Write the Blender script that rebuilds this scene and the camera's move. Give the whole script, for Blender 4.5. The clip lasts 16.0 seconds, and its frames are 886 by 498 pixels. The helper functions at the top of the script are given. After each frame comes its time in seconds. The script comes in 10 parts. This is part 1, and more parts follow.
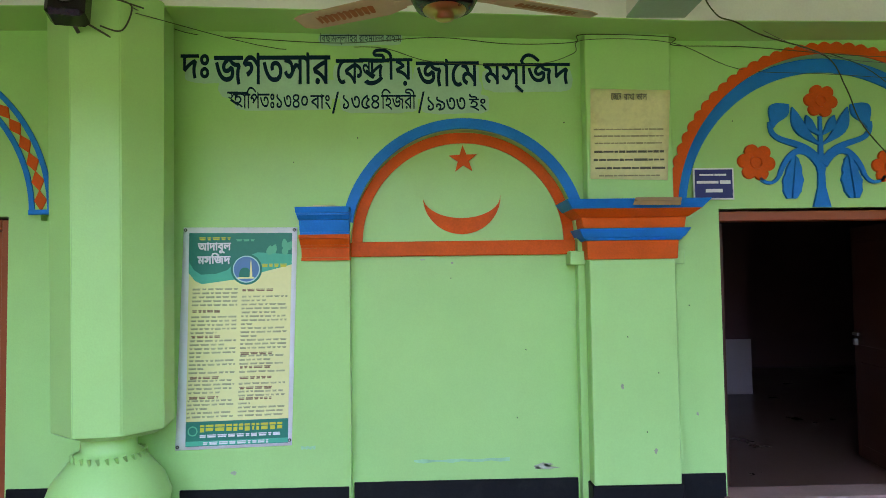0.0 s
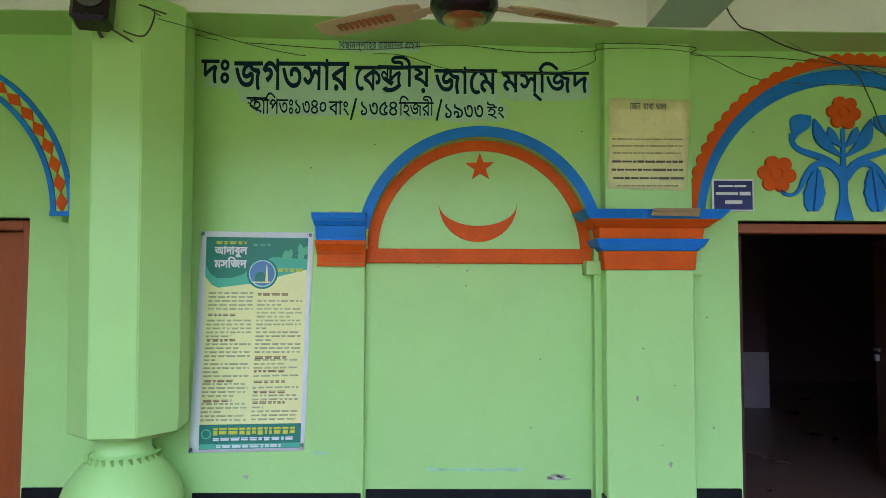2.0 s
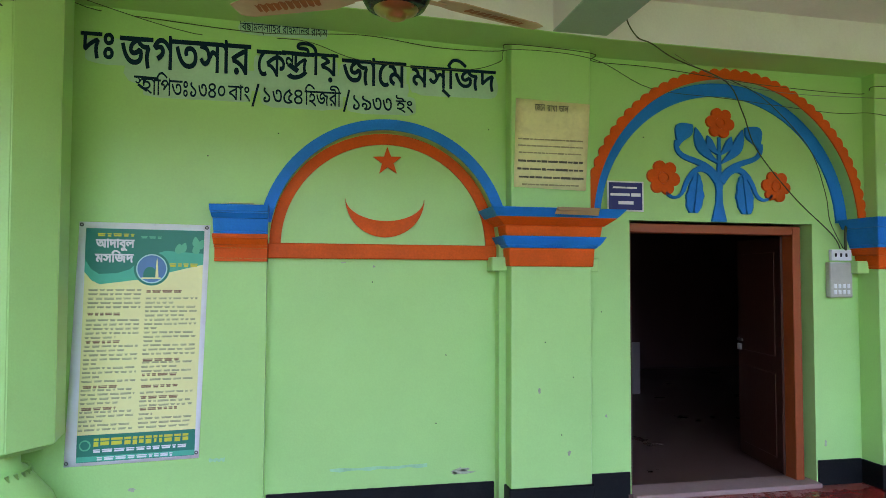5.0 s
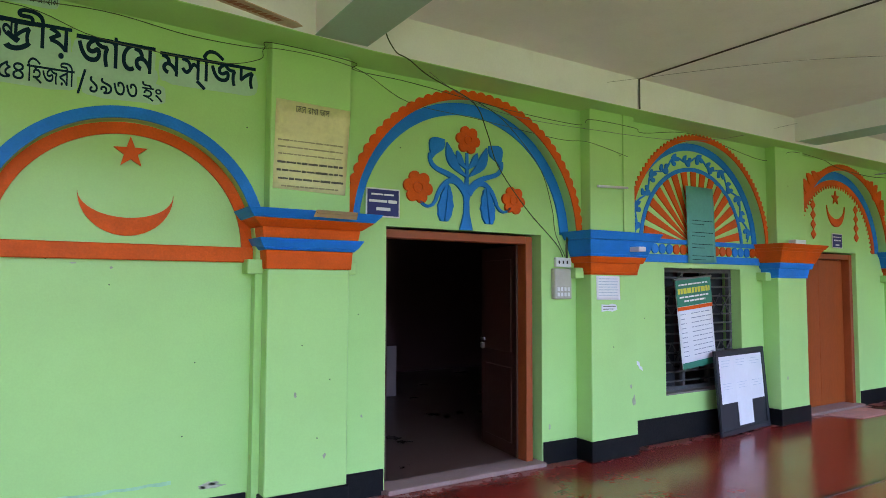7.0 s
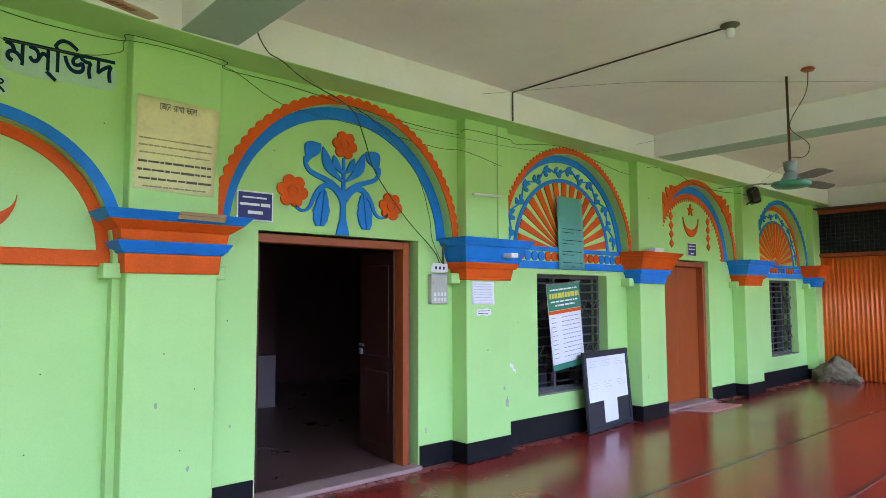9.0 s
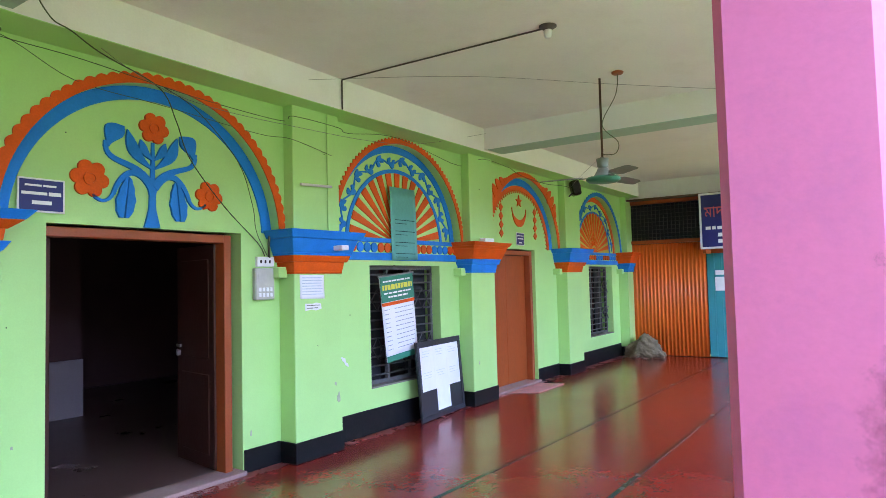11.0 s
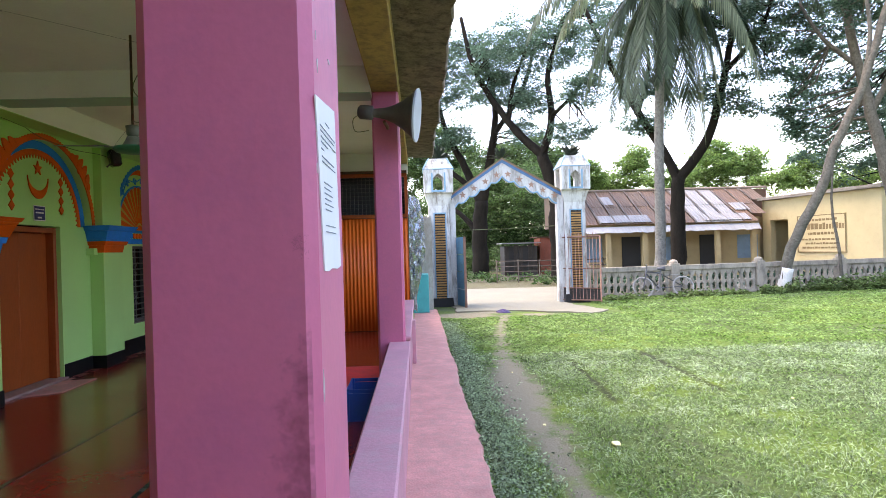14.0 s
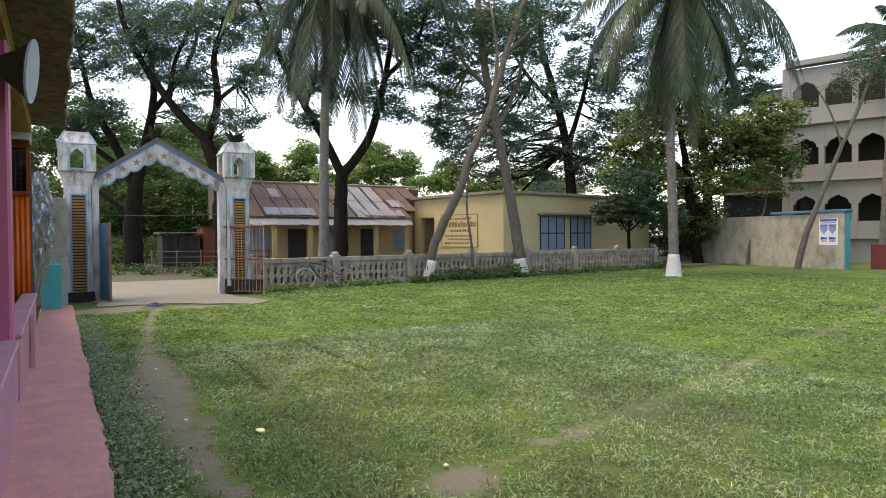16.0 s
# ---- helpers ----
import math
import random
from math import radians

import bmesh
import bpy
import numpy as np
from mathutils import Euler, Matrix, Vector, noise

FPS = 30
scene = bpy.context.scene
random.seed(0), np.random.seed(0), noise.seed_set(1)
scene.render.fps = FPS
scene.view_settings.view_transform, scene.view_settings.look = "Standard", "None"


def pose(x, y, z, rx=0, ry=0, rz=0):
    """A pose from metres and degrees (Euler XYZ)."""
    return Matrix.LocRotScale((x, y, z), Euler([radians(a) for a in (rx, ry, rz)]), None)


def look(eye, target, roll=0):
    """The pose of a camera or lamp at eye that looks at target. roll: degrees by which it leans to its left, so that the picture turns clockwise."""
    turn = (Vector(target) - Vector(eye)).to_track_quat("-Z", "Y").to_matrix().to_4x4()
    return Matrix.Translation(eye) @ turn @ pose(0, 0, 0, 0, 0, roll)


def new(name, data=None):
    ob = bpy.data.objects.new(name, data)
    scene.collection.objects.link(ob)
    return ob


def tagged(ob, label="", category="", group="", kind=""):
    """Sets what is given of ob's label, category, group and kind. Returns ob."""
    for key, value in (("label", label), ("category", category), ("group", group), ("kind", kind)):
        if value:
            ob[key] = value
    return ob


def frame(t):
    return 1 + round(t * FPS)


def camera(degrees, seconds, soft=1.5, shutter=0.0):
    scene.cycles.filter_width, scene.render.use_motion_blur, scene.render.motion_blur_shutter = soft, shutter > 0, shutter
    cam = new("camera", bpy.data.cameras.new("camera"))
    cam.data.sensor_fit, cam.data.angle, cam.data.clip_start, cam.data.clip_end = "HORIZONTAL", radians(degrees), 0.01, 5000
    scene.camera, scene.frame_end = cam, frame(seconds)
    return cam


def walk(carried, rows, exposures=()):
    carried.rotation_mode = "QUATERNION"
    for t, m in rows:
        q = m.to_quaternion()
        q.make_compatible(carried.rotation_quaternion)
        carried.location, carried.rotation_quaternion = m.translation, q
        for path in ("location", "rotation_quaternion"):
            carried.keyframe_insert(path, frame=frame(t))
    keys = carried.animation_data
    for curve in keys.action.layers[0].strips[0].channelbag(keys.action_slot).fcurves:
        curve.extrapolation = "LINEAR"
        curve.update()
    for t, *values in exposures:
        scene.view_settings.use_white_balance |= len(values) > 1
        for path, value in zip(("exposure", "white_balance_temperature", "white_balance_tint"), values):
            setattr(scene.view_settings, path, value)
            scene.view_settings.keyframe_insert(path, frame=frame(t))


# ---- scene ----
cam = camera(68.6, 16.0, soft=0.85)
PATH = [
    (0, (-0.292, -4.539, 1.629), (-0.233, -2.542, 1.715), -0.8),
    (0.5, (-0.272, -4.536, 1.645), (-0.234, -2.539, 1.742), -0.3),
    (1, (-0.268, -4.537, 1.629), (-0.243, -2.54, 1.739), -0.3),
    (1.5, (-0.257, -4.53, 1.623), (-0.256, -2.534, 1.74), 0.2),
    (2, (-0.295, -4.53, 1.644), (-0.282, -2.533, 1.747), 0.2),
    (2.5, (-0.291, -4.51, 1.64), (-0.258, -2.513, 1.741), 0.5),
    (3, (-0.262, -4.512, 1.668), (-0.181, -2.515, 1.746), 0.5),
    (5.3, (-0.54, -4.449, 1.655), (-0.003, -2.524, 1.747), 0.7),
    (5.5, (-0.512, -4.486, 1.634), (0.131, -2.595, 1.736), 1.0),
    (6, (-0.477, -4.511, 1.624), (0.321, -2.68, 1.738), 0.1),
    (6.5, (-0.491, -4.496, 1.659), (0.422, -2.719, 1.762), 0.7),
    (7, (-0.5, -4.488, 1.613), (0.562, -2.797, 1.73), 0.2),
    (7.5, (-0.497, -4.547, 1.606), (0.661, -2.921, 1.717), -0.1),
    (8, (-0.489, -4.574, 1.57), (0.74, -3.002, 1.703), -0.3),
    (10.3, (-0.31, -4.595, 1.609), (1.194, -3.281, 1.722), -1.1),
    (10.5, (-0.302, -4.581, 1.63), (1.241, -3.314, 1.737), -1.5),
    (11, (-0.233, -4.612, 1.63), (1.41, -3.476, 1.73), -1.4),
    (11.5, (-0.145, -4.674, 1.626), (1.655, -3.806, 1.721), -1.1),
    (12, (-0.121, -4.721, 1.626), (1.752, -4.026, 1.718), -1.3),
    (12.5, (-0.078, -4.765, 1.622), (1.851, -4.244, 1.709), -0.7),
    (13, (-0.031, -4.793, 1.622), (1.938, -4.455, 1.692), -1.1),
    (13.5, (0.018, -4.801, 1.624), (2.011, -4.631, 1.651), -2.4),
    (14, (0.068, -4.797, 1.632), (2.066, -4.873, 1.633), -1.7),
    (14.5, (0.062, -4.845, 1.627), (2.038, -5.158, 1.616), -2.1),
    (15, (0.06, -4.888, 1.628), (1.994, -5.395, 1.605), -1.8),
    (15.5, (0.038, -4.945, 1.63), (1.896, -5.684, 1.6), -1.2),
    (16, (0.058, -4.998, 1.558), (1.778, -6.018, 1.519), -0.4),
]
# Stops of exposure: the picture darkens as the camera turns to the bright yard.
EXPOSURES = [(0.0, 4.15, 7050, 21), (3.0, 4.1, 7050, 21), (6.0, 4.15, 7050, 23), (8.0, 4.45, 6900, 25), (11.3, 4.75, 6650, 28), (12.5, 4.06, 6950, 26), (13.5, 3.4, 7500, 23), (14.5, 2.76, 8100, 21), (16.0, 1.9, 8800, 18)]
walk(cam, [(t, look(eye, target, roll)) for t, eye, target, roll in PATH], EXPOSURES)

# ---- sky and sun ----
world = bpy.data.worlds.new("sky")
scene.world = world
world.use_nodes = True
sky = world.node_tree.nodes.new("ShaderNodeTexSky")
sky.sky_type = "NISHITA"
sky.sun_disc = False
sky.sun_elevation = radians(66)
sky.sun_rotation = radians(25)
sky.air_density, sky.dust_density, sky.ozone_density = 1.0, 1.3, 1.5
back = world.node_tree.nodes["Background"]
world.node_tree.links.new(sky.outputs[0], back.inputs[0])
back.inputs[1].default_value = 0.15

sun_data = bpy.data.lights.new("sun", "SUN")
sun_data.energy = 0.55
sun_data.angle = radians(35)
sun_data.color = (1.0, 0.93, 0.80)
sun = new("sun", sun_data)
sun.matrix_world = look((10, 13, 34), (4, 0, 0))



# ---- small tools ----
def mesh_from(bm, name):
    me = bpy.data.meshes.new(name)
    bm.normal_update()
    bm.to_mesh(me)
    bm.free()
    return me


def thing(name, label, category, group="", kind="", at=(0, 0, 0)):
    """An empty that stands for one thing and carries its parts."""
    ob = new(name)
    ob.empty_display_size = 0.1
    ob.location = at
    return tagged(ob, label, category, group, kind)


def part(name, bm, mat, parent=None, label="", smooth=False):
    """A bmesh in world coordinates as one mesh object under a thing or a part."""
    me = mesh_from(bm, name)
    mats = mat if isinstance(mat, (list, tuple)) else [mat]
    for m in mats:
        me.materials.append(m)
    if smooth:
        for p in me.polygons:
            p.use_smooth = True
    ob = new(name, me)
    if parent is not None:
        ob.parent = parent
        ob.matrix_parent_inverse = Matrix.Translation(-parent.location)
    if label:
        ob["label"] = label
    return ob


def solid(name, bm, mat, label, category, group="", kind="", smooth=False):
    return tagged(part(name, bm, mat, None, "", smooth), label, category, group, kind)


def BM():
    return bmesh.new()


def box(bm, x0, y0, z0, x1, y1, z1, bev=0.0, mi=0, m=None):
    vs = [bm.verts.new((x, y, z)) for x in (x0, x1) for y in (y0, y1) for z in (z0, z1)]
    if m is not None:
        for v in vs:
            v.co = m @ v.co
    fs = [bm.faces.new([vs[i] for i in q]) for q in ((0, 1, 3, 2), (4, 6, 7, 5), (0, 4, 5, 1), (2, 3, 7, 6), (0, 2, 6, 4), (1, 5, 7, 3))]
    for f in fs:
        f.material_index = mi
    if bev > 0:
        es = list({e for f in fs for e in f.edges})
        r = bmesh.ops.bevel(bm, geom=es, offset=bev, segments=1, affect="EDGES", profile=0.6)
        for f in r["faces"]:
            f.material_index = mi


def slab(bm, pts, y0, y1, mi=0):
    """An outline in x and z, drawn out from y0 to y1."""
    a = [bm.verts.new((x, y0, z)) for x, z in pts]
    b = [bm.verts.new((x, y1, z)) for x, z in pts]
    n = len(pts)
    fs = [bm.faces.new(a), bm.faces.new(b[::-1])]
    for i in range(n):
        fs.append(bm.faces.new((a[i], b[i], b[(i + 1) % n], a[(i + 1) % n])))
    for f in fs:
        f.material_index = mi
    return a + b


def plate(bm, pts, z0, z1, mi=0):
    """An outline in x and y, drawn up from z0 to z1."""
    a = [bm.verts.new((x, y, z0)) for x, y in pts]
    b = [bm.verts.new((x, y, z1)) for x, y in pts]
    n = len(pts)
    fs = [bm.faces.new(a), bm.faces.new(b[::-1])]
    for i in range(n):
        fs.append(bm.faces.new((a[i], b[i], b[(i + 1) % n], a[(i + 1) % n])))
    for f in fs:
        f.material_index = mi
    return a + b


def ring(bm, cx, cz, ro, ri, a0, a1, y0, y1, n=40, mi=0, teeth=0, depth=0.0, scallop=False):
    """A flat band along a circle in x and z. The outer or inner rim may be toothed."""
    a0, a1 = radians(a0), radians(a1)
    quads = []
    for i in range(n + 1):
        u = i / n
        a = a0 + (a1 - a0) * u
        o = ro
        if teeth:
            ph = (u * teeth) % 1.0
            o = ro - depth * ((1 - abs(math.sin(math.pi * ph))) if scallop else abs(2 * ph - 1))
        quads.append([bm.verts.new((cx + r * math.cos(a), y, cz + r * math.sin(a))) for r, y in ((o, y0), (ri, y0), (ri, y1), (o, y1))])
    for p, q in zip(quads, quads[1:]):
        for j in range(4):
            f = bm.faces.new((p[j], q[j], q[(j + 1) % 4], p[(j + 1) % 4]))
            f.material_index = mi
    for p in (quads[0], quads[-1]):
        f = bm.faces.new(p)
        f.material_index = mi


def lathe(bm, prof, at, n=24, mi=0, axis="z"):
    """A profile of (radius, height) turned round an upright axis."""
    rows = []
    for r, h in prof:
        row = []
        for i in range(n):
            a = 2 * math.pi * i / n
            p = (r * math.cos(a), r * math.sin(a), h)
            if axis == "y":
                p = (p[0], p[2], p[1])
            elif axis == "x":
                p = (p[2], p[0], p[1])
            row.append(bm.verts.new((at[0] + p[0], at[1] + p[1], at[2] + p[2])))
        rows.append(row)
    for p, q in zip(rows, rows[1:]):
        for i in range(n):
            f = bm.faces.new((p[i], p[(i + 1) % n], q[(i + 1) % n], q[i]))
            f.material_index = mi
    for row in (rows[0], rows[-1]):
        f = bm.faces.new(row)
        f.material_index = mi


def tube(bm, pts, radii, n=8, mi=0):
    """A tapered round bar along a line of points."""
    pts = [Vector(p) for p in pts]
    if not isinstance(radii, (list, tuple)):
        radii = [radii] * len(pts)
    rows, side = [], None
    for i, p in enumerate(pts):
        d = (pts[min(i + 1, len(pts) - 1)] - pts[max(i - 1, 0)]).normalized()
        if side is None:
            side = d.orthogonal().normalized()
        side = (side - d * side.dot(d))
        side = side.normalized() if side.length > 1e-5 else d.orthogonal().normalized()
        up = d.cross(side)
        rows.append([bm.verts.new(p + radii[i] * (side * math.cos(2 * math.pi * k / n) + up * math.sin(2 * math.pi * k / n))) for k in range(n)])
    for p, q in zip(rows, rows[1:]):
        for k in range(n):
            f = bm.faces.new((p[k], p[(k + 1) % n], q[(k + 1) % n], q[k]))
            f.material_index = mi
            f.smooth = True
    for row in (rows[0], rows[-1]):
        f = bm.faces.new(row)
        f.material_index = mi


# ---- materials ----
def material(name, col, rough=0.6, var=0.12, grain=60.0, stain=1.2, bump=0.15, dark=None, metal=0.0, spec=0.4, stains=0.0, streak=0.0, islands=0.0, detail_col=None, coat=0.0):
    """Paint, plaster, wood or metal with variation at two sizes, dirt and fine relief. col is linear."""
    mat = bpy.data.materials.new(name)
    mat.use_nodes = True
    nt = mat.node_tree
    nt.nodes.clear()
    L = nt.links.new
    out = nt.nodes.new("ShaderNodeOutputMaterial")
    bsdf = nt.nodes.new("ShaderNodeBsdfPrincipled")
    L(bsdf.outputs[0], out.inputs[0])
    geo = nt.nodes.new("ShaderNodeNewGeometry")
    big = nt.nodes.new("ShaderNodeTexNoise")
    big.inputs["Scale"].default_value = stain
    big.inputs["Detail"].default_value = 6
    big.inputs["Roughness"].default_value = 0.62
    fine = nt.nodes.new("ShaderNodeTexNoise")
    fine.inputs["Scale"].default_value = grain
    fine.inputs["Detail"].default_value = 4
    if streak:
        mp = nt.nodes.new("ShaderNodeMapping")
        mp.inputs["Scale"].default_value = (1, 1, 1 / streak)
        L(geo.outputs["Position"], mp.inputs[0])
        L(mp.outputs[0], big.inputs["Vector"])
        L(mp.outputs[0], fine.inputs["Vector"])
    else:
        L(geo.outputs["Position"], big.inputs["Vector"])
        L(geo.outputs["Position"], fine.inputs["Vector"])
    a = nt.nodes.new("ShaderNodeMix")
    a.data_type = "RGBA"
    d = dark if dark else tuple(c * (1 - 2.2 * var) for c in col)
    lo = tuple(max(0, c * (1 - var)) for c in col)
    hi = tuple(min(1, c * (1 + var)) for c in col)
    a.inputs[6].default_value = (*lo, 1)
    a.inputs[7].default_value = (*hi, 1)
    ramp = nt.nodes.new("ShaderNodeMapRange")
    ramp.inputs[1].default_value, ramp.inputs[2].default_value = 0.3, 0.7
    L(big.outputs["Fac"], ramp.inputs[0])
    L(ramp.outputs[0], a.inputs[0])
    b = nt.nodes.new("ShaderNodeMix")
    b.data_type = "RGBA"
    b.blend_type = "MULTIPLY"
    g2 = nt.nodes.new("ShaderNodeMapRange")
    g2.inputs[1].default_value, g2.inputs[2].default_value = 0.25, 0.75
    g2.inputs[3].default_value, g2.inputs[4].default_value = 1 - var, 1.0
    L(fine.outputs["Fac"], g2.inputs[0])
    b.inputs[0].default_value = 1.0
    L(a.outputs[2], b.inputs[6])
    L(g2.outputs[0], b.inputs[7])
    last = b.outputs[2]
    if stains > 0:
        s = nt.nodes.new("ShaderNodeTexNoise")
        s.inputs["Scale"].default_value = stain * 2.7
        s.inputs["Detail"].default_value = 9
        s.inputs["Roughness"].default_value = 0.72
        L((mp.outputs[0] if streak else geo.outputs["Position"]), s.inputs["Vector"])
        r = nt.nodes.new("ShaderNodeMapRange")
        r.inputs[1].default_value, r.inputs[2].default_value = (0.46, 0.64) if stains >= 0.7 else (0.52, 0.72)
        r.inputs[4].default_value = stains
        L(s.outputs["Fac"], r.inputs[0])
        c = nt.nodes.new("ShaderNodeMix")
        c.data_type = "RGBA"
        L(r.outputs[0], c.inputs[0])
        L(last, c.inputs[6])
        c.inputs[7].default_value = (*d, 1)
        last = c.outputs[2]
    if islands > 0:
        info = nt.nodes.new("ShaderNodeObjectInfo")
        h = nt.nodes.new("ShaderNodeMath")
        h.operation = "ADD"
        L(info.outputs["Random"], h.inputs[0])
        L(geo.outputs["Random Per Island"], h.inputs[1])
        m1 = nt.nodes.new("ShaderNodeMapRange")
        m1.inputs[1].default_value, m1.inputs[2].default_value = 0.0, 2.0
        m1.inputs[3].default_value, m1.inputs[4].default_value = 1 - islands, 1 + islands
        L(h.outputs[0], m1.inputs[0])
        hs = nt.nodes.new("ShaderNodeHueSaturation")
        L(m1.outputs[0], hs.inputs["Value"])
        L(last, hs.inputs["Color"])
        last = hs.outputs[0]
    L(last, bsdf.inputs["Base Color"])
    rr = nt.nodes.new("ShaderNodeMapRange")
    rr.inputs[3].default_value, rr.inputs[4].default_value = max(0.02, rough - 0.1), min(1, rough + 0.1)
    L(big.outputs["Fac"], rr.inputs[0])
    L(rr.outputs[0], bsdf.inputs["Roughness"])
    bsdf.inputs["Metallic"].default_value = metal
    bsdf.inputs["Specular IOR Level"].default_value = spec
    bsdf.inputs["Coat Weight"].default_value = coat
    if bump > 0:
        bp = nt.nodes.new("ShaderNodeBump")
        bp.inputs["Strength"].default_value = bump
        bp.inputs["Distance"].default_value = 0.01
        mx = nt.nodes.new("ShaderNodeMath")
        mx.operation = "ADD"
        L(fine.outputs["Fac"], mx.inputs[0])
        L(big.outputs["Fac"], mx.inputs[1])
        L(mx.outputs[0], bp.inputs["Height"])
        L(bp.outputs[0], bsdf.inputs["Normal"])
    return mat


M = {}
M["green"] = material("green_wall_paint", (0.42, 0.74, 0.245), 0.38, 0.05, 90, 0.9, 0.10, stains=0.22, dark=(0.40, 0.69, 0.24))
M["blue"] = material("blue_paint", (0.003, 0.235, 0.76), 0.45, 0.12, 70, 3, 0.15, spec=0.15, stains=0.2, dark=(0.02, 0.26, 0.62))
M["orange"] = material("orange_paint", (0.84, 0.115, 0.010), 0.46, 0.14, 70, 3, 0.2, spec=0.15, stains=0.2, dark=(0.58, 0.12, 0.03))
M["black"] = material("black_skirting_paint", (0.006, 0.007, 0.008), 0.5, 0.3, 60, 2, 0.2, stains=0.3, dark=(0.03, 0.03, 0.028), spec=0.2)
M["white"] = material("white_ceiling_paint", (0.88, 0.87, 0.83), 0.8, 0.05, 70, 0.8, 0.12, stains=0.2, dark=(0.62, 0.58, 0.50))
M["pale_green"] = material("pale_green_beam_paint", (0.40, 0.58, 0.47), 0.7, 0.08, 60, 1, 0.12)
M["pink"] = material("pink_pillar_paint", (0.69, 0.172, 0.295), 0.45, 0.06, 50, 1.1, 0.07, stains=0.4, dark=(0.42, 0.12, 0.26))
M["pink_strip"] = material("worn_pink_plinth_paint", (0.62, 0.28, 0.24), 0.75, 0.22, 60, 3.0, 0.5, stains=0.8, dark=(0.43, 0.24, 0.20))
M["pink_low"] = material("faded_pink_low_wall_paint", (0.62, 0.29, 0.34), 0.65, 0.14, 60, 1.6, 0.25, stains=0.6, dark=(0.46, 0.33, 0.34))
M["yellow"] = material("stained_ochre_beam_paint", (0.46, 0.31, 0.11), 0.8, 0.15, 50, 3.5, 0.25, stains=0.7, dark=(0.16, 0.11, 0.06))
M["eave"] = material("weathered_eave_concrete", (0.24, 0.19, 0.145), 0.9, 0.3, 40, 3.0, 0.5, stains=0.9, dark=(0.045, 0.035, 0.028))
M["brown"] = material("red_brown_door_paint", (0.38, 0.075, 0.014), 0.4, 0.15, 50, 2, 0.12, streak=4)
M["frame"] = material("orange_brown_frame_paint", (0.36, 0.075, 0.02), 0.42, 0.15, 60, 2, 0.12)
# Inner colours that carry the unlit room's shade.
M["dark_in"] = material("shade_dark_plaster", (0.10, 0.045, 0.05), 0.8, 0.1, 50, 1, 0.1)
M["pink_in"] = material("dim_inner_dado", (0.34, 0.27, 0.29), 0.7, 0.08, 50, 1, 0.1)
M["conc"] = material("grey_concrete", (0.22, 0.20, 0.17), 0.85, 0.2, 45, 1.5, 0.4, stains=0.4, dark=(0.08, 0.07, 0.06))
M["iron"] = material("black_window_iron", (0.12, 0.12, 0.12), 0.5, 0.2, 80, 4, 0.1, metal=0.2)
M["wire"] = material("dark_cable_sheath", (0.07, 0.09, 0.035), 0.6, 0.2, 80, 4, 0.0)
# Dark board wood; also carries painted shade on shutters and store wall.
M["dark_wood_and_shade"] = material("dark_board_and_shade", (0.025, 0.028, 0.035), 0.5, 0.2, 60, 3, 0.15)
M["paper"] = material("white_paper", (0.82, 0.81, 0.82), 0.8, 0.03, 30, 3, 0.05)
M["cream"] = material("aged_cream_paper", (0.86, 0.80, 0.42), 0.75, 0.08, 40, 2.5, 0.08, stains=0.3, dark=(0.5, 0.42, 0.2))
M["ink"] = material("faded_black_ink", (0.13, 0.125, 0.09), 0.7, 0.2, 80, 6, 0)
M["navy"] = material("navy_sign_paint", (0.02, 0.025, 0.16), 0.4, 0.1, 60, 3, 0.05)
M["letter"] = material("dark_blue_letter_paint", (0.005, 0.028, 0.05), 0.8, 0.2, 60, 5, 0.05, spec=0.15)
M["halo"] = material("pale_overspray_paint", (0.44, 0.70, 0.48), 0.6, 0.08, 60, 4, 0.08)
M["gate"] = material("streaked_white_gate_plaster", (0.54, 0.53, 0.50), 0.8, 0.16, 50, 1.7, 0.3, stains=0.9, dark=(0.17, 0.145, 0.115), streak=4)
M["sky_blue"] = material("faded_blue_trim_paint", (0.16, 0.30, 0.40), 0.6, 0.12, 50, 3, 0.1)
M["house"] = material("yellow_house_plaster", (0.50, 0.41, 0.23), 0.8, 0.08, 40, 0.7, 0.15, stains=0.5, dark=(0.38, 0.30, 0.175))
M["tin"] = material("rusted_tin_roofing", (0.125, 0.07, 0.04), 0.6, 0.25, 30, 0.8, 0.2, stains=0.4, dark=(0.09, 0.05, 0.035), metal=0.2)
M["tin_new"] = material("bare_tin_roofing", (0.23, 0.225, 0.22), 0.5, 0.15, 30, 1, 0.15, metal=0.2, stains=0.3, dark=(0.25, 0.2, 0.17))
M["fence"] = material("pale_concrete_fence", (0.37, 0.315, 0.245), 0.85, 0.2, 45, 1.6, 0.3, stains=0.8, dark=(0.15, 0.135, 0.11), streak=2)
M["bark"] = material("dark_tree_bark", (0.020, 0.016, 0.012), 0.95, 0.35, 30, 4, 0.9, stains=0.6, dark=(0.010, 0.013, 0.010), streak=3, spec=0.08)
M["bark_pale"] = material("grey_smooth_bark", (0.135, 0.118, 0.092), 0.9, 0.3, 30, 5, 0.8, stains=0.8, dark=(0.055, 0.047, 0.036))
M["bark_palm"] = material("ringed_palm_bark", (0.185, 0.175, 0.155), 0.9, 0.25, 30, 5, 0.9, stains=0.75, dark=(0.07, 0.065, 0.052), spec=0.1)
M["lime"] = material("limewashed_trunk", (0.58, 0.56, 0.51), 0.9, 0.15, 40, 6, 0.4, stains=0.65, dark=(0.35, 0.32, 0.28))
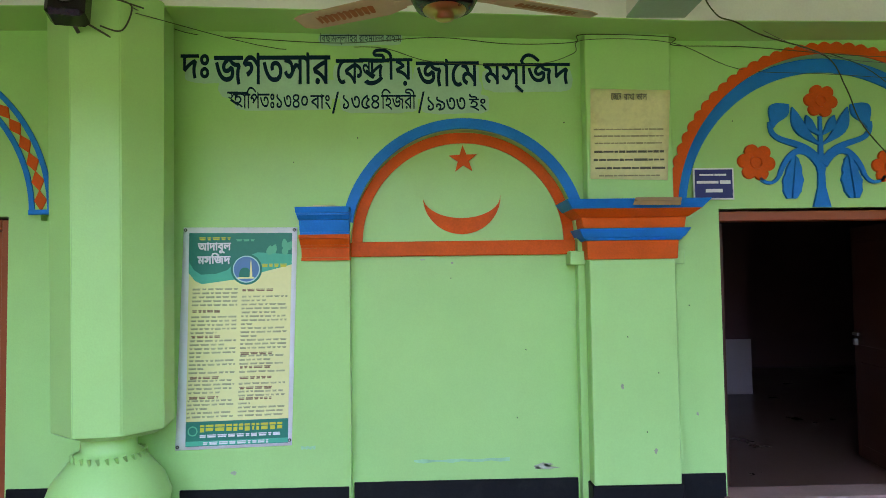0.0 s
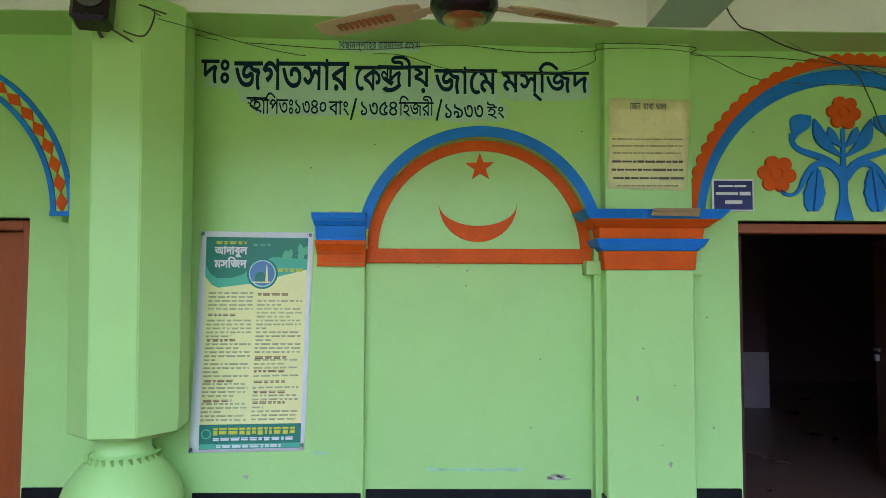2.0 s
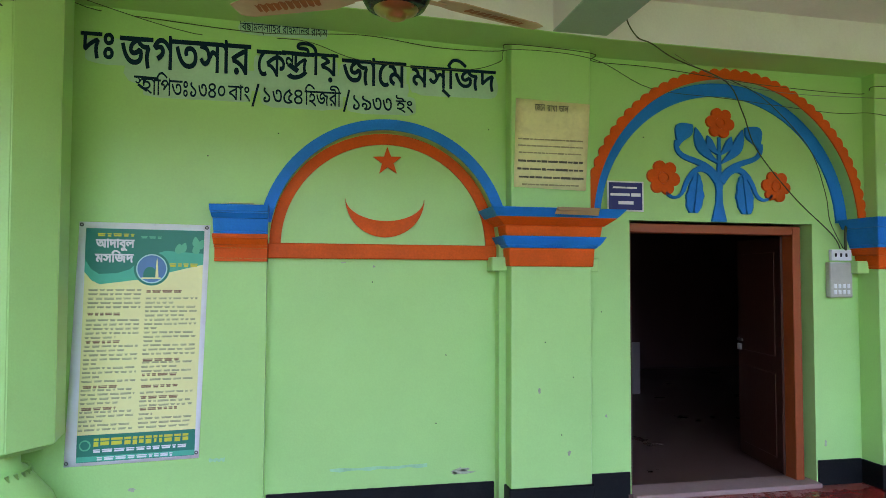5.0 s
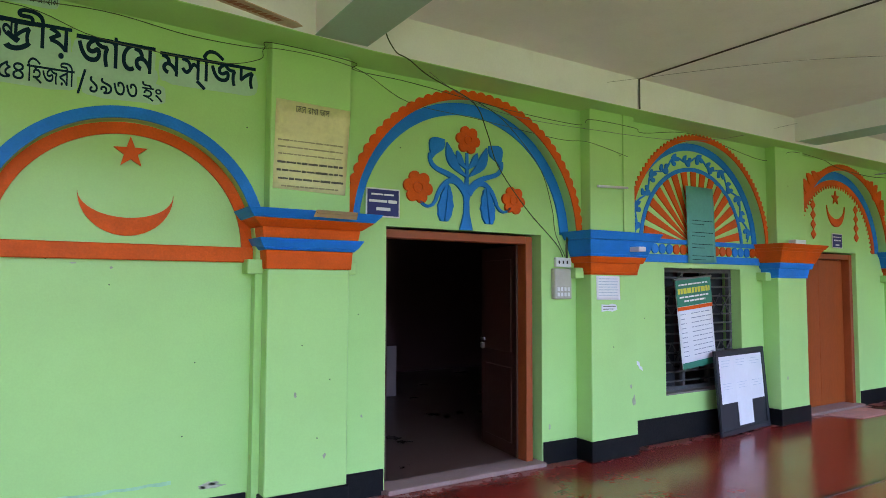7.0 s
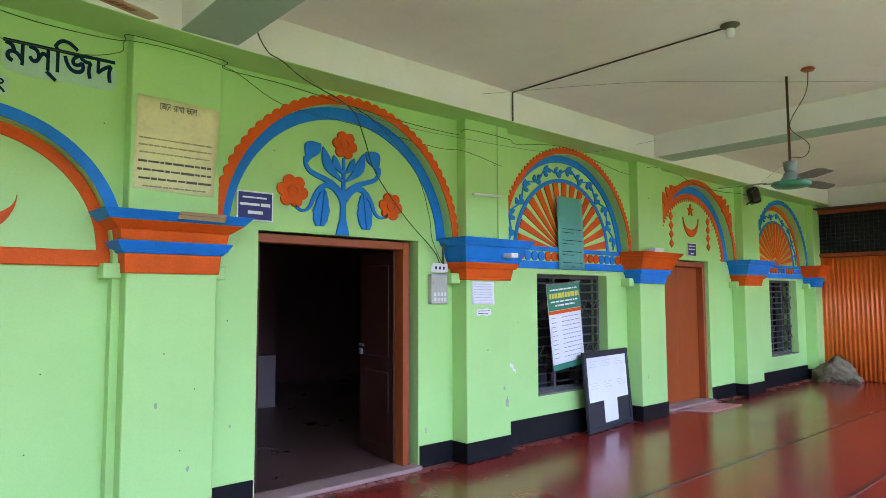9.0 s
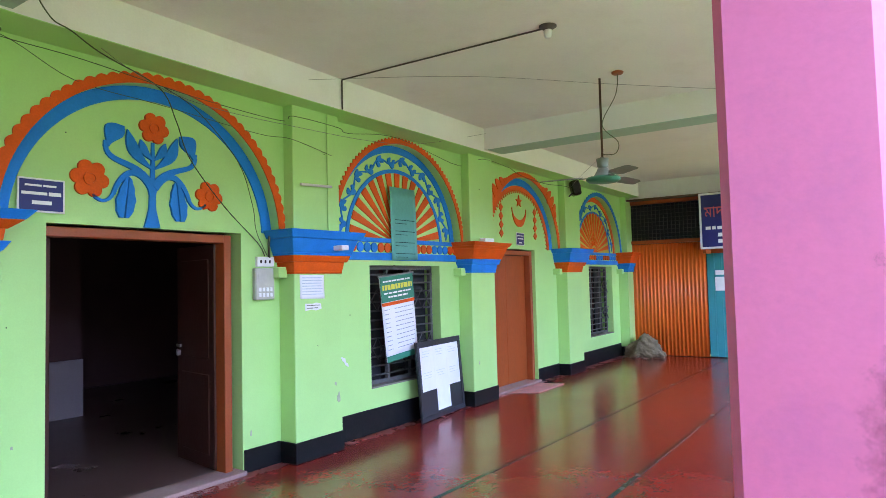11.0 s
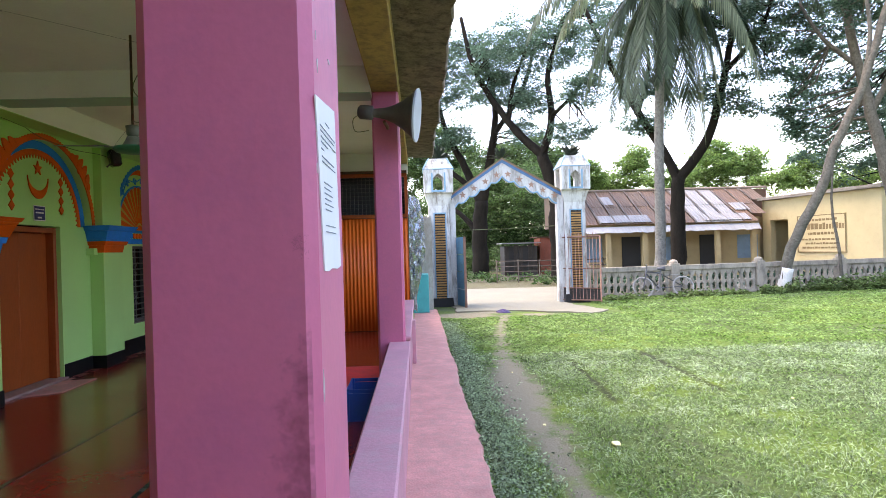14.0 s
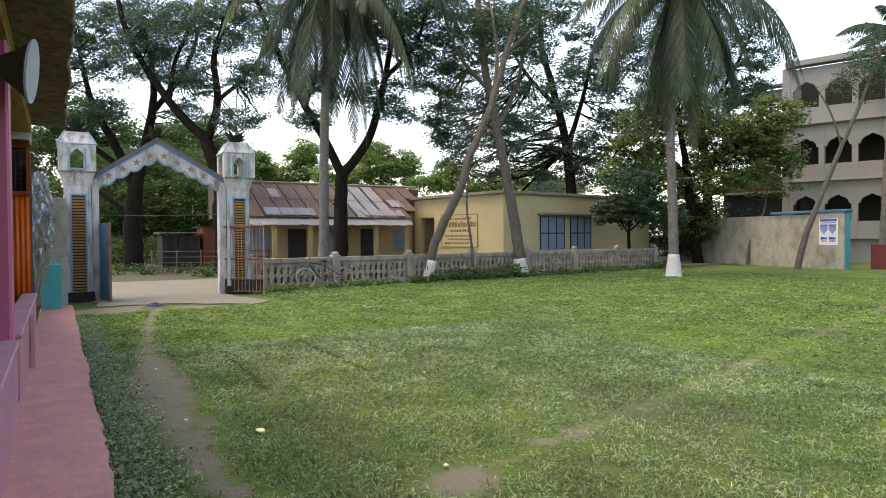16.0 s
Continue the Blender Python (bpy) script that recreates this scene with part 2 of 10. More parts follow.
M["road"] = material("pale_dusty_road", (0.195, 0.188, 0.142), 0.95, 0.1, 60, 0.8, 0.3, stains=0.3, dark=(0.25, 0.21, 0.17))
M["teal"] = material("teal_door_paint", (0.02, 0.28, 0.30), 0.5, 0.1, 50, 2, 0.1, stains=0.2, dark=(0.03, 0.18, 0.2))
M["corr"] = material("orange_corrugated_sheet", (0.85, 0.16, 0.02), 0.45, 0.1, 40, 2, 0.08, streak=4, stains=0.2, dark=(0.5, 0.1, 0.03))


def grime_material():
    """Hand grime in ragged patches, clear between."""
    mat = material("hand_grime", (0.10, 0.03, 0.055), 0.8, 0.2, 40, 5, 0.1)
    nt = mat.node_tree
    L = nt.links.new
    out = next(n for n in nt.nodes if n.type == "OUTPUT_MATERIAL")
    bsdf = next(n for n in nt.nodes if n.type == "BSDF_PRINCIPLED")
    geo = nt.nodes.new("ShaderNodeNewGeometry")
    sub = nt.nodes.new("ShaderNodeVectorMath")
    sub.operation = "SUBTRACT"
    sub.inputs[1].default_value = (1.178, -4.61, 1.02)
    L(geo.outputs["Position"], sub.inputs[0])
    scl = nt.nodes.new("ShaderNodeVectorMath")
    scl.operation = "MULTIPLY"
    scl.inputs[1].default_value = (1.0, 9.0, 1.3)
    L(sub.outputs[0], scl.inputs[0])
    ln = nt.nodes.new("ShaderNodeVectorMath")
    ln.operation = "LENGTH"
    L(scl.outputs[0], ln.inputs[0])
    ns = nt.nodes.new("ShaderNodeTexNoise")
    ns.inputs["Scale"].default_value, ns.inputs["Detail"].default_value, ns.inputs["Roughness"].default_value = 9.0, 9, 0.8
    L(geo.outputs["Position"], ns.inputs["Vector"])
    ma = nt.nodes.new("ShaderNodeMath")
    ma.operation = "MULTIPLY_ADD"
    L(ln.outputs["Value"], ma.inputs[0])
    ma.inputs[1].default_value = -0.42
    L(ns.outputs["Fac"], ma.inputs[2])
    mr = nt.nodes.new("ShaderNodeMapRange")
    mr.inputs[1].default_value, mr.inputs[2].default_value, mr.inputs[4].default_value = 0.24, 0.66, 0.42
    L(ma.outputs[0], mr.inputs[0])
    tr = nt.nodes.new("ShaderNodeBsdfTransparent")
    mx = nt.nodes.new("ShaderNodeMixShader")
    L(mr.outputs[0], mx.inputs[0])
    L(tr.outputs[0], mx.inputs[1])
    L(bsdf.outputs[0], mx.inputs[2])
    L(mx.outputs[0], out.inputs[0])
    return mat


M["grime"] = grime_material()
M["flat_green"] = material("teal_poster_print", (0.012, 0.23, 0.16), 0.45, 0.06, 40, 3, 0.03)


def floor_material():
    """Polished red cement with worn, dusty patches."""
    mat = material("polished_red_cement", (0.27, 0.026, 0.016), 0.2, 0.16, 35, 1.1, 0.02, stains=0.35, dark=(0.19, 0.03, 0.02))
    b = next(n for n in mat.node_tree.nodes if n.type == "BSDF_PRINCIPLED")
    b.inputs["Specular IOR Level"].default_value = 0.6
    # dust swept against the foot of the wall and over the scuffed middle
    nt = mat.node_tree
    L = nt.links.new
    geo = nt.nodes.new("ShaderNodeNewGeometry")
    sep = nt.nodes.new("ShaderNodeSeparateXYZ")
    L(geo.outputs["Position"], sep.inputs[0])
    m1 = nt.nodes.new("ShaderNodeMapRange")
    m1.inputs[1].default_value, m1.inputs[2].default_value, m1.inputs[4].default_value = -0.3, 0.02, 0.45
    L(sep.outputs[1], m1.inputs[0])
    ns = nt.nodes.new("ShaderNodeTexNoise")
    ns.inputs["Scale"].default_value, ns.inputs["Detail"].default_value, ns.inputs["Roughness"].default_value = 5.0, 9, 0.75
    L(geo.outputs["Position"], ns.inputs["Vector"])
    ad = nt.nodes.new("ShaderNodeMath")
    ad.operation = "ADD"
    L(m1.outputs[0], ad.inputs[0])
    L(ns.outputs["Fac"], ad.inputs[1])
    m2 = nt.nodes.new("ShaderNodeMapRange")
    m2.inputs[1].default_value, m2.inputs[2].default_value, m2.inputs[4].default_value = 0.84, 1.15, 0.7
    L(ad.outputs[0], m2.inputs[0])
    mx = nt.nodes.new("ShaderNodeMix")
    mx.data_type = "RGBA"
    L(m2.outputs[0], mx.inputs[0])
    L(b.inputs["Base Color"].links[0].from_socket, mx.inputs[6])
    mx.inputs[7].default_value = (0.34, 0.17, 0.13, 1)
    L(mx.outputs[2], b.inputs["Base Color"])
    r2 = nt.nodes.new("ShaderNodeMath")
    r2.operation = "MULTIPLY_ADD"
    L(m2.outputs[0], r2.inputs[0])
    r2.inputs[1].default_value = 0.5
    L(b.inputs["Roughness"].links[0].from_socket, r2.inputs[2])
    L(r2.outputs[0], b.inputs["Roughness"])
    return mat


M["floor"] = floor_material()


PATCHES = [(17.9, -6.0, 0.9), (18.6, -6.9, 0.5), (4.0, -7.45, 0.4), (17.5, -8.0, 0.5), (4.35, -8.5, 0.16), (4.67, -10.1, 0.16)]
# dark wheel ruts: from x, to x, y, slope
RUTS = [(7.7, 11.3, -8.47, 0.0), (7.4, 10.4, -7.11, -0.045)]


def grass_material(name, a, b, c):
    """Short lawn: green, yellowed and dry patches with bare earth showing between."""
    mat = bpy.data.materials.new(name)
    mat.use_nodes = True
    nt = mat.node_tree
    L = nt.links.new
    bsdf = nt.nodes["Principled BSDF"]
    geo = nt.nodes.new("ShaderNodeNewGeometry")
    n1 = nt.nodes.new("ShaderNodeTexNoise")
    n1.inputs["Scale"].default_value, n1.inputs["Detail"].default_value, n1.inputs["Roughness"].default_value = 0.45, 8, 0.65
    n2 = nt.nodes.new("ShaderNodeTexNoise")
    n2.inputs["Scale"].default_value, n2.inputs["Detail"].default_value, n2.inputs["Roughness"].default_value = 28, 6, 0.75
    for n in (n1, n2):
        L(geo.outputs["Position"], n.inputs["Vector"])
    r1 = nt.nodes.new("ShaderNodeValToRGB")
    e = r1.color_ramp.elements
    e[0].position, e[0].color = 0.36, (*a, 1)
    e[1].position, e[1].color = 0.66, (*c, 1)
    m = e.new(0.5)
    m.color = (*b, 1)
    L(n1.outputs["Fac"], r1.inputs[0])
    mx = nt.nodes.new("ShaderNodeMix")
    mx.data_type, mx.blend_type = "RGBA", "MULTIPLY"
    mx.inputs[0].default_value = 1
    mr = nt.nodes.new("ShaderNodeMapRange")
    mr.inputs[1].default_value, mr.inputs[2].default_value, mr.inputs[3].default_value, mr.inputs[4].default_value = 0.3, 0.7, 0.45, 1.25
    L(n2.outputs["Fac"], mr.inputs[0])
    L(r1.outputs[0], mx.inputs[6])
    L(mr.outputs[0], mx.inputs[7])
    # worn earth path along the plinth and a few bare patches
    sep = nt.nodes.new("ShaderNodeSeparateXYZ")
    L(geo.outputs["Position"], sep.inputs[0])

    def calc(op, p, q=0.0):
        nd = nt.nodes.new("ShaderNodeMath")
        nd.operation = op
        for k, v in ((0, p), (1, q)):
            if isinstance(v, (int, float)):
                nd.inputs[k].default_value = v
            else:
                L(v, nd.inputs[k])
        return nd.outputs[0]

    n3 = nt.nodes.new("ShaderNodeTexNoise")
    n3.inputs["Scale"].default_value, n3.inputs["Detail"].default_value, n3.inputs["Roughness"].default_value = 2.2, 7, 0.7
    L(geo.outputs["Position"], n3.inputs["Vector"])
    dx = calc("SUBTRACT", sep.outputs[0], 6.0)
    yp = calc("SUBTRACT", -5.97, calc("MULTIPLY", calc("MULTIPLY", dx, dx), 0.0084))
    gap = calc("ABSOLUTE", calc("SUBTRACT", sep.outputs[1], yp))
    gap = calc("ADD", gap, calc("MULTIPLY", calc("SUBTRACT", n3.outputs["Fac"], 0.5), 1.3))
    # trodden wider half way along
    wide = calc("MULTIPLY", calc("SUBTRACT", sep.outputs[0], 8.5), 0.5)
    wide = calc("POWER", 2.718, calc("MULTIPLY", calc("MULTIPLY", wide, wide), -1.0))
    gap = calc("SUBTRACT", gap, calc("MULTIPLY", wide, 0.28))
    far = calc("MAXIMUM", calc("SUBTRACT", sep.outputs[0], 17.5), 0.0)
    gap = calc("ADD", gap, far)
    # a faint trodden line that leaves the path across the lawn
    tx = calc("ABSOLUTE", calc("SUBTRACT", sep.outputs[0], calc("SUBTRACT", 3.95, calc("MULTIPLY", calc("ADD", sep.outputs[1], 7.2), 0.27))))
    tx = calc("ADD", calc("ADD", tx, 0.10), calc("MULTIPLY", calc("SUBTRACT", n3.outputs["Fac"], 0.5), 1.3))
    tx = calc("ADD", tx, calc("MAXIMUM", calc("ADD", sep.outputs[1], 7.2), 0.0))
    gap = calc("MINIMUM", gap, tx)
    for px, py, pr in PATCHES:
        ax = calc("SUBTRACT", sep.outputs[0], px)
        ay = calc("SUBTRACT", sep.outputs[1], py)
        rr = calc("SQRT", calc("ADD", calc("MULTIPLY", ax, ax), calc("MULTIPLY", ay, ay)))
        rr = calc("ADD", calc("SUBTRACT", rr, pr - 0.2), calc("MULTIPLY", calc("SUBTRACT", n3.outputs["Fac"], 0.5), 1.3))
        gap = calc("MINIMUM", gap, rr)
    wear = nt.nodes.new("ShaderNodeMapRange")
    wear.inputs[1].default_value, wear.inputs[2].default_value = -0.04, 0.20
    wear.inputs[3].default_value, wear.inputs[4].default_value = 1.0, 0.0
    L(gap, wear.inputs[0])
    mud = nt.nodes.new("ShaderNodeMix")
    mud.data_type = "RGBA"
    L(wear.outputs[0], mud.inputs[0])
    L(mx.outputs[2], mud.inputs[6])
    dirt = nt.nodes.new("ShaderNodeMix")
    dirt.data_type = "RGBA"
    L(n2.outputs["Fac"], dirt.inputs[0])
    dirt.inputs[6].default_value = (0.15, 0.14, 0.098, 1)
    dirt.inputs[7].default_value = (0.27, 0.25, 0.18, 1)
    L(dirt.outputs[2], mud.inputs[7])
    # bare earth across the road, with shade put into its brown
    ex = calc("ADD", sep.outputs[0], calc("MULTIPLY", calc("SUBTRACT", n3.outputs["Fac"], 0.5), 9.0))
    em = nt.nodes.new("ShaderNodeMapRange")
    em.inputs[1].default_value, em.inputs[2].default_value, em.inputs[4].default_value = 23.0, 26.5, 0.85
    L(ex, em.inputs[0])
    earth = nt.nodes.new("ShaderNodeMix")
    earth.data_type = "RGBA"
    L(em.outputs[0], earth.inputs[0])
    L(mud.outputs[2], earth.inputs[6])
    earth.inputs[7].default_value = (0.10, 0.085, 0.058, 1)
    last = earth.outputs[2]
    for xa, xb, yc, sl in RUTS:
        ux = calc("SUBTRACT", sep.outputs[0], (xa + xb) / 2)
        dy = calc("ABSOLUTE", calc("SUBTRACT", calc("SUBTRACT", sep.outputs[1], yc), calc("MULTIPLY", ux, sl)))
        dx2 = calc("MAXIMUM", calc("SUBTRACT", calc("ABSOLUTE", ux), (xb - xa) / 2 - 0.3), 0.0)
        dd = calc("ADD", calc("ADD", dy, calc("MULTIPLY", dx2, 0.3)), calc("MULTIPLY", calc("SUBTRACT", n3.outputs["Fac"], 0.5), 0.16))
        rm = nt.nodes.new("ShaderNodeMapRange")
        rm.inputs[1].default_value, rm.inputs[2].default_value = 0.02, 0.12
        rm.inputs[3].default_value, rm.inputs[4].default_value = 0.8, 0.0
        L(dd, rm.inputs[0])
        rut = nt.nodes.new("ShaderNodeMix")
        rut.data_type = "RGBA"
        L(rm.outputs[0], rut.inputs[0])
        L(last, rut.inputs[6])
        rut.inputs[7].default_value = (0.022, 0.022, 0.017, 1)
        last = rut.outputs[2]
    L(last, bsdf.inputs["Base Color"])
    bsdf.inputs["Roughness"].default_value = 0.9
    bsdf.inputs["Specular IOR Level"].default_value = 0.15
    bp = nt.nodes.new("ShaderNodeBump")
    bp.inputs["Strength"].default_value, bp.inputs["Distance"].default_value = 0.9, 0.03
    L(n2.outputs["Fac"], bp.inputs["Height"])
    L(bp.outputs[0], bsdf.inputs["Normal"])
    return mat


M["lawn"] = grass_material("patchy_lawn", (0.11, 0.14, 0.07), (0.11, 0.175, 0.045), (0.15, 0.23, 0.032))


def leaf_material(name, col, var=0.45, pale=None, rough=0.55):
    """Leaves that let some light through, each with its own shade."""
    mat = bpy.data.materials.new(name)
    mat.use_nodes = True
    nt = mat.node_tree
    L = nt.links.new
    bsdf = nt.nodes["Principled BSDF"]
    geo = nt.nodes.new("ShaderNodeNewGeometry")
    hs = nt.nodes.new("ShaderNodeHueSaturation")
    hs.inputs["Color"].default_value = (*col, 1)
    if pale:
        ns = nt.nodes.new("ShaderNodeTexNoise")
        ns.inputs["Scale"].default_value, ns.inputs["Detail"].default_value, ns.inputs["Roughness"].default_value = 0.9, 7, 0.7
        L(geo.outputs["Position"], ns.inputs["Vector"])
        nm = nt.nodes.new("ShaderNodeMapRange")
        nm.inputs[1].default_value, nm.inputs[2].default_value = 0.42, 0.66
        L(ns.outputs["Fac"], nm.inputs[0])
        mp = nt.nodes.new("ShaderNodeMix")
        mp.data_type = "RGBA"
        L(nm.outputs[0], mp.inputs[0])
        mp.inputs[6].default_value = (*col, 1)
        mp.inputs[7].default_value = (*pale, 1)
        L(mp.outputs[2], hs.inputs["Color"])
    mr = nt.nodes.new("ShaderNodeMapRange")
    mr.inputs[3].default_value, mr.inputs[4].default_value = 1 - var, 1 + var
    L(geo.outputs["Random Per Island"], mr.inputs[0])
    L(mr.outputs[0], hs.inputs["Value"])
    L(hs.outputs[0], bsdf.inputs["Base Color"])
    bsdf.inputs["Roughness"].default_value = rough
    bsdf.inputs["Specular IOR Level"].default_value = 0.3
    tr = nt.nodes.new("ShaderNodeBsdfTranslucent")
    L(hs.outputs[0], tr.inputs[0])
    ad = nt.nodes.new("ShaderNodeMixShader")
    ad.inputs[0].default_value = 0.5
    L(bsdf.outputs[0], ad.inputs[1])
    L(tr.outputs[0], ad.inputs[2])
    L(ad.outputs[0], nt.nodes["Material Output"].inputs[0])
    return mat


M["leaf_dark"] = leaf_material("dark_green_leaves", (0.066, 0.125, 0.082), 0.45)
M["leaf_mid"] = leaf_material("mid_green_leaves", (0.06, 0.115, 0.036), 0.6)
M["leaf_light"] = leaf_material("yellow_green_leaves", (0.135, 0.225, 0.06), 0.6)
M["leaf_mango"] = leaf_material("fresh_broad_leaves", (0.125, 0.19, 0.065), 0.6)
M["leaf_weed"] = leaf_material("creeping_weed_leaves", (0.27, 0.37, 0.21), 0.8, rough=0.4)
# Paler copy of the palm leaf, with sunlight put into the colour.
M["frond_lit"] = leaf_material("lit_palm_fronds", (0.14, 0.175, 0.10), 0.35)
M["leaf_palm"] = leaf_material("palm_fronds", (0.058, 0.088, 0.054), 0.4)
M["blade"] = leaf_material("grass_blades", (0.125, 0.235, 0.046), 0.65, pale=(0.255, 0.375, 0.15), rough=0.45)
M["blade_grey"] = leaf_material("pale_meadow_blades", (0.17, 0.26, 0.10), 0.75, pale=(0.37, 0.46, 0.30), rough=0.4)


# ---- the veranda: floor, ceiling, walls ----
PIL = [(0.85, 1.453), (3.90, 4.51), (6.955, 7.56), (9.99, 10.60), (13.05, 13.38)]
PY = -0.083          # front of the pilasters
UP, LOW, BACK = 0.04, 0.12, 0.37   # upper wall, lower wall, back of the wall
ZB, ZC = 3.42, 3.62  # underside of the beams, ceiling
YO = -4.65           # outer edge of the veranda floor
XEND = 13.40

bm = BM()
box(bm, -7.5, YO, -0.45, XEND + 0.2, 0.9, 0.0)
floor = solid("floor", bm, M["floor"], "polished red cement veranda floor with a soft sheen", "floor", kind="structure")

M["line"] = material("dark_green_floor_inlay", (0.02, 0.035, 0.025), 0.25, 0.2, 40, 3, 0.02)
for y0, y1 in ((-1.50, -1.90), (-2.84, -2.82)):
    bm = BM()
    plate(bm, [(-7.4, y0), (XEND, y1), (XEND, y1 + 0.04), (-7.4, y0 + 0.04)], 0.001, 0.004)
    solid("trim", bm, M["line"], "dark green strip inlaid along the red floor", "floor strip", kind="structure")

bm = BM()
box(bm, -7.5, -4.63, ZC, XEND, 0.37, ZC + 0.15)
solid("ceiling", bm, M["white"], "off-white painted veranda ceiling with faint stains", "ceiling", kind="structure")

# beam along the wall: white face, green underside
def wall_beam(drop, z_over, out):
    """The beam along the wall; it deepens and comes forward a little towards the first pillars."""
    bm = BM()
    rows = []
    for x, y, z in ((-7.5, -0.38, 3.42), (-1.9, -0.37, 3.40), (0.5, -0.37, 3.335), (1.5, -0.32, 3.315), (4.4, -0.29, 3.315), (XEND, -0.28, 3.31)):
        top = z_over(z)
        rows.append([bm.verts.new(p) for p in ((x, y - out, z - drop), (x, y - out, top), (x, 0.35, top), (x, 0.35, z - drop))])
    for p, q in zip(rows, rows[1:]):
        for j in range(4):
            bm.faces.new((p[j], q[j], q[(j + 1) % 4], p[(j + 1) % 4]))
    bm.faces.new(rows[0]); bm.faces.new(rows[-1])
    return bm


bm = wall_beam(-0.004, lambda z: ZC, 0.0)
solid("beam_wall", bm, M["white"], "white painted beam along the green wall", "beam", kind="structure")
bm = wall_beam(0.004, lambda z: z + 0.002, 0.002)
solid("beam_underside", bm, M["green"], "green painted underside of the wall beam", "beam", kind="structure")
ZX = 3.335
# cross beams over the pilasters that carry pillars
for x0, x1 in ((-4.98, -4.62), (1.07, 1.46), (7.03, 7.40)):
    bm = BM()
    box(bm, x0, -4.33, ZX + 0.004, x1, -0.25, ZC)
    solid("beam_cross", bm, M["white"], "white cross beam of the veranda ceiling", "beam", kind="structure")
    bm = BM()
    box(bm, x0 - 0.002, -4.33, ZX - 0.006, x1 + 0.002, -0.34, ZX + 0.002)
    solid("beam_underside", bm, M["pale_green"], "pale green underside of a cross beam", "beam", kind="structure")
# outer beam over the pillars and the eave slab
bm = BM()
box(bm, -7.5, -4.63, 3.40, XEND + 0.3, -4.33, ZC, 0.006)
solid("beam_outer", bm, M["yellow"], "stained ochre outer beam over the pillars", "beam", kind="structure")
bm = BM()
rng = random.Random(4)
n = 90
rows = []
for i in range(n + 1):
    x = -7.5 + (XEND + 0.6 + 7.5) * i / n
    e = -5.16 + rng.uniform(-0.02, 0.02) + 0.015 * math.sin(x * 2.3)
    rows.append([bm.verts.new(p) for p in ((x, -4.60, ZC + 0.004), (x, e + 0.02, ZC - 0.02), (x, e, ZC), (x, e - 0.005, ZC + 0.10), (x, -4.60, ZC + 0.16))])
for p, q in zip(rows, rows[1:]):
    for j in range(5):
        bm.faces.new((p[j], q[j], q[(j + 1) % 5], p[(j + 1) % 5]))
bm.faces.new(rows[0]); bm.faces.new(rows[-1])
solid("roof_eave", bm, M["eave"], "weathered concrete eave slab with a ragged mouldy edge", "eave", kind="structure")


# ---- lower walls with their openings ----
def lower_wall(name, x0, x1, openings, z1, front=LOW):
    """A wall from x0 to x1 with rectangular openings (xa, xb, za, zb) in order."""
    bm = BM()
    x = x0
    for xa, xb, za, zb in openings:
        box(bm, x, front, 0, xa, BACK, z1)
        if za > 0:
            box(bm, xa, front, 0, xb, BACK, za)
        if zb < z1:
            box(bm, xa, front, zb, xb, BACK, z1)
        x = xb
    box(bm, x, front, 0, x1, BACK, z1)
    return solid(name, bm, M["green"], "bright green painted masonry wall of the veranda", "wall", kind="structure")


lower_wall("wall_door_bay", 1.453, 3.90, [(1.86, 3.47, 0, 2.10)], 2.10)
lower_wall("wall_window_bay", 4.51, 6.955, [(5.18, 6.52, 0.49, 1.83)], 2.10)
lower_wall("wall_second_door_bay", 7.56, 9.99, [(7.80, 9.20, 0, 2.10)], 2.10)
lower_wall("wall_far_window_bay", 10.60, 13.05, [(11.44, 12.66, 0.52, 1.85)], 2.10)
lower_wall("wall_first_door_bay", -5.6, -2.2, [(-4.75, -3.22, 0, 2.10)], 2.10)


def arch_wall(name, x0, x1, cx, cz, r, front, back, z0, z1, n=40):
    """The upper wall of a bay with a round-headed recess."""
    bm = BM()
    if cx - r > x0:
        box(bm, x0, front, z0, cx - r, back, z1)
    if cx + r < x1:
        box(bm, cx + r, front, z0, x1, back, z1)
    prev = None
    for i in range(n + 1):
        a = math.pi * (1 - i / n)
        x, z = cx + r * math.cos(a), cz + r * math.sin(a)
        cur = [bm.verts.new(p) for p in ((x, front, z), (x, front, z1), (x, back, z), (x, back, z1))]
        if prev:
            bm.faces.new((prev[0], cur[0], cur[1], prev[1]))
            bm.faces.new((prev[0], prev[2], cur[2], cur[0]))
            bm.faces.new((prev[2], prev[3], cur[3], cur[2]))
        prev = cur
    return solid(name, bm, M["green"], "green painted upper wall with a round arched recess", "wall", kind="structure")


BAYS = [(-5.6, -2.2, -4.07, 1.12), (1.453, 3.90, 2.68, 1.155), (4.51, 6.955, 5.735, 1.175), (7.56, 9.99, 8.77, 1.15), (10.60, 13.05, 11.83, 1.14)]
CZ = 2.06
TY = 0.16
for k, (x0, x1, cx, r) in enumerate(BAYS):
    arch_wall("wall_arch_%d" % (k + 1), x0, x1, cx, CZ, r, UP, BACK, 2.104, ZB)
    bm = BM()
    slab(bm, [(cx - r - 0.01, 2.102), (cx + r + 0.01, 2.102)] + [(cx + (r + 0.01) * math.cos(math.pi * i / 36), 2.102 + (r - 0.01) * math.sin(math.pi * i / 36)) for i in range(1, 36)], TY, 0.30)
    solid("wall_tympanum_%d" % (k + 1), bm, M["green"], "green arched panel above the opening", "wall panel", kind="structure")

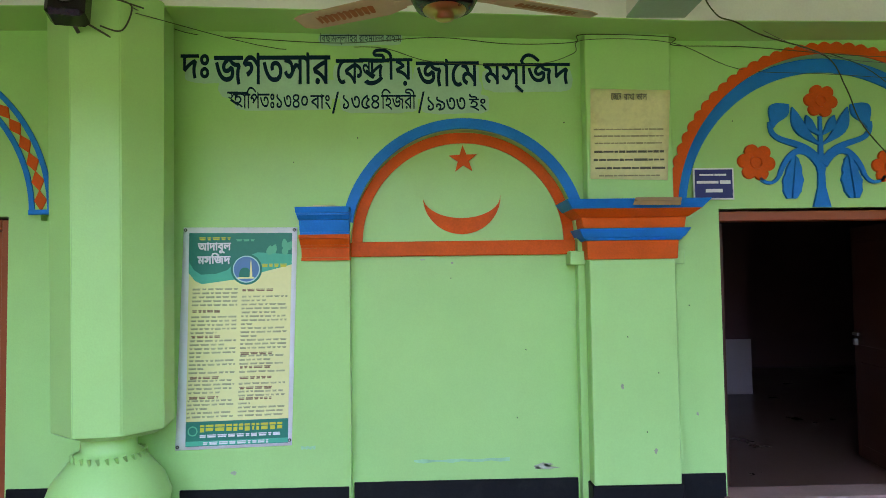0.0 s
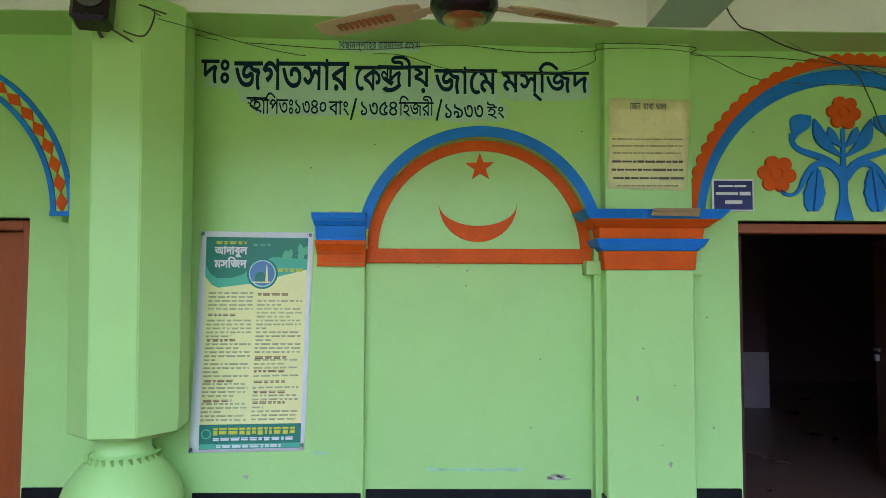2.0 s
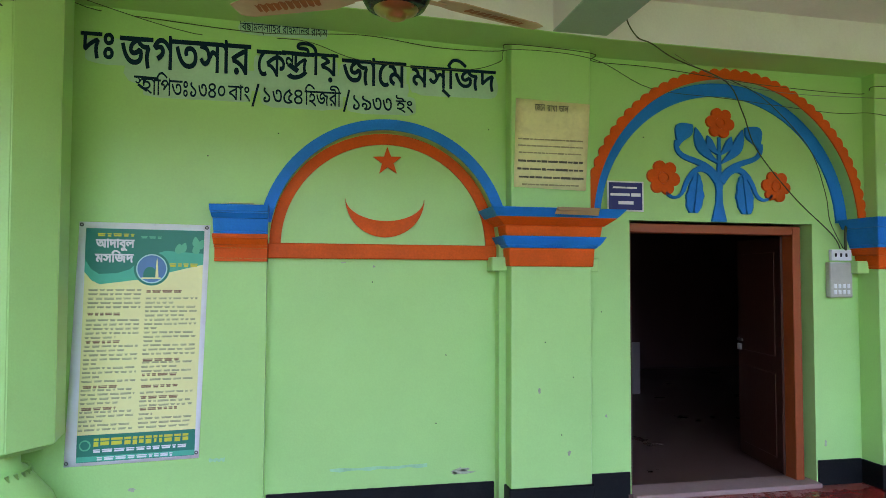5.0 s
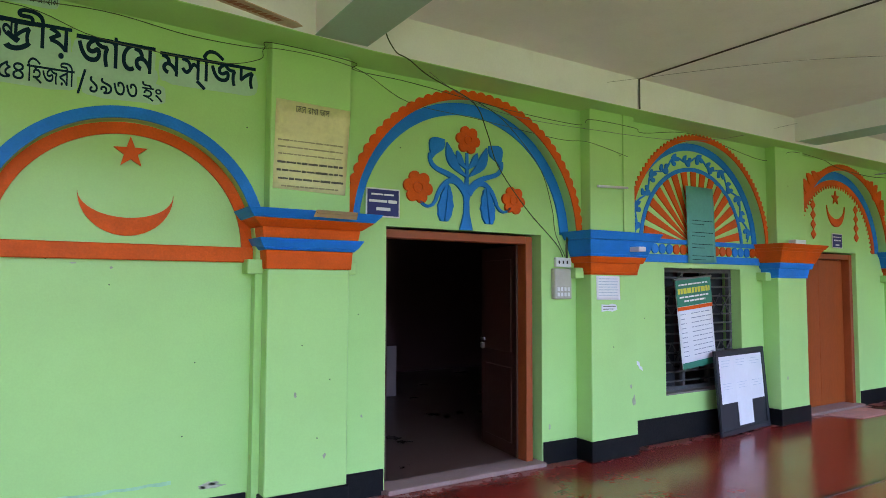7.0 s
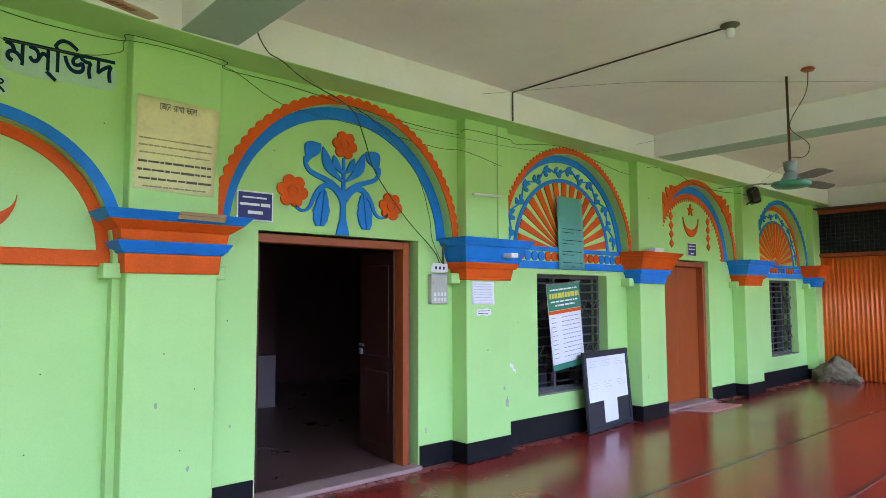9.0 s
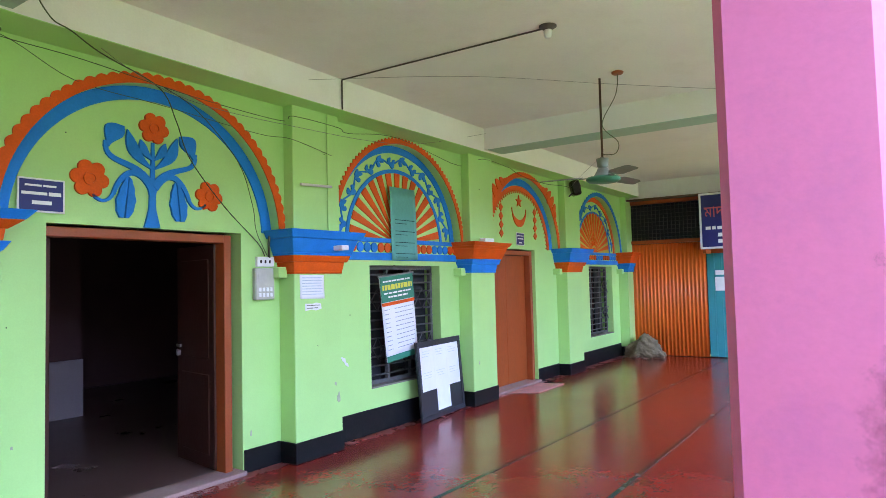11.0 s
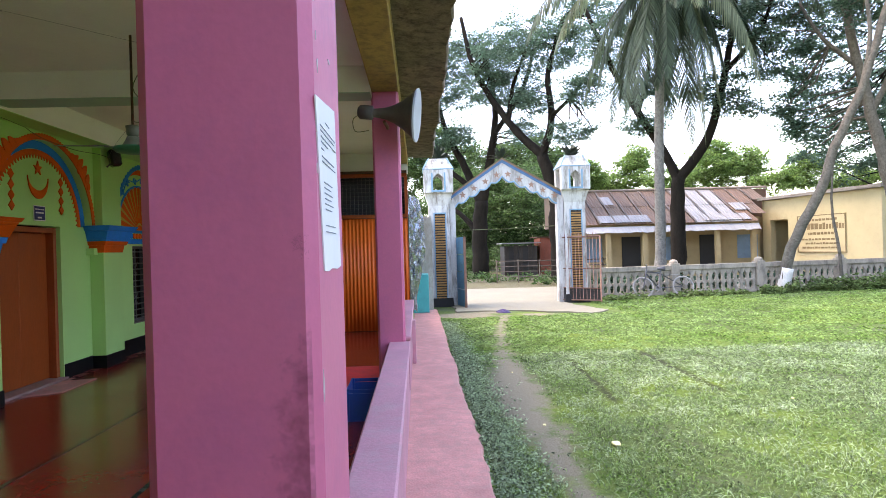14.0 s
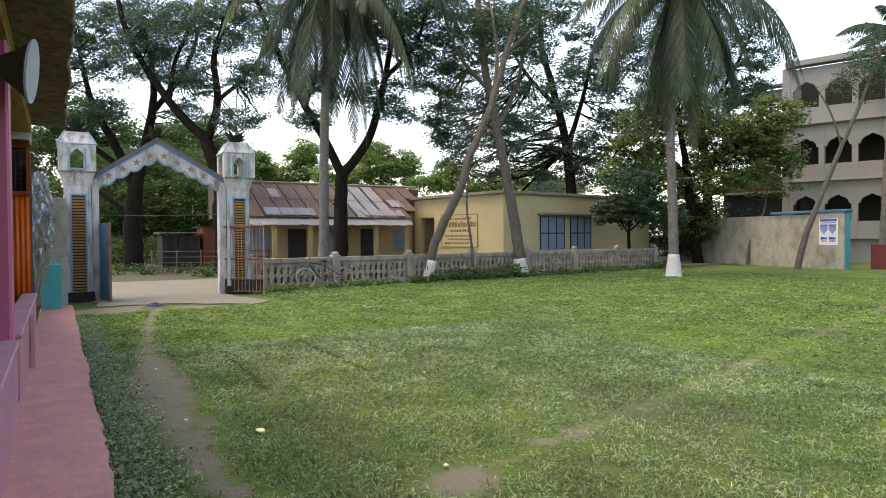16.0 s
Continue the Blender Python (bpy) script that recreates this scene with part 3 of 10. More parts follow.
# niche bay: text wall, arch and recess
NX0, NX1, NR, NZ = -0.815, 0.80, 0.80, 1.88
bm = BM()
box(bm, -2.25, UP, 0, NX0, BACK, ZB)
solid("wall_text", bm, M["green"], "green painted wall beside the blind niche", "wall", kind="structure")
arch_wall("wall_niche_arch", NX0, 0.87, -0.005, NZ, NR, UP, BACK, NZ, ZB)
bm = BM()
box(bm, 0.80, UP, 0, 0.87, BACK, NZ)
solid("wall_niche_jamb", bm, M["green"], "green painted jamb of the blind niche", "wall", kind="structure")
bm = BM()
box(bm, NX0 - 0.03, 0.13, 0, NX1 + 0.03, BACK - 0.02, 2.72)
solid("wall_niche_back", bm, M["green"], "green painted back of the blind arched niche", "wall", kind="structure")

# prayer room behind the openings; its dimness is put into the colours
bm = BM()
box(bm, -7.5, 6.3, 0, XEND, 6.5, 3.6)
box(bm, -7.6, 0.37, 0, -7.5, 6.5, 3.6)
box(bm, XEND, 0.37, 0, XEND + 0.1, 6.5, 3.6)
solid("wall_room", bm, M["dark_in"], "prayer room walls with the room's shade in their colour", "wall", kind="structure")
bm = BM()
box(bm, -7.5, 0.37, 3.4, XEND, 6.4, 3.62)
solid("ceiling_room", bm, M["dark_in"], "prayer room ceiling with the room's shade in its colour", "ceiling", kind="structure")
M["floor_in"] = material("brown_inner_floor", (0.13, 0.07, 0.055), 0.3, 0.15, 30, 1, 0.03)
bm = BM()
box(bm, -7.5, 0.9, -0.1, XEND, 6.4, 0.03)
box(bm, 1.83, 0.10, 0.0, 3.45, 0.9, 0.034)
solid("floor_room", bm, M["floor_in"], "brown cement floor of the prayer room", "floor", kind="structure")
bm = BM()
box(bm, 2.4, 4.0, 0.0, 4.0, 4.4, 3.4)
solid("wall_inner_pier", bm, M["dark_in"], "maroon inner pier of the prayer room, shade in its colour", "pier", kind="structure")
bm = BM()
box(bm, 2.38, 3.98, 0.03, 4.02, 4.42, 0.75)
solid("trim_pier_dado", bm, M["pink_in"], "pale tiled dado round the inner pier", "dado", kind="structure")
# side wall that closes the veranda behind the camera's start
bm = BM()
box(bm, -7.6, -4.6, 0, -7.45, 0.37, ZC)
solid("wall_west", bm, M["green"], "green wall that closes the veranda's end", "wall", kind="structure")

# Unseen wall, added to keep western sky light off the pillars.
bm = BM()
box(bm, -9.2, -60, -0.3, -9.0, -5.4, 6.2)
solid("wall_yard_west", bm, M["conc"], "unseen grey wall added to block low sky light", "wall", kind="structure")

# Unseen wall, added to hide low southern sky from the upper veranda wall.
bm = BM()
box(bm, -9.0, -34.2, -0.3, 10.0, -34.0, 8.0)
solid("wall_yard_south", bm, M["conc"], "unseen grey wall added to block low sky light", "wall", kind="structure")

# ---- plinth strip, ground, road ----
bm = BM()
rng = random.Random(8)
rows = []
n = 150
for i in range(n + 1):
    x = -7.5 + (19.2 + 7.5) * i / n
    e = -5.31 + rng.uniform(-0.018, 0.018) + 0.012 * math.sin(x * 1.7)
    rows.append([bm.verts.new(p) for p in ((x, -4.64, -0.12), (x, e + 0.02, -0.125 + rng.uniform(-0.003, 0.003)), (x, e, -0.145), (x, e - 0.01, -0.32), (x, -4.64, -0.32))])
for p, q in zip(rows, rows[1:]):
    for j in range(5):
        bm.faces.new((p[j], q[j], q[(j + 1) % 5], p[(j + 1) % 5]))
bm.faces.new(rows[0]); bm.faces.new(rows[-1])
solid("pavement", bm, M["pink_strip"], "worn pink cement plinth strip along the veranda", "walkway", kind="structure")

GZ = -0.20
bm = BM()
xs = [-1500, -300, -60, -20, -8] + [-4 + 0.5 * i for i in range(60)] + [27, 30, 35, 40, 50, 70, 120, 400, 1500]
ys = [-1500, -400, -120, -80, -60, -50] + [-44 + 1.0 * i for i in range(30)] + [-13.5 + 0.5 * i for i in range(18)] + [-4, 2, 10, 40, 120, 400, 1500]
grid = [[bm.verts.new((x, y, GZ + (0.02 * noise.noise((x * 0.8, y * 0.8, 0)) + 0.025 * noise.noise((x * 0.25, y * 0.25, 3)) if -8 < x < 27 and -44 < y < -5 else 0.0))) for y in ys] for x in xs]
for i in range(len(xs) - 1):
    for j in range(len(ys) - 1):
        f = bm.faces.new((grid[i][j], grid[i + 1][j], grid[i + 1][j + 1], grid[i][j + 1]))
        f.smooth = True
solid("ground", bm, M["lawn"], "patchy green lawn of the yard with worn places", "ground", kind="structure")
ROAD = [(21.4, -9.3), (19.0, -9.7), (17.9, -10.1), (17.2, -9.4), (18.6, -7.6), (18.8, -5.9), (21.4, -5.8), (24, -5.0), (24, 10), (29.5, 10), (29.0, -5), (28.5, -14), (26.5, -60), (24.6, -60), (25, -20), (24.2, -10.2)]
rg = random.Random(91)
edge = []
for (xa, ya), (xb, yb) in zip(ROAD, ROAD[1:] + ROAD[:1]):
    k = max(1, int(math.hypot(xb - xa, yb - ya) / 0.25))
    for i in range(k):
        u = i / k
        edge.append((xa + (xb - xa) * u + rg.uniform(-0.09, 0.09), ya + (yb - ya) * u + rg.uniform(-0.09, 0.09)))
bm = BM()
plate(bm, edge, GZ - 0.03, GZ + 0.03)
solid("road", bm, M["road"], "pale dusty road outside the gate", "road", kind="structure")


# ---- pilasters, capitals, skirting ----
def tier(bm, x0, x1, z0, z1, o0, o1, mi):
    """One layer of a capital: from outset o0 below to o1 above, back to the wall."""
    q = []
    for z, o in ((z0, o0), (z1, o1)):
        q.append([bm.verts.new(p) for p in ((x0 - o, LOW, z), (x0 - o, PY - o, z), (x1 + o, PY - o, z), (x1 + o, LOW, z))])
    a, b = q
    fs = [bm.faces.new(a[::-1]), bm.faces.new(b)] + [bm.faces.new((a[i], a[(i + 1) % 4], b[(i + 1) % 4], b[i])) for i in range(4)]
    for f in fs:
        f.material_index = mi


def capital(parent, x0, x1, layers):
    for name, z0, z1, o0, o1, mat in layers:
        bm = BM()
        tier(bm, x0, x1, z0, z1, o0, o1, 0)
        bmesh.ops.bevel(bm, geom=list(bm.edges), offset=0.004, segments=1, affect="EDGES")
        part(name, bm, M[mat], parent, mat + " painted moulding")


CAP_A = [("moulding", 1.735, 1.865, 0.012, 0.02, "orange"), ("moulding", 1.865, 1.885, 0.03, 0.045, "blue"), ("moulding", 1.885, 1.945, 0.05, 0.085, "blue"),
         ("moulding", 1.945, 2.02, 0.05, 0.06, "orange"), ("moulding", 2.02, 2.075, 0.07, 0.14, "orange"), ("moulding", 2.075, 2.135, 0.14, 0.19, "blue")]
CAP_B = [("moulding", 1.735, 1.76, 0.012, 0.014, "orange"), ("moulding", 1.76, 1.845, 0.014, 0.03, "orange"), ("moulding", 1.845, 1.905, 0.05, 0.075, "orange"),
         ("moulding", 1.905, 1.93, 0.075, 0.085, "blue"), ("moulding", 1.93, 2.06, 0.085, 0.13, "blue"), ("moulding", 2.06, 2.135, 0.15, 0.19, "blue")]
CAP_C = [("moulding", 1.735, 1.76, 0.012, 0.014, "blue"), ("moulding", 1.76, 1.845, 0.014, 0.03, "blue"), ("moulding", 1.845, 1.915, 0.05, 0.07, "blue"),
         ("moulding", 1.915, 2.05, 0.075, 0.13, "orange"), ("moulding", 2.05, 2.085, 0.13, 0.15, "orange"), ("moulding", 2.085, 2.135, 0.16, 0.19, "orange")]
for (x0, x1), layers in zip(PIL, (CAP_A, CAP_B, CAP_C, CAP_B, CAP_C)):
    t = thing("pilaster", "green pilaster with an orange and blue moulded capital", "pilaster", group="pilasters along the wall", kind="structure", at=(x0, LOW, 0))
    bm = BM()
    box(bm, x0, PY, 0.19, x1, BACK - 0.01, 1.735, 0.006)
    box(bm, x0, PY, 2.135, x1, BACK - 0.01, ZB - 0.01, 0.006)
    part("shaft", bm, M["green"], t)
    bm = BM()
    box(bm, x0 - 0.012, PY - 0.012, 0.002, x1 + 0.012, LOW + 0.02, 0.192, 0.006)
    part("plinth", bm, M["black"], t, "black painted base")
    capital(t, x0, x1, layers)
    for xa, xb in ((x0 - 0.115, x0 - 0.002), (x1 + 0.002, x1 + 0.10)):
        if xb < XEND - 0.05:
            bm = BM()
            box(bm, xa, 0.0, 1.70, xb, LOW + 0.02, 1.80, 0.006)
            part("impost_block", bm, M["green"], t)

# half capital left of the niche
t = thing("wall_capital", "blue and orange moulded capital beside the niche", "capital", kind="structure", at=(-1.0, UP, 1.74))
for z0, z1, o0, o1, mat in ((1.755, 1.775, 0.030, 0.030, "orange"), (1.777, 1.842, 0.024, 0.028, "orange"), (1.844, 1.862, 0.040, 0.044, "orange"), (1.864, 1.905, 0.046, 0.070, "orange"), (1.907, 1.934, 0.078, 0.080, "orange"),
                            (1.936, 1.952, 0.055, 0.055, "blue"), (1.954, 2.035, 0.058, 0.072, "blue"), (2.037, 2.066, 0.085, 0.112, "blue"), (2.068, 2.078, 0.118, 0.118, "blue"), (2.080, 2.120, 0.132, 0.146, "blue")):
    bm = BM()
    q = [[bm.verts.new(p) for p in ((-1.14 - o * 0.2, UP, z), (-1.14 - o * 0.2, UP - o, z), (-0.815 + o * 0.1, UP - o, z), (-0.815 + o * 0.1, UP + 0.05, z))] for z, o in ((z0, o0), (z1, o1))]
    a, b = q
    bm.faces.new(a[::-1]); bm.faces.new(b)
    for i in range(4):
        bm.faces.new((a[i], a[(i + 1) % 4], b[(i + 1) % 4], b[i]))
    part("moulding", bm, M[mat], t, mat + " painted moulding")
bm = BM()
box(bm, -1.10, -0.06, 2.122, -0.86, 0.03, 2.128)
box(bm, -1.05, -0.07, 2.130, -0.90, 0.02, 2.135, m=Matrix.Rotation(0.0, 4, "Z"))
solid("paper_scraps", bm, M["cream"], "old paper scraps lying on the capital", "paper")

# black skirting of the bay walls
for x0, x1, y, z in ((-2.0, NX0, UP, 0.19), (NX0, NX1, 0.13, 0.19), (1.453, 1.86, LOW, 0.20), (3.47, 3.90, LOW, 0.20), (4.51, 6.955, LOW, 0.265), (7.56, 7.80, LOW, 0.265), (9.20, 9.99, LOW, 0.20), (10.60, 13.05, LOW, 0.265), (-3.22, -2.5, LOW, 0.20)):
    bm = BM()
    box(bm, x0 + 0.013, y - 0.014, 0.002, x1 - 0.013, y + 0.02, z, 0.004)
    solid("baseboard", bm, M["black"], "black painted skirting band along the wall foot", "skirting", kind="structure")


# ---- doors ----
# Darker copy of the door paint: indoor shade of the open leaves.
M["brown_shaded"] = material("shaded_door_paint", (0.06, 0.017, 0.010), 0.4, 0.2, 50, 2, 0.12, streak=4)
def door_unit(name, label, x0, x1, leaves, plain=False):
    """A framed door in the wall: leaves is a list of (hinge x, width, angle)."""
    t = thing(name, label, "door", kind="structure", at=((x0 + x1) / 2, 0.2, 0))
    bm = BM()
    y0, y1, w = 0.165, 0.30, 0.075
    box(bm, x0, y0, 0.034, x0 + w, y1, 2.08, 0.005)
    box(bm, x1 - w, y0, 0.034, x1, y1, 2.08, 0.005)
    box(bm, x0 + w, y0, 2.01, x1 - w, y1, 2.08, 0.005)
    part("door_frame", bm, M["frame"], t, "orange-brown painted frame")
    for hx, wd, ang in leaves:
        bm = BM()
        s = 1 if wd > 0 else -1
        m = Matrix.Translation((hx, 0.285, 0)) @ Matrix.Rotation(radians(ang), 4, "Z")
        box(bm, 0 if s > 0 else wd, -0.02, 0.045, wd if s > 0 else 0, 0.02, 2.005, 0.004, m=m)
        # open leaves take the copy with shade in its colour
        leaf = part("door_leaf", bm, M["brown" if abs(ang) < 1 else "brown_shaded"], t, "red-brown painted flush leaf")
        if plain:
            continue
        bm = BM()
        for z0, z1 in ((0.16, 0.86), (1.0, 1.88)):
            a, b = sorted((0.09 * s, wd - 0.09 * s))
            box(bm, a, -0.026, z0, b, 0.026, z1, 0.006, m=m)
        part("door_panel", bm, M["brown_shaded"], leaf)
        bm = BM()
        lx = wd - 0.07 * s
        box(bm, lx - 0.05, -0.045, 1.08, lx + 0.04, -0.028, 1.105, 0.002, m=m)
        box(bm, lx - 0.02, -0.06, 1.00, lx + 0.025, -0.03, 1.055, 0.004, m=m)
        part("padlock", bm, M["tin_new"], leaf, "steel hasp and padlock")
    return t


door_unit("door_1", "open red-brown wooden door with an orange-brown frame", 1.80, 3.40, [(3.325, -0.72, -99), (1.945, 0.72, 110)])
door_unit("door_2", "closed red-brown wooden door below a crescent arch", 7.80, 9.18, [(7.875, 0.615, 0), (9.105, -0.615, 0)], True)
door_unit("door_3", "closed red-brown wooden door beside the octagonal column", -4.75, -3.22, [(-4.675, 0.69, 0), (-3.295, -0.69, 0)], True)
M["thresh"] = material("dusty_pink_threshold", (0.36, 0.22, 0.19), 0.7, 0.12, 40, 3, 0.1)
for x0, x1 in ((1.865, 3.465), (7.80, 9.195), (-4.75, -3.22)):
    bm = BM()
    box(bm, x0, 0.05, 0.0, x1, 0.30, 0.038, 0.006)
    solid("door_sill", bm, M["thresh"], "worn pinkish cement threshold", "threshold", kind="structure")
bm = BM()
plate(bm, [(8.05, 0.02), (9.0, 0.02), (9.12, -0.36), (8.25, -0.36)], 0.002, 0.014)
solid("doormat", bm, M["pink_strip"], "faded pink mat lying before the closed door", "mat")


# ---- windows ----
def window_unit(name, label, x0, x1, z0, z1):
    t = thing(name, label, "window", kind="structure", at=((x0 + x1) / 2, 0.2, z0))
    bm = BM()
    w, y0, y1 = 0.045, 0.245, 0.29
    box(bm, x0, y0, z0, x0 + w, y1, z1)
    box(bm, x1 - w, y0, z0, x1, y1, z1)
    box(bm, x0 + w, y0, z0, x1 - w, y1, z0 + w)
    box(bm, x0 + w, y0, z1 - w, x1 - w, y1, z1)
    cx = (x0 + x1) / 2
    for c in (cx - 0.22, cx + 0.22):
        box(bm, c - 0.02, y0, z0 + w, c + 0.02, y1, z1 - w)
    part("window_frame", bm, M["iron"], t, "black steel window frame")
    n = 13
    for i in range(1, n):
        z = z0 + (z1 - z0) * i / n
        bm = BM()
        tube(bm, [(x0 + 0.02, 0.235, z), (x1 - 0.02, 0.235, z)], 0.011, 6)
        part("bar", bm, M["iron"], t)
    for zz in (z0 + 0.4, z1 - 0.4):
        for a in (x0 + 0.05, cx + 0.24):
            bm = BM()
            wd = 0.36
            tube(bm, [(a, 0.222, zz - 0.12), (a + wd / 2, 0.222, zz + 0.12), (a + wd, 0.222, zz - 0.12)], 0.007, 6)
            tube(bm, [(a, 0.216, zz + 0.12), (a + wd / 2, 0.216, zz - 0.12), (a + wd, 0.216, zz + 0.12)], 0.007, 6)
            part("grille_ornament", bm, M["iron"], t)
    bm = BM()
    box(bm, x0, LOW - 0.006, z0 - 0.012, x1, 0.30, z0 + 0.006)
    part("window_sill", bm, M["conc"], t, "grey cement sill")
    # shutters folded back inside; dimness behind the bars is put into their colour
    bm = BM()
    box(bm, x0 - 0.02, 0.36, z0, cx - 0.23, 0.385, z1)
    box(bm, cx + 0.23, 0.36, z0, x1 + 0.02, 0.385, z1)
    part("shutter", bm, M["dark_wood_and_shade"], t, "shutter behind the bars with shade in its dark colour")
    return t


window_unit("window_1", "barred window with black steel grille in the green wall", 5.18, 6.52, 0.49, 1.83)
window_unit("window_2", "barred window with black steel grille near the tin partition", 11.44, 12.66, 0.52, 1.85)

# ---- painted arches ----
t = thing("arch_ornament", "blue and orange painted arch round the blind niche", "arch ornament", group="painted arches", at=(0, 0.1, NZ))
bm = BM()
ring(bm, -0.002, NZ, 0.875, 0.80, 10, 170, UP - 0.014, UP + 0.002, 56)
part("outer_band", bm, M["blue"], t, "blue band")
bm = BM()
ring(bm, -0.005, NZ - 0.01, 0.80, 0.725, 0, 180, 0.112, 0.134, 56)
part("inner_band", bm, M["orange"], t, "orange band")
bm = BM()
box(bm, NX0 + 0.002, 0.095, 1.78, NX1 - 0.002, 0.135, 1.885, 0.006)
part("cross_bar", bm, M["orange"], t, "glossy orange bar")


def star(bm, cx, cz, r, y0, y1, tilt=90, mi=0):
    slab(bm, [(cx + (r if i % 2 == 0 else r * 0.4) * math.cos(radians(tilt + 36 * i)), cz + (r if i % 2 == 0 else r * 0.4) * math.sin(radians(tilt + 36 * i))) for i in range(10)], y0, y1, mi)


def crescent(bm, cx, cz, w, h, th, y0, y1):
    """A crescent that opens upward, w wide, its bottom h below the horns."""
    n = 24
    lo = [(cx + w / 2 * math.cos(math.pi + math.pi * i / n), cz + h * math.sin(math.pi + math.pi * i / n)) for i in range(n + 1)]
    hi = [(cx + w / 2 * math.cos(2 * math.pi - math.pi * i / n), cz + (h - th) * math.sin(2 * math.pi - math.pi * i / n)) for i in range(1, n)]
    slab(bm, lo + hi, y0, y1)


t = thing("crescent_and_star", "raised orange crescent and star on the green niche", "wall emblem", at=(0, 0.12, 2.3))
bm = BM()
star(bm, 0.0, 2.475, 0.105, 0.108, 0.134, 92)
part("star", bm, M["orange"], t)
bm = BM()
crescent(bm, -0.015, 2.21, 0.56, 0.275, 0.115, 0.108, 0.134)
part("crescent", bm, M["orange"], t)

# arch over the open door: scalloped orange, smooth blue
t = thing("arch_ornament", "scalloped orange and blue painted arch over the open door", "arch ornament", group="painted arches", at=(2.68, 0.1, CZ))
bm = BM()
ring(bm, 2.68, CZ, 1.24, 1.155, 3, 177, UP - 0.012, UP + 0.002, 240, teeth=40, depth=0.022, scallop=True)
part("outer_band", bm, M["orange"], t, "scalloped orange band")
bm = BM()
ring(bm, 2.68, CZ, 1.158, 1.05, 3, 177, TY - 0.014, TY + 0.002, 60)
part("inner_band", bm, M["blue"], t, "blue band")

# toothed arch over the window with scrolls and sun rays
WX = 5.735
t = thing("arch_ornament", "orange toothed arch with blue scrolls and sun rays over the window", "arch ornament", group="painted arches", at=(WX, 0.1, CZ))
bm = BM()
ring(bm, WX, CZ, 1.255, 1.178, 3, 177, UP - 0.012, UP + 0.002, 240, teeth=60, depth=0.03)
part("outer_band", bm, M["orange"], t, "toothed orange band")
bm = BM()
ring(bm, WX, CZ, 1.172, 1.09, 2, 178, TY - 0.014, TY + 0.002, 60)
part("blue_band", bm, M["blue"], t, "blue band")
bm = BM()
ring(bm, WX, CZ, 0.90, 0.855, 2, 178, TY - 0.012, TY + 0.002, 60)
part("blue_band", bm, M["blue"], t, "thin blue band")


def scrolls(bm, cx, cz, r, a0, a1, k, size, y0, y1):
    """A running vine with leaves between two bands."""
    n = k * 10
    line = []
    for i in range(n + 1):
        u = i / n
        a = radians(a0 + (a1 - a0) * u)
        rr = r + size * 0.42 * math.sin(2 * math.pi * u * k / 2)
        line.append((cx + rr * math.cos(a), cz + rr * math.sin(a)))
    w = 0.008
    for (xa, za), (xb, zb) in zip(line, line[1:]):
        d = Vector((xb - xa, zb - za))
        nrm = Vector((-d.y, d.x)).normalized() * w
        slab(bm, [(xa + nrm.x, za + nrm.y), (xa - nrm.x, za - nrm.y), (xb - nrm.x, zb - nrm.y), (xb + nrm.x, zb + nrm.y)], y0, y1)
    for i in range(k):
        u = (i + 0.5) / k
        a = radians(a0 + (a1 - a0) * u)
        s = 1 if i % 2 else -1
        for da, rr, sz, turn in ((0.0, r - s * size * 0.45, size * 0.50, 0.9), (0.035, r + s * size * 0.15, size * 0.38, -0.7), (-0.04, r - s * size * 0.10, size * 0.33, 2.2)):
            x, z = cx + rr * math.cos(a + da), cz + rr * math.sin(a + da)
            leaf_shape(bm, x, z, sz, a + turn * s, y0 - 0.002, y1)


def leaf_shape(bm, x, z, s, a, y0, y1):
    pts = []
    for i in range(12):
        u = 2 * math.pi * i / 12
        px, pz = s * math.cos(u), s * 0.55 * math.sin(u) * (1.15 - 0.5 * math.cos(u))
        pts.append((x + px * math.cos(a) - pz * math.sin(a), z + px * math.sin(a) + pz * math.cos(a)))
    slab(bm, pts, y0, y1)


bm = BM()
scrolls(bm, WX, CZ, 0.995, 6, 174, 14, 0.10, TY - 0.012, TY + 0.002)
part("scroll_band", bm, M["blue"], t, "blue painted vine scrolls")


def rays(t, cx, cz, r0, r1, count, y, mat, a0=4, a1=176):
    for i in range(count):
        a = radians(a0 + (a1 - a0) * (i + 0.5) / count)
        h = radians((a1 - a0) / count * 0.29)
        bm = BM()
        slab(bm, [(cx + r * math.cos(b), cz + r * math.sin(b)) for r, b in ((r0, a - h), (r1, a - h), (r1, a + h), (r0, a + h))], y - 0.012, y + 0.002)
        part("ray", bm, mat, t, "")


rays(t, WX, CZ + 0.02, 0.12, 0.835, 15, TY, M["orange"])


def frieze(t, x0, x1, z0, z1, y):
    bm = BM()
    box(bm, x0, y - 0.02, z0, x1, y + 0.01, z0 + 0.085, 0.004)
    box(bm, x0, y - 0.02, z1 - 0.05, x1, y + 0.01, z1, 0.004)
    part("frieze_rail", bm, M["blue"], t, "blue rails of the frieze")
    n = max(6, int((x1 - x0) / 0.115))
    for i in range(n):
        c = x0 + (x1 - x0) * (i + 0.5) / n
        bm = BM()
        w, h = (x1 - x0) / n * 0.46, (z1 - z0 - 0.135) / 2
        zc = (z0 + 0.085 + z1 - 0.05) / 2
        slab(bm, [(c + w * math.cos(u) * (0.85 + 0.15 * abs(math.cos(u))), zc + h * 0.95 * math.sin(u)) for u in [2 * math.pi * j / 14 for j in range(14)]], y - 0.014, y + 0.004)
        part("frieze_boss", bm, M["orange" if (i // 3) % 2 == 0 else "blue"], t)


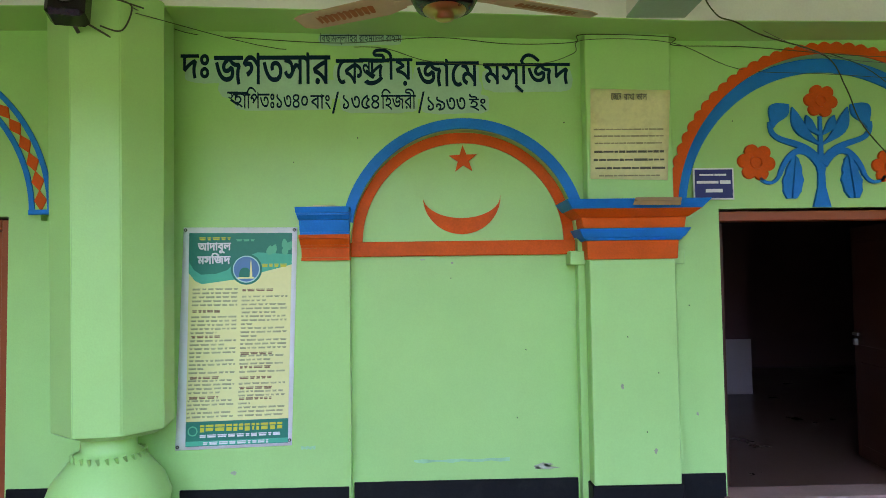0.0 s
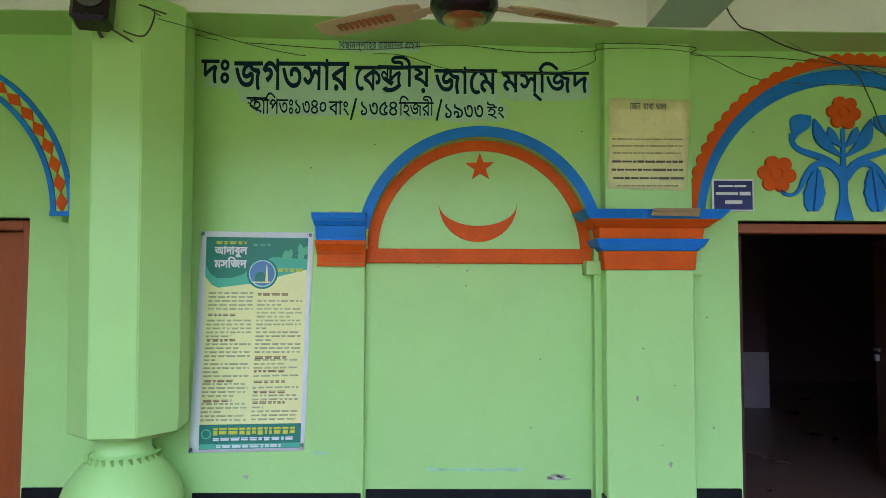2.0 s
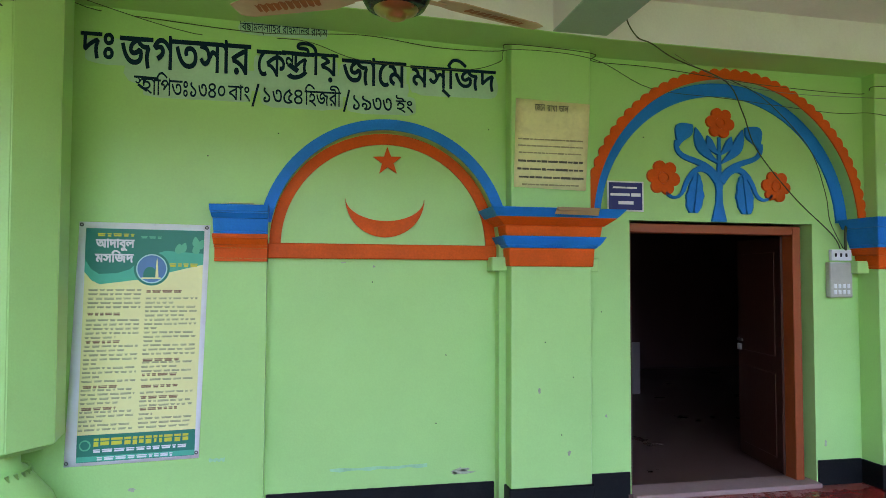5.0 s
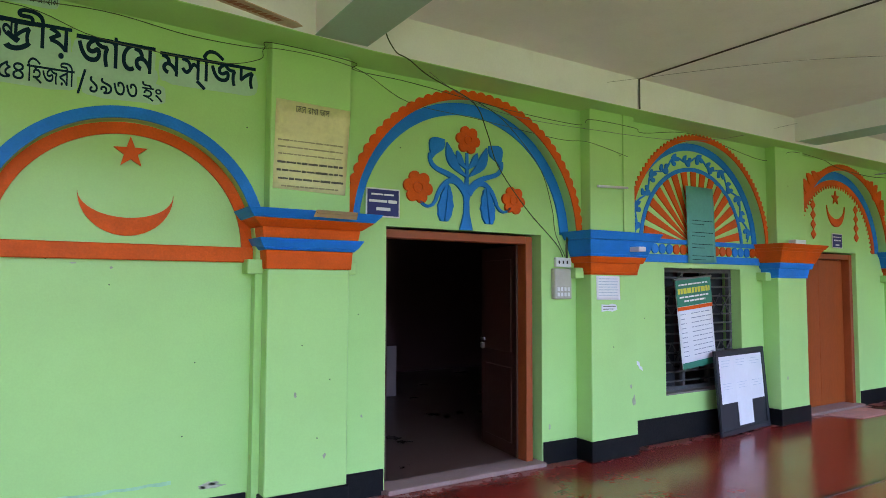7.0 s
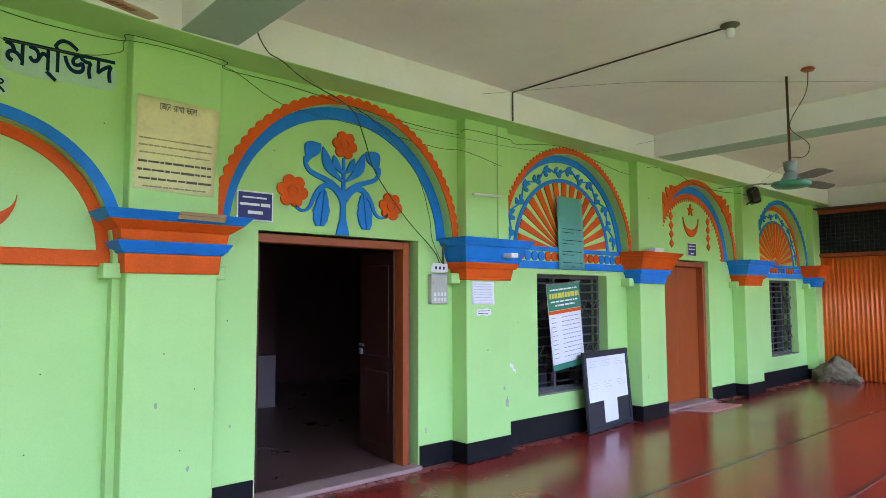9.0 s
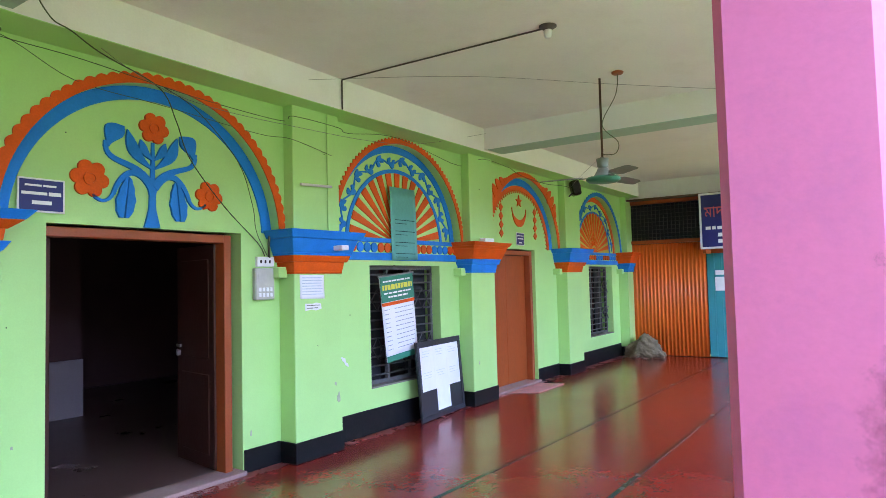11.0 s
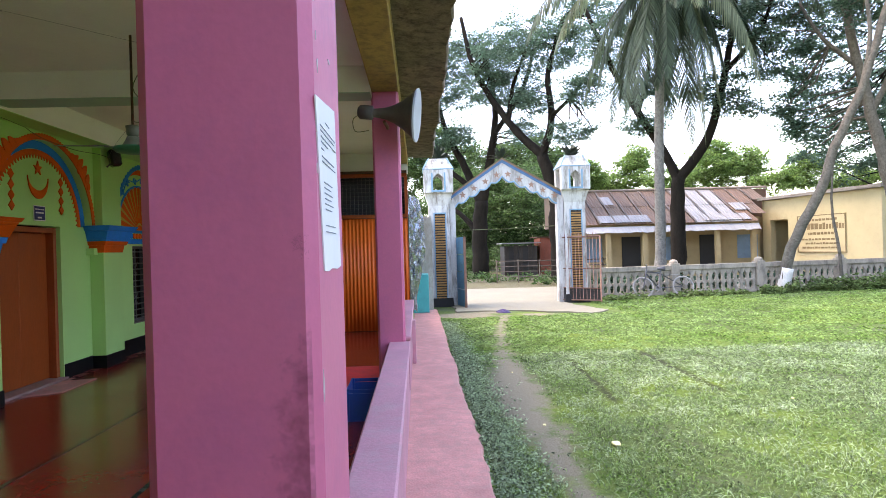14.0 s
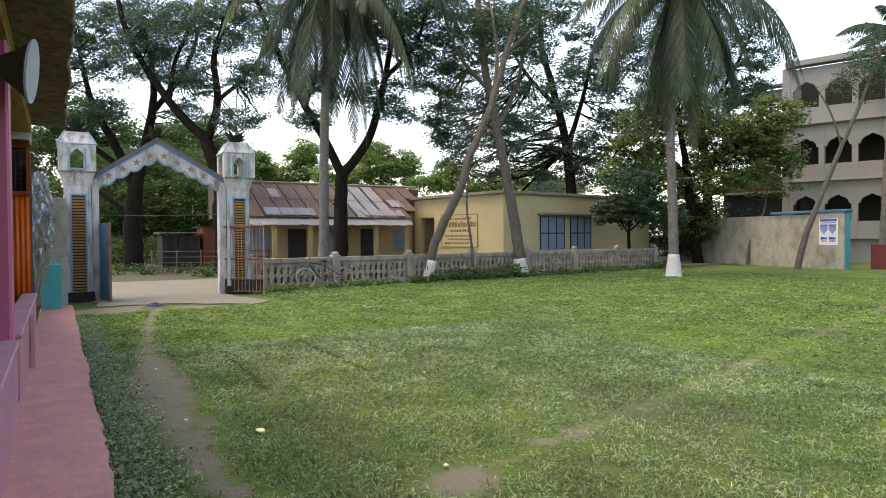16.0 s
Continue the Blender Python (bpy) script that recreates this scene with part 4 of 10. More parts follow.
frieze(t, 4.62, 6.93, 1.885, 2.135, LOW - 0.002)

# arch over the second door
DX = 8.77
t = thing("arch_ornament", "orange leafed and blue painted arch over the closed door", "arch ornament", group="painted arches", at=(DX, 0.1, CZ))
bm = BM()
ring(bm, DX, CZ, 1.24, 1.15, 3, 177, UP - 0.012, UP + 0.002, 300, teeth=60, depth=0.028)
part("outer_band", bm, M["orange"], t, "toothed orange band")
for s in (-1, 1):
    bm = BM()
    for k, (da, rr, sz, tn) in enumerate(((0.62, 1.25, 0.085, 0.3), (0.72, 1.28, 0.10, 0.1), (0.83, 1.29, 0.10, -0.2), (0.94, 1.28, 0.085, -0.5), (0.78, 1.19, 0.08, 1.5), (0.55, 1.22, 0.06, 0.9), (1.02, 1.24, 0.06, -0.9))):
        a = math.pi / 2 + s * da
        leaf_shape(bm, DX + rr * math.cos(a), CZ + rr * math.sin(a), sz, a + s * tn, UP - 0.014 - 0.0006 * k, UP + 0.002)
    part("leaf_swag", bm, M["orange"], t, "orange leaf swag on the band")
bm = BM()
ring(bm, DX, CZ, 1.152, 1.04, 3, 177, TY - 0.014, TY + 0.002, 60)
part("blue_band", bm, M["blue"], t, "blue band")
bm = BM()
ring(bm, DX, CZ, 1.035, 0.97, 3, 177, TY - 0.013, TY + 0.002, 200, teeth=0)
for i in range(44):
    a = radians(5 + 170 * i / 43)
    slab(bm, [(DX + r * math.cos(b), CZ + r * math.sin(b)) for r, b in ((0.975, a - 0.025), (0.975, a + 0.025), (0.92, a))], TY - 0.0125, TY + 0.002)
part("toothed_band", bm, M["orange"], t, "toothed orange band")
t = thing("crescent_and_star", "small raised orange crescent and star over the closed door", "wall emblem", at=(DX, 0.15, 2.5))
bm = BM()
star(bm, DX, 2.85, 0.10, TY - 0.016, TY + 0.002)
part("star", bm, M["orange"], t)
bm = BM()
crescent(bm, DX, 2.74, 0.46, 0.29, 0.11, TY - 0.016, TY + 0.002)
part("crescent", bm, M["orange"], t)
for c in (DX - 0.57, DX + 0.54):
    t = thing("wall_motif", "orange diamond strip painted beside the crescent", "wall emblem", group="diamond strips", at=(c, 0.15, 2.3))
    for i in range(4):
        bm = BM()
        z = 2.33 + i * 0.13
        slab(bm, [(c - 0.06, z), (c, z - 0.065), (c + 0.06, z), (c, z + 0.065)], TY - 0.012, TY + 0.002)
        part("diamond", bm, M["orange"], t)

# far window's arch
FX = 11.83
t = thing("arch_ornament", "blue and orange arch with sun rays over the far window", "arch ornament", group="painted arches", at=(FX, 0.1, CZ))
for ro, ri, y, mat, nm in ((1.23, 1.145, UP, "blue", "outer_band"), (1.14, 1.05, TY, "orange", "orange_band"), (0.86, 0.82, TY, "blue", "blue_band")):
    bm = BM()
    ring(bm, FX, CZ, ro, ri, 3, 177, y - 0.012, y + 0.002, 120, teeth=34 if nm == "outer_band" else 0, depth=0.03)
    part(nm, bm, M[mat], t, mat + " band")
bm = BM()
scrolls(bm, FX, CZ, 0.955, 6, 174, 10, 0.09, TY - 0.012, TY + 0.002)
part("scroll_band", bm, M["blue"], t, "blue painted vine scrolls")
M["ochre"] = material("ochre_ray_paint", (0.60, 0.42, 0.07), 0.5, 0.12, 60, 3, 0.1)
bm = BM()
slab(bm, [(FX + 0.80 * math.cos(math.pi * i / 40), CZ + 0.03 + 0.79 * math.sin(math.pi * i / 40)) for i in range(41)], TY - 0.006, TY + 0.002)
part("ray_ground", bm, M["ochre"], t, "ochre ground behind the rays")
rays(t, FX, CZ + 0.06, 0.14, 0.78, 15, TY, M["orange"])
bm = BM()
slab(bm, [(FX + 0.13 * math.cos(math.pi * i / 16), CZ + 0.03 + 0.13 * math.sin(math.pi * i / 16)) for i in range(17)], TY - 0.016, TY + 0.002)
part("sun_disc", bm, M["orange"], t)
frieze(t, 10.75, 13.0, 1.885, 2.12, LOW - 0.002)

# diamond band over the first door
t = thing("arch_ornament", "blue edged band of red diamonds over the first door", "arch ornament", group="painted arches", at=(-4.07, 0.1, CZ))
for ro, ri in ((1.205, 1.17), (1.08, 1.045)):
    bm = BM()
    ring(bm, -4.07, CZ + 0.04, ro, ri, 1.5, 178.5, UP - 0.012, UP + 0.002, 60)
    part("edge_band", bm, M["blue"], t, "blue edge band")
bm = BM()
box(bm, -3.03, UP - 0.0125, CZ + 0.04, -2.865, UP + 0.002, CZ + 0.075)
part("edge_band", bm, M["blue"], t, "blue foot of the band")
for i in range(25):
    a = radians(5 + 170 * i / 24)
    bm = BM()
    slab(bm, [(-4.07 + r * math.cos(b), CZ + 0.04 + r * math.sin(b)) for r, b in ((1.125, a - 0.064), (1.082, a), (1.125, a + 0.064), (1.168, a))], UP - 0.01, UP + 0.002)
    part("diamond", bm, M["orange"], t)

# ---- flowers over the open door ----
t = thing("flower_relief", "raised blue plant with three orange flowers over the door", "wall relief", at=(2.68, 0.15, 2.12))


def stroke(bm, pts, w0, w1, y0, y1):
    """A curved stroke through points, tapering from w0 to w1."""
    P = [Vector(p) for p in pts]
    line = []
    n = 14
    for i in range(n + 1):
        u = i / n
        if len(P) == 3:
            q = P[0] * (1 - u) ** 2 + P[1] * 2 * u * (1 - u) + P[2] * u * u
        else:
            q = P[0] * (1 - u) ** 3 + P[1] * 3 * u * (1 - u) ** 2 + P[2] * 3 * u * u * (1 - u) + P[3] * u ** 3
        line.append(q)
    L_, R_ = [], []
    for i, q in enumerate(line):
        d = (line[min(i + 1, n)] - line[max(i - 1, 0)]).normalized()
        nr = Vector((-d.y, d.x)) * (w0 + (w1 - w0) * i / n) / 2
        L_.append((q.x + nr.x, q.y + nr.y))
        R_.append((q.x - nr.x, q.y - nr.y))
    slab(bm, L_ + R_[::-1], y0, y1)


def flower(t, cx, cz, r):
    f = BM()
    pts = []
    for i in range(48):
        u = 2 * math.pi * i / 48
        rr = r * (0.74 + 0.26 * abs(math.cos(3.0 * u + 0.4)) ** 0.7)
        pts.append((cx + rr * math.cos(u), cz + rr * math.sin(u)))
    slab(f, pts, TY - 0.022, TY + 0.002)
    fl = part("flower", f, M["orange"], t, "orange six-petalled flower")
    c = BM()
    ring(c, cx, cz, r * 0.36, r * 0.26, 0, 359.9, TY - 0.03, TY - 0.02, 24)
    part("flower_eye", c, M["orange"], fl)


FCX = 2.655
bm = BM()
y0, y1 = TY - 0.018, TY + 0.002
pts = [(-0.075, 2.105), (0.06, 2.105), (0.025, 2.25), (0.022, 2.36), (0.04, 2.45), (0.0, 2.50), (-0.05, 2.45), (-0.03, 2.36), (-0.035, 2.25)]
slab(bm, [(FCX + x, z) for x, z in pts], y0, y1)
stroke(bm, [(FCX - 0.005, 2.44), (FCX, 2.60), (FCX, 2.78)], 0.04, 0.022, y0 - 0.001, y1)
for s in (-1, 1):
    stroke(bm, [(FCX + s * 0.015, 2.44), (FCX + s * 0.14, 2.65), (FCX + s * 0.40, 2.54), (FCX + s * 0.375, 2.74)], 0.055, 0.03, y0 - 0.002, y1)
    stroke(bm, [(FCX + s * 0.015, 2.42), (FCX + s * 0.14, 2.62), (FCX + s * 0.27, 2.50), (FCX + s * 0.32, 2.34)], 0.06, 0.03, y0 - 0.003, y1)
    stroke(bm, [(FCX + s * 0.30, 2.40), (FCX + s * 0.33, 2.27), (FCX + s * 0.42, 2.26), (FCX + s * 0.47, 2.33)], 0.026, 0.02, y0 - 0.004, y1)
part("stem", bm, M["blue"], t, "blue stems")


def petal_leaf(name, a, b, w, bend, y):
    """A long leaf from a to b, w wide, its widest place two thirds along, its back bent sideways."""
    n = 12
    a, b = Vector(a), Vector(b)
    d = b - a
    nr = Vector((-d.y, d.x)).normalized()
    L_, R_ = [], []
    for i in range(n + 1):
        u = i / n
        c = a + d * u + nr * bend * math.sin(math.pi * u)
        h = w / 2 * math.sin(math.pi * min(1, 0.06 + 0.94 * u) ** 1.5) + 0.006 * (1 - u)
        L_.append((c.x + nr.x * h, c.y + nr.y * h))
        R_.append((c.x - nr.x * h, c.y - nr.y * h))
    f = BM()
    slab(f, L_ + R_[::-1], y, y1)
    return part(name, f, M["blue"], t)


for s in (-1, 1):
    petal_leaf("upright_leaf", (FCX + s * 0.01, 2.57), (FCX + s * 0.21, 2.85), 0.085, -s * 0.045, y0 - 0.005)
    petal_leaf("upright_leaf", (FCX + s * 0.008, 2.64), (FCX + s * 0.105, 2.79), 0.06, -s * 0.02, y0 - 0.006)
    petal_leaf("bud", (FCX + s * 0.36, 2.70), (FCX + s * 0.235, 2.87), 0.14, -s * 0.035, y0 - 0.005)
    # broad drooping leaf in two lobed halves with a bare vein between
    for side, w in ((-1, 0.085), (1, 0.085)):
        f = BM()
        top, foot = (FCX + s * 0.20, 2.49), (FCX + s * 0.235, 2.17)
        pts = [top]
        for i in range(1, 13):
            u = i / 12
            cx = top[0] + (foot[0] - top[0]) * u + side * 0.007
            lobe = w * math.sin(math.pi * min(1.0, 0.15 + 0.72 * u)) * (0.92 + 0.08 * math.cos(u * 22))
            pts.append((cx + side * lobe * (0.4 + 0.8 * u if u < 0.75 else 1.0), top[1] + (foot[1] - top[1]) * u))
        pts += [(foot[0] + side * 0.007, foot[1]), (top[0] + side * 0.004, top[1] - 0.02)]
        slab(f, pts, y0 - 0.006, y1)
        part("drooping_leaf", f, M["blue"], t)
flower(t, FCX + 0.01, 2.895, 0.125)
flower(t, FCX - 0.49, 2.44, 0.14)
flower(t, FCX + 0.51, 2.40, 0.13)


# ---- octagonal column ----
t = thing("column", "green octagonal column on a bulb-shaped base", "column", kind="structure", at=(-2.25, -0.32, 0))
CXc, CYc = -2.275, -0.30
bm = BM()
R8 = 0.373
a8 = [radians(22.5 + 45 * i + 8) for i in range(8)]
RB = 0.355
lo = [bm.verts.new((CXc + 0.005 + RB * math.cos(a), CYc + RB * math.sin(a), 0.71)) for a in a8]
hi = [bm.verts.new((CXc - 0.028 + R8 * math.cos(a), CYc + R8 * math.sin(a), ZB)) for a in a8]
bm.faces.new(lo[::-1]); bm.faces.new(hi)
for i in range(8):
    bm.faces.new((lo[i], lo[(i + 1) % 8], hi[(i + 1) % 8], hi[i]))
bmesh.ops.bevel(bm, geom=list(bm.edges), offset=0.006, segments=2, affect="EDGES")
part("shaft", bm, M["green"], t)
bm = BM()
lo = [bm.verts.new((CXc + 0.005 + 0.28 * math.cos(a), CYc + 0.27 * math.sin(a), 0.675)) for a in a8]
hi = [bm.verts.new((CXc + 0.005 + (RB - 0.002) * math.cos(a), CYc + (RB - 0.002) * math.sin(a), 0.712)) for a in a8]
bm.faces.new(lo[::-1]); bm.faces.new(hi)
for i in range(8):
    bm.faces.new((lo[i], lo[(i + 1) % 8], hi[(i + 1) % 8], hi[i]))
part("shaft_foot", bm, M["green"], t, "chamfered foot of the shaft")
bm = BM()
lathe(bm, [(0.16, 0.71), (0.165, 0.575), (0.18, 0.56), (0.20, 0.55), (0.215, 0.53), (0.26, 0.47), (0.33, 0.38), (0.37, 0.27), (0.35, 0.16), (0.31, 0.10), (0.38, 0.07), (0.38, 0.0)], (CXc - 0.03, CYc, 0), 40)
part("base", bm, M["green"], t, "bulb-shaped base", smooth=True)
for i in range(26):
    a = 2 * math.pi * i / 26
    bm = BM()
    c = Vector((CXc - 0.03 + 0.212 * math.cos(a), CYc + 0.212 * math.sin(a), 0.535))
    tube(bm, [c + Vector((0, 0, 0.02)), c + Vector((0.015 * math.cos(a + 1.2), 0.015 * math.sin(a + 1.2), -0.02))], [0.012, 0.006], 6)
    part("petal", bm, M["green"], t)

# ---- pillars, low wall ----
for x0 in (-4.91, 1.178, 7.277):
    t = thing("pillar", "pink painted square veranda pillar", "pillar", group="pink pillars", kind="structure", at=(x0 + 0.2, -4.475, 0))
    bm = BM()
    box(bm, x0, -4.625, 0.0, x0 + 0.395, -4.325, 3.41, 0.022)
    part("shaft", bm, M["pink"], t)
    if 0 < x0 < 2:
        bm = BM()
        box(bm, x0 - 0.002, -4.612, 0.05, x0 - 0.001, -4.34, 1.9)
        part("grime", bm, M["grime"], t, "dark hand grime near the arris")
for x0, x1 in ((1.57, 7.28), (7.67, 13.35)):
    t = thing("low_wall", "faded pink low wall between the pillars", "low wall", kind="structure", at=((x0 + x1) / 2, -4.55, 0))
    bm = BM()
    box(bm, x0, -4.657, 0, x1, -4.48, 0.575)
    part("wall_body", bm, M["pink_low"], t)
    bm = BM()
    box(bm, x0, -4.68, 0.575, x1, -4.445, 0.625, 0.012)
    part("coping", bm, M["pink_low"], t)
bm = BM()
box(bm, -7.5, YO - 0.004, -0.14, 13.5, YO + 0.01, -0.002)
solid("trim_plinth", bm, M["pink_low"], "pink plinth face below the veranda floor", "plinth", kind="structure")

# ---- end partition: corrugated sheets, mesh, teal door ----
def corrugated(bm, y0, y1, z0, z1, x, pitch=0.076, amp=0.0105):
    n = int((y1 - y0) / pitch * 8)
    prev = None
    for i in range(n + 1):
        y = y0 + (y1 - y0) * i / n
        xx = x + amp * math.sin(2 * math.pi * (y - y0) / pitch)
        cur = [bm.verts.new(p) for p in ((xx, y, z0), (xx, y, z1), (xx + 0.004, y, z1), (xx + 0.004, y, z0))]
        if prev:
            for j in range(4):
                f = bm.faces.new((prev[j], cur[j], cur[(j + 1) % 4], prev[(j + 1) % 4]))
                f.smooth = True
        prev = cur


M["mesh"] = material("dull_wire_mesh", (0.11, 0.12, 0.11), 0.5, 0.2, 60, 4, 0.0, metal=0.3)
t = thing("partition", "orange corrugated sheet partition with wire mesh above", "partition", kind="structure", at=(13.4, -2.3, 0))
for y0, y1, z1 in ((-1.56, 0.02, 2.30), (-4.60, -2.42, 2.30)):
    bm = BM()
    corrugated(bm, y0, y1, 0.01, z1, 13.38)
    part("sheet", bm, M["corr"], t, "orange corrugated sheet")
for z in (2.31, 3.14):
    bm = BM()
    box(bm, 13.33, -4.6, z, 13.43, 0.03, z + 0.07)
    part("rail", bm, M["brown"], t, "brown timber rail")
for y in (-4.58, -2.42, -1.60, 0.0):
    bm = BM()
    box(bm, 13.345, y - 0.03, 2.38, 13.415, y + 0.03, 3.14)
    part("stud", bm, M["brown"], t, "brown timber stud")
for i in range(58):
    y = -4.55 + i * 0.079
    bm = BM()
    tube(bm, [(13.38, y, 2.38), (13.38, y, 3.14)], 0.005, 4)
    part("mesh_wire", bm, M["mesh"], t)
for i in range(9):
    bm = BM()
    tube(bm, [(13.385, -4.55, 2.44 + i * 0.08), (13.385, 0.0, 2.44 + i * 0.08)], 0.005, 4)
    part("mesh_wire", bm, M["mesh"], t)
# black back wall: the store's dimness is put into its colour
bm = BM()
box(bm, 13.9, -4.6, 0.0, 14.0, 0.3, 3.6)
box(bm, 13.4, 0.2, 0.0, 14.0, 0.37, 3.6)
solid("wall_behind_partition", bm, M["dark_wood_and_shade"], "wall behind the wire mesh, the store's shade in its black", "wall", kind="structure")
bm = BM()
box(bm, 13.1, -4.6, 3.21, 13.95, 0.3, 3.24, m=None)
solid("trim_tin_cover", bm, M["tin"], "rusty tin sheet over the partition", "tin sheet", kind="structure")
t = thing("teal_door", "teal painted plank door in the partition", "door", at=(13.37, -2.0, 0))
bm = BM()
for i in range(6):
    y = -2.40 + i * 0.138
    box(bm, 13.36, y, 0.02, 13.40, y + 0.135, 2.06, 0.004)
part("leaf", bm, M["teal"], t)
bm = BM()
box(bm, 13.352, -1.93, 1.63, 13.359, -1.73, 1.72)
box(bm, 13.352, -1.93, 1.32, 13.359, -1.72, 1.59)
part("notice_sheet", bm, M["paper"], t, "white paper notices")

bm = BM()
box(bm, 13.36, -2.42, 2.06, 13.42, -1.56, 2.31)
solid("door_header", bm, M["brown"], "brown timber header over the teal door", "door header", kind="structure")
bm = BM()
box(bm, 13.33, -4.62, 3.25, 13.9, 0.1, ZC)
solid("wall_east", bm, M["white"], "off-white wall above the tin partition", "wall", kind="structure")


# ---- gate ----
GX = 21.0
t = thing("gate", "streaked white masonry gateway with a scalloped gable and two towers", "gateway", at=(GX, -7.5, GZ))
M["trim_blue"] = material("blue_gable_paint", (0.07, 0.17, 0.33), 0.6, 0.15, 50, 3, 0.1, stains=0.3, dark=(0.12, 0.15, 0.17))
M["gate_red"] = material("faded_red_star_paint", (0.30, 0.17, 0.12), 0.7, 0.15, 50, 3, 0.1)
M["gate_ochre"] = material("ochre_lattice_paint", (0.34, 0.18, 0.055), 0.75, 0.25, 50, 3, 0.15, islands=0.3, stains=0.5, dark=(0.16, 0.12, 0.08))
M["moss"] = material("mossy_ridge", (0.16, 0.14, 0.075), 0.9, 0.25, 40, 3, 0.3, stains=0.5, dark=(0.07, 0.065, 0.04))
M["finial"] = material("dark_finial_leaves", (0.028, 0.045, 0.03), 0.7, 0.2, 40, 4, 0.0)
M["dirty_black"] = material("blackened_plinth", (0.025, 0.024, 0.024), 0.9, 0.3, 40, 2, 0.3)


def frustum(bm, cx, cy, z0, z1, a0, b0, a1, b1):
    lo = [bm.verts.new((cx + sx * a0 / 2, cy + sy * b0 / 2, z0)) for sx, sy in ((-1, -1), (1, -1), (1, 1), (-1, 1))]
    hi = [bm.verts.new((cx + sx * a1 / 2, cy + sy * b1 / 2, z1)) for sx, sy in ((-1, -1), (1, -1), (1, 1), (-1, 1))]
    bm.faces.new(lo[::-1]); bm.faces.new(hi)
    for i in range(4):
        bm.faces.new((lo[i], lo[(i + 1) % 4], hi[(i + 1) % 4], hi[i]))


def agave(bm, c, r, n, seed):
    rg = random.Random(seed)
    for i in range(n):
        a, el = rg.uniform(0, 2 * math.pi), rg.uniform(0.2, 1.3)
        d = Vector((math.cos(a) * math.cos(el), math.sin(a) * math.cos(el), math.sin(el)))
        side = d.cross(Vector((0, 0, 1))).normalized() * r * 0.12
        p0, p1, p2 = Vector(c), Vector(c) + d * r * 0.5, Vector(c) + d * r + Vector((0, 0, -0.1 * r))
        v = [bm.verts.new(q) for q in (p0 - side * 0.5, p0 + side * 0.5, p1 + side, p1 - side, p2)]
        bm.faces.new((v[0], v[1], v[2], v[3])); bm.faces.new((v[3], v[2], v[4]))


for cy, sgn in ((-5.49, -1), (-9.85, 1)):
    tw = BM()
    frustum(tw, GX, cy, GZ + 0.28, 3.02, 0.62, 0.70, 0.60, 0.66)
    frustum(tw, GX, cy, 3.02, 3.42, 0.60, 0.66, 0.82, 0.88)
    box(tw, GX - 0.47, cy - 0.46, 4.12, GX + 0.47, cy + 0.46, 4.16)
    tower = part("column", tw, M["gate"], t, "streaked white column")
    bm = BM()
    frustum(bm, GX, cy, GZ - 0.1, GZ + 0.28, 0.76, 0.82, 0.70, 0.76)
    part("plinth", bm, M["dirty_black"], tower, "blackened plinth")
    # lantern with arched openings
    bm = BM()
    for sx in (-1, 1):
        for sy in (-1, 1):
            box(bm, GX + sx * 0.40 - 0.12, cy + sy * 0.315 - 0.145, 3.42, GX + sx * 0.40 + 0.12, cy + sy * 0.315 + 0.145, 4.16)
    box(bm, GX - 0.45, cy - 0.44, 3.40, GX + 0.45, cy + 0.44, 3.48)
    for sx in (-1, 1):
        pts = [(-0.18, 4.16), (-0.18, 3.84), (-0.12, 3.93), (0, 4.04), (0.12, 3.93), (0.18, 3.84), (0.18, 4.16)]
        a = [bm.verts.new((GX + sx * 0.50, cy + y, z)) for y, z in pts]
        b = [bm.verts.new((GX + sx * 0.38, cy + y, z)) for y, z in pts]
        bm.faces.new(a); bm.faces.new(b[::-1])
        for i in range(7):
            bm.faces.new((a[i], b[i], b[(i + 1) % 7], a[(i + 1) % 7]))
    part("lantern", bm, M["gate"], tower, "open lantern with arched sides")
    bm = BM()
    for y0, y1, z0, z1 in ((-0.225, -0.175, 3.50, 4.05), (0.175, 0.225, 3.50, 4.05), (-0.225, 0.225, 3.445, 3.50)):
        box(bm, GX - 0.528, cy + y0, z0, GX - 0.505, cy + y1, z1)
    part("opening_frame", bm, M["sky_blue"], tower, "faded blue frame of the opening")
    bm = BM()
    frustum(bm, GX, cy, 4.18, 4.52, 1.00, 0.94, 0.60, 0.56)
    part("cap", bm, M["gate"], tower, "stained pyramidal cap")
    bm = BM()
    box(bm, GX - 0.52, cy - 0.49, 4.145, GX + 0.52, cy + 0.49, 4.185, 0.008)
    for sx in (-1, 1):
        for sy in (-1, 1):
            tube(bm, [(GX + sx * 0.50, cy + sy * 0.47, 4.18), (GX + sx * 0.30, cy + sy * 0.28, 4.53)], 0.022, 6)
    part("cap_edging", bm, M["sky_blue"], tower, "faded blue edging of the cap")
    bm = BM()
    agave(bm, (GX, cy, 4.48), 0.62, 34, 3 + int(sgn))
    part("finial_plant", bm, M["finial"], tower, "spiky dark finial")
    # ladder-like panel of ochre slats in a blue frame
    bm = BM()
    yc = cy - 0.02
    box(bm, GX - 0.335, yc - 0.20, 0.05, GX - 0.31, yc - 0.165, 2.80)
    box(bm, GX - 0.335, yc + 0.165, 0.05, GX - 0.31, yc + 0.20, 2.80)
    box(bm, GX - 0.335, yc - 0.165, 2.76, GX - 0.31, yc + 0.165, 2.80)
    part("panel_frame", bm, M["sky_blue"], tower, "faded blue panel frame")
    bm = BM()
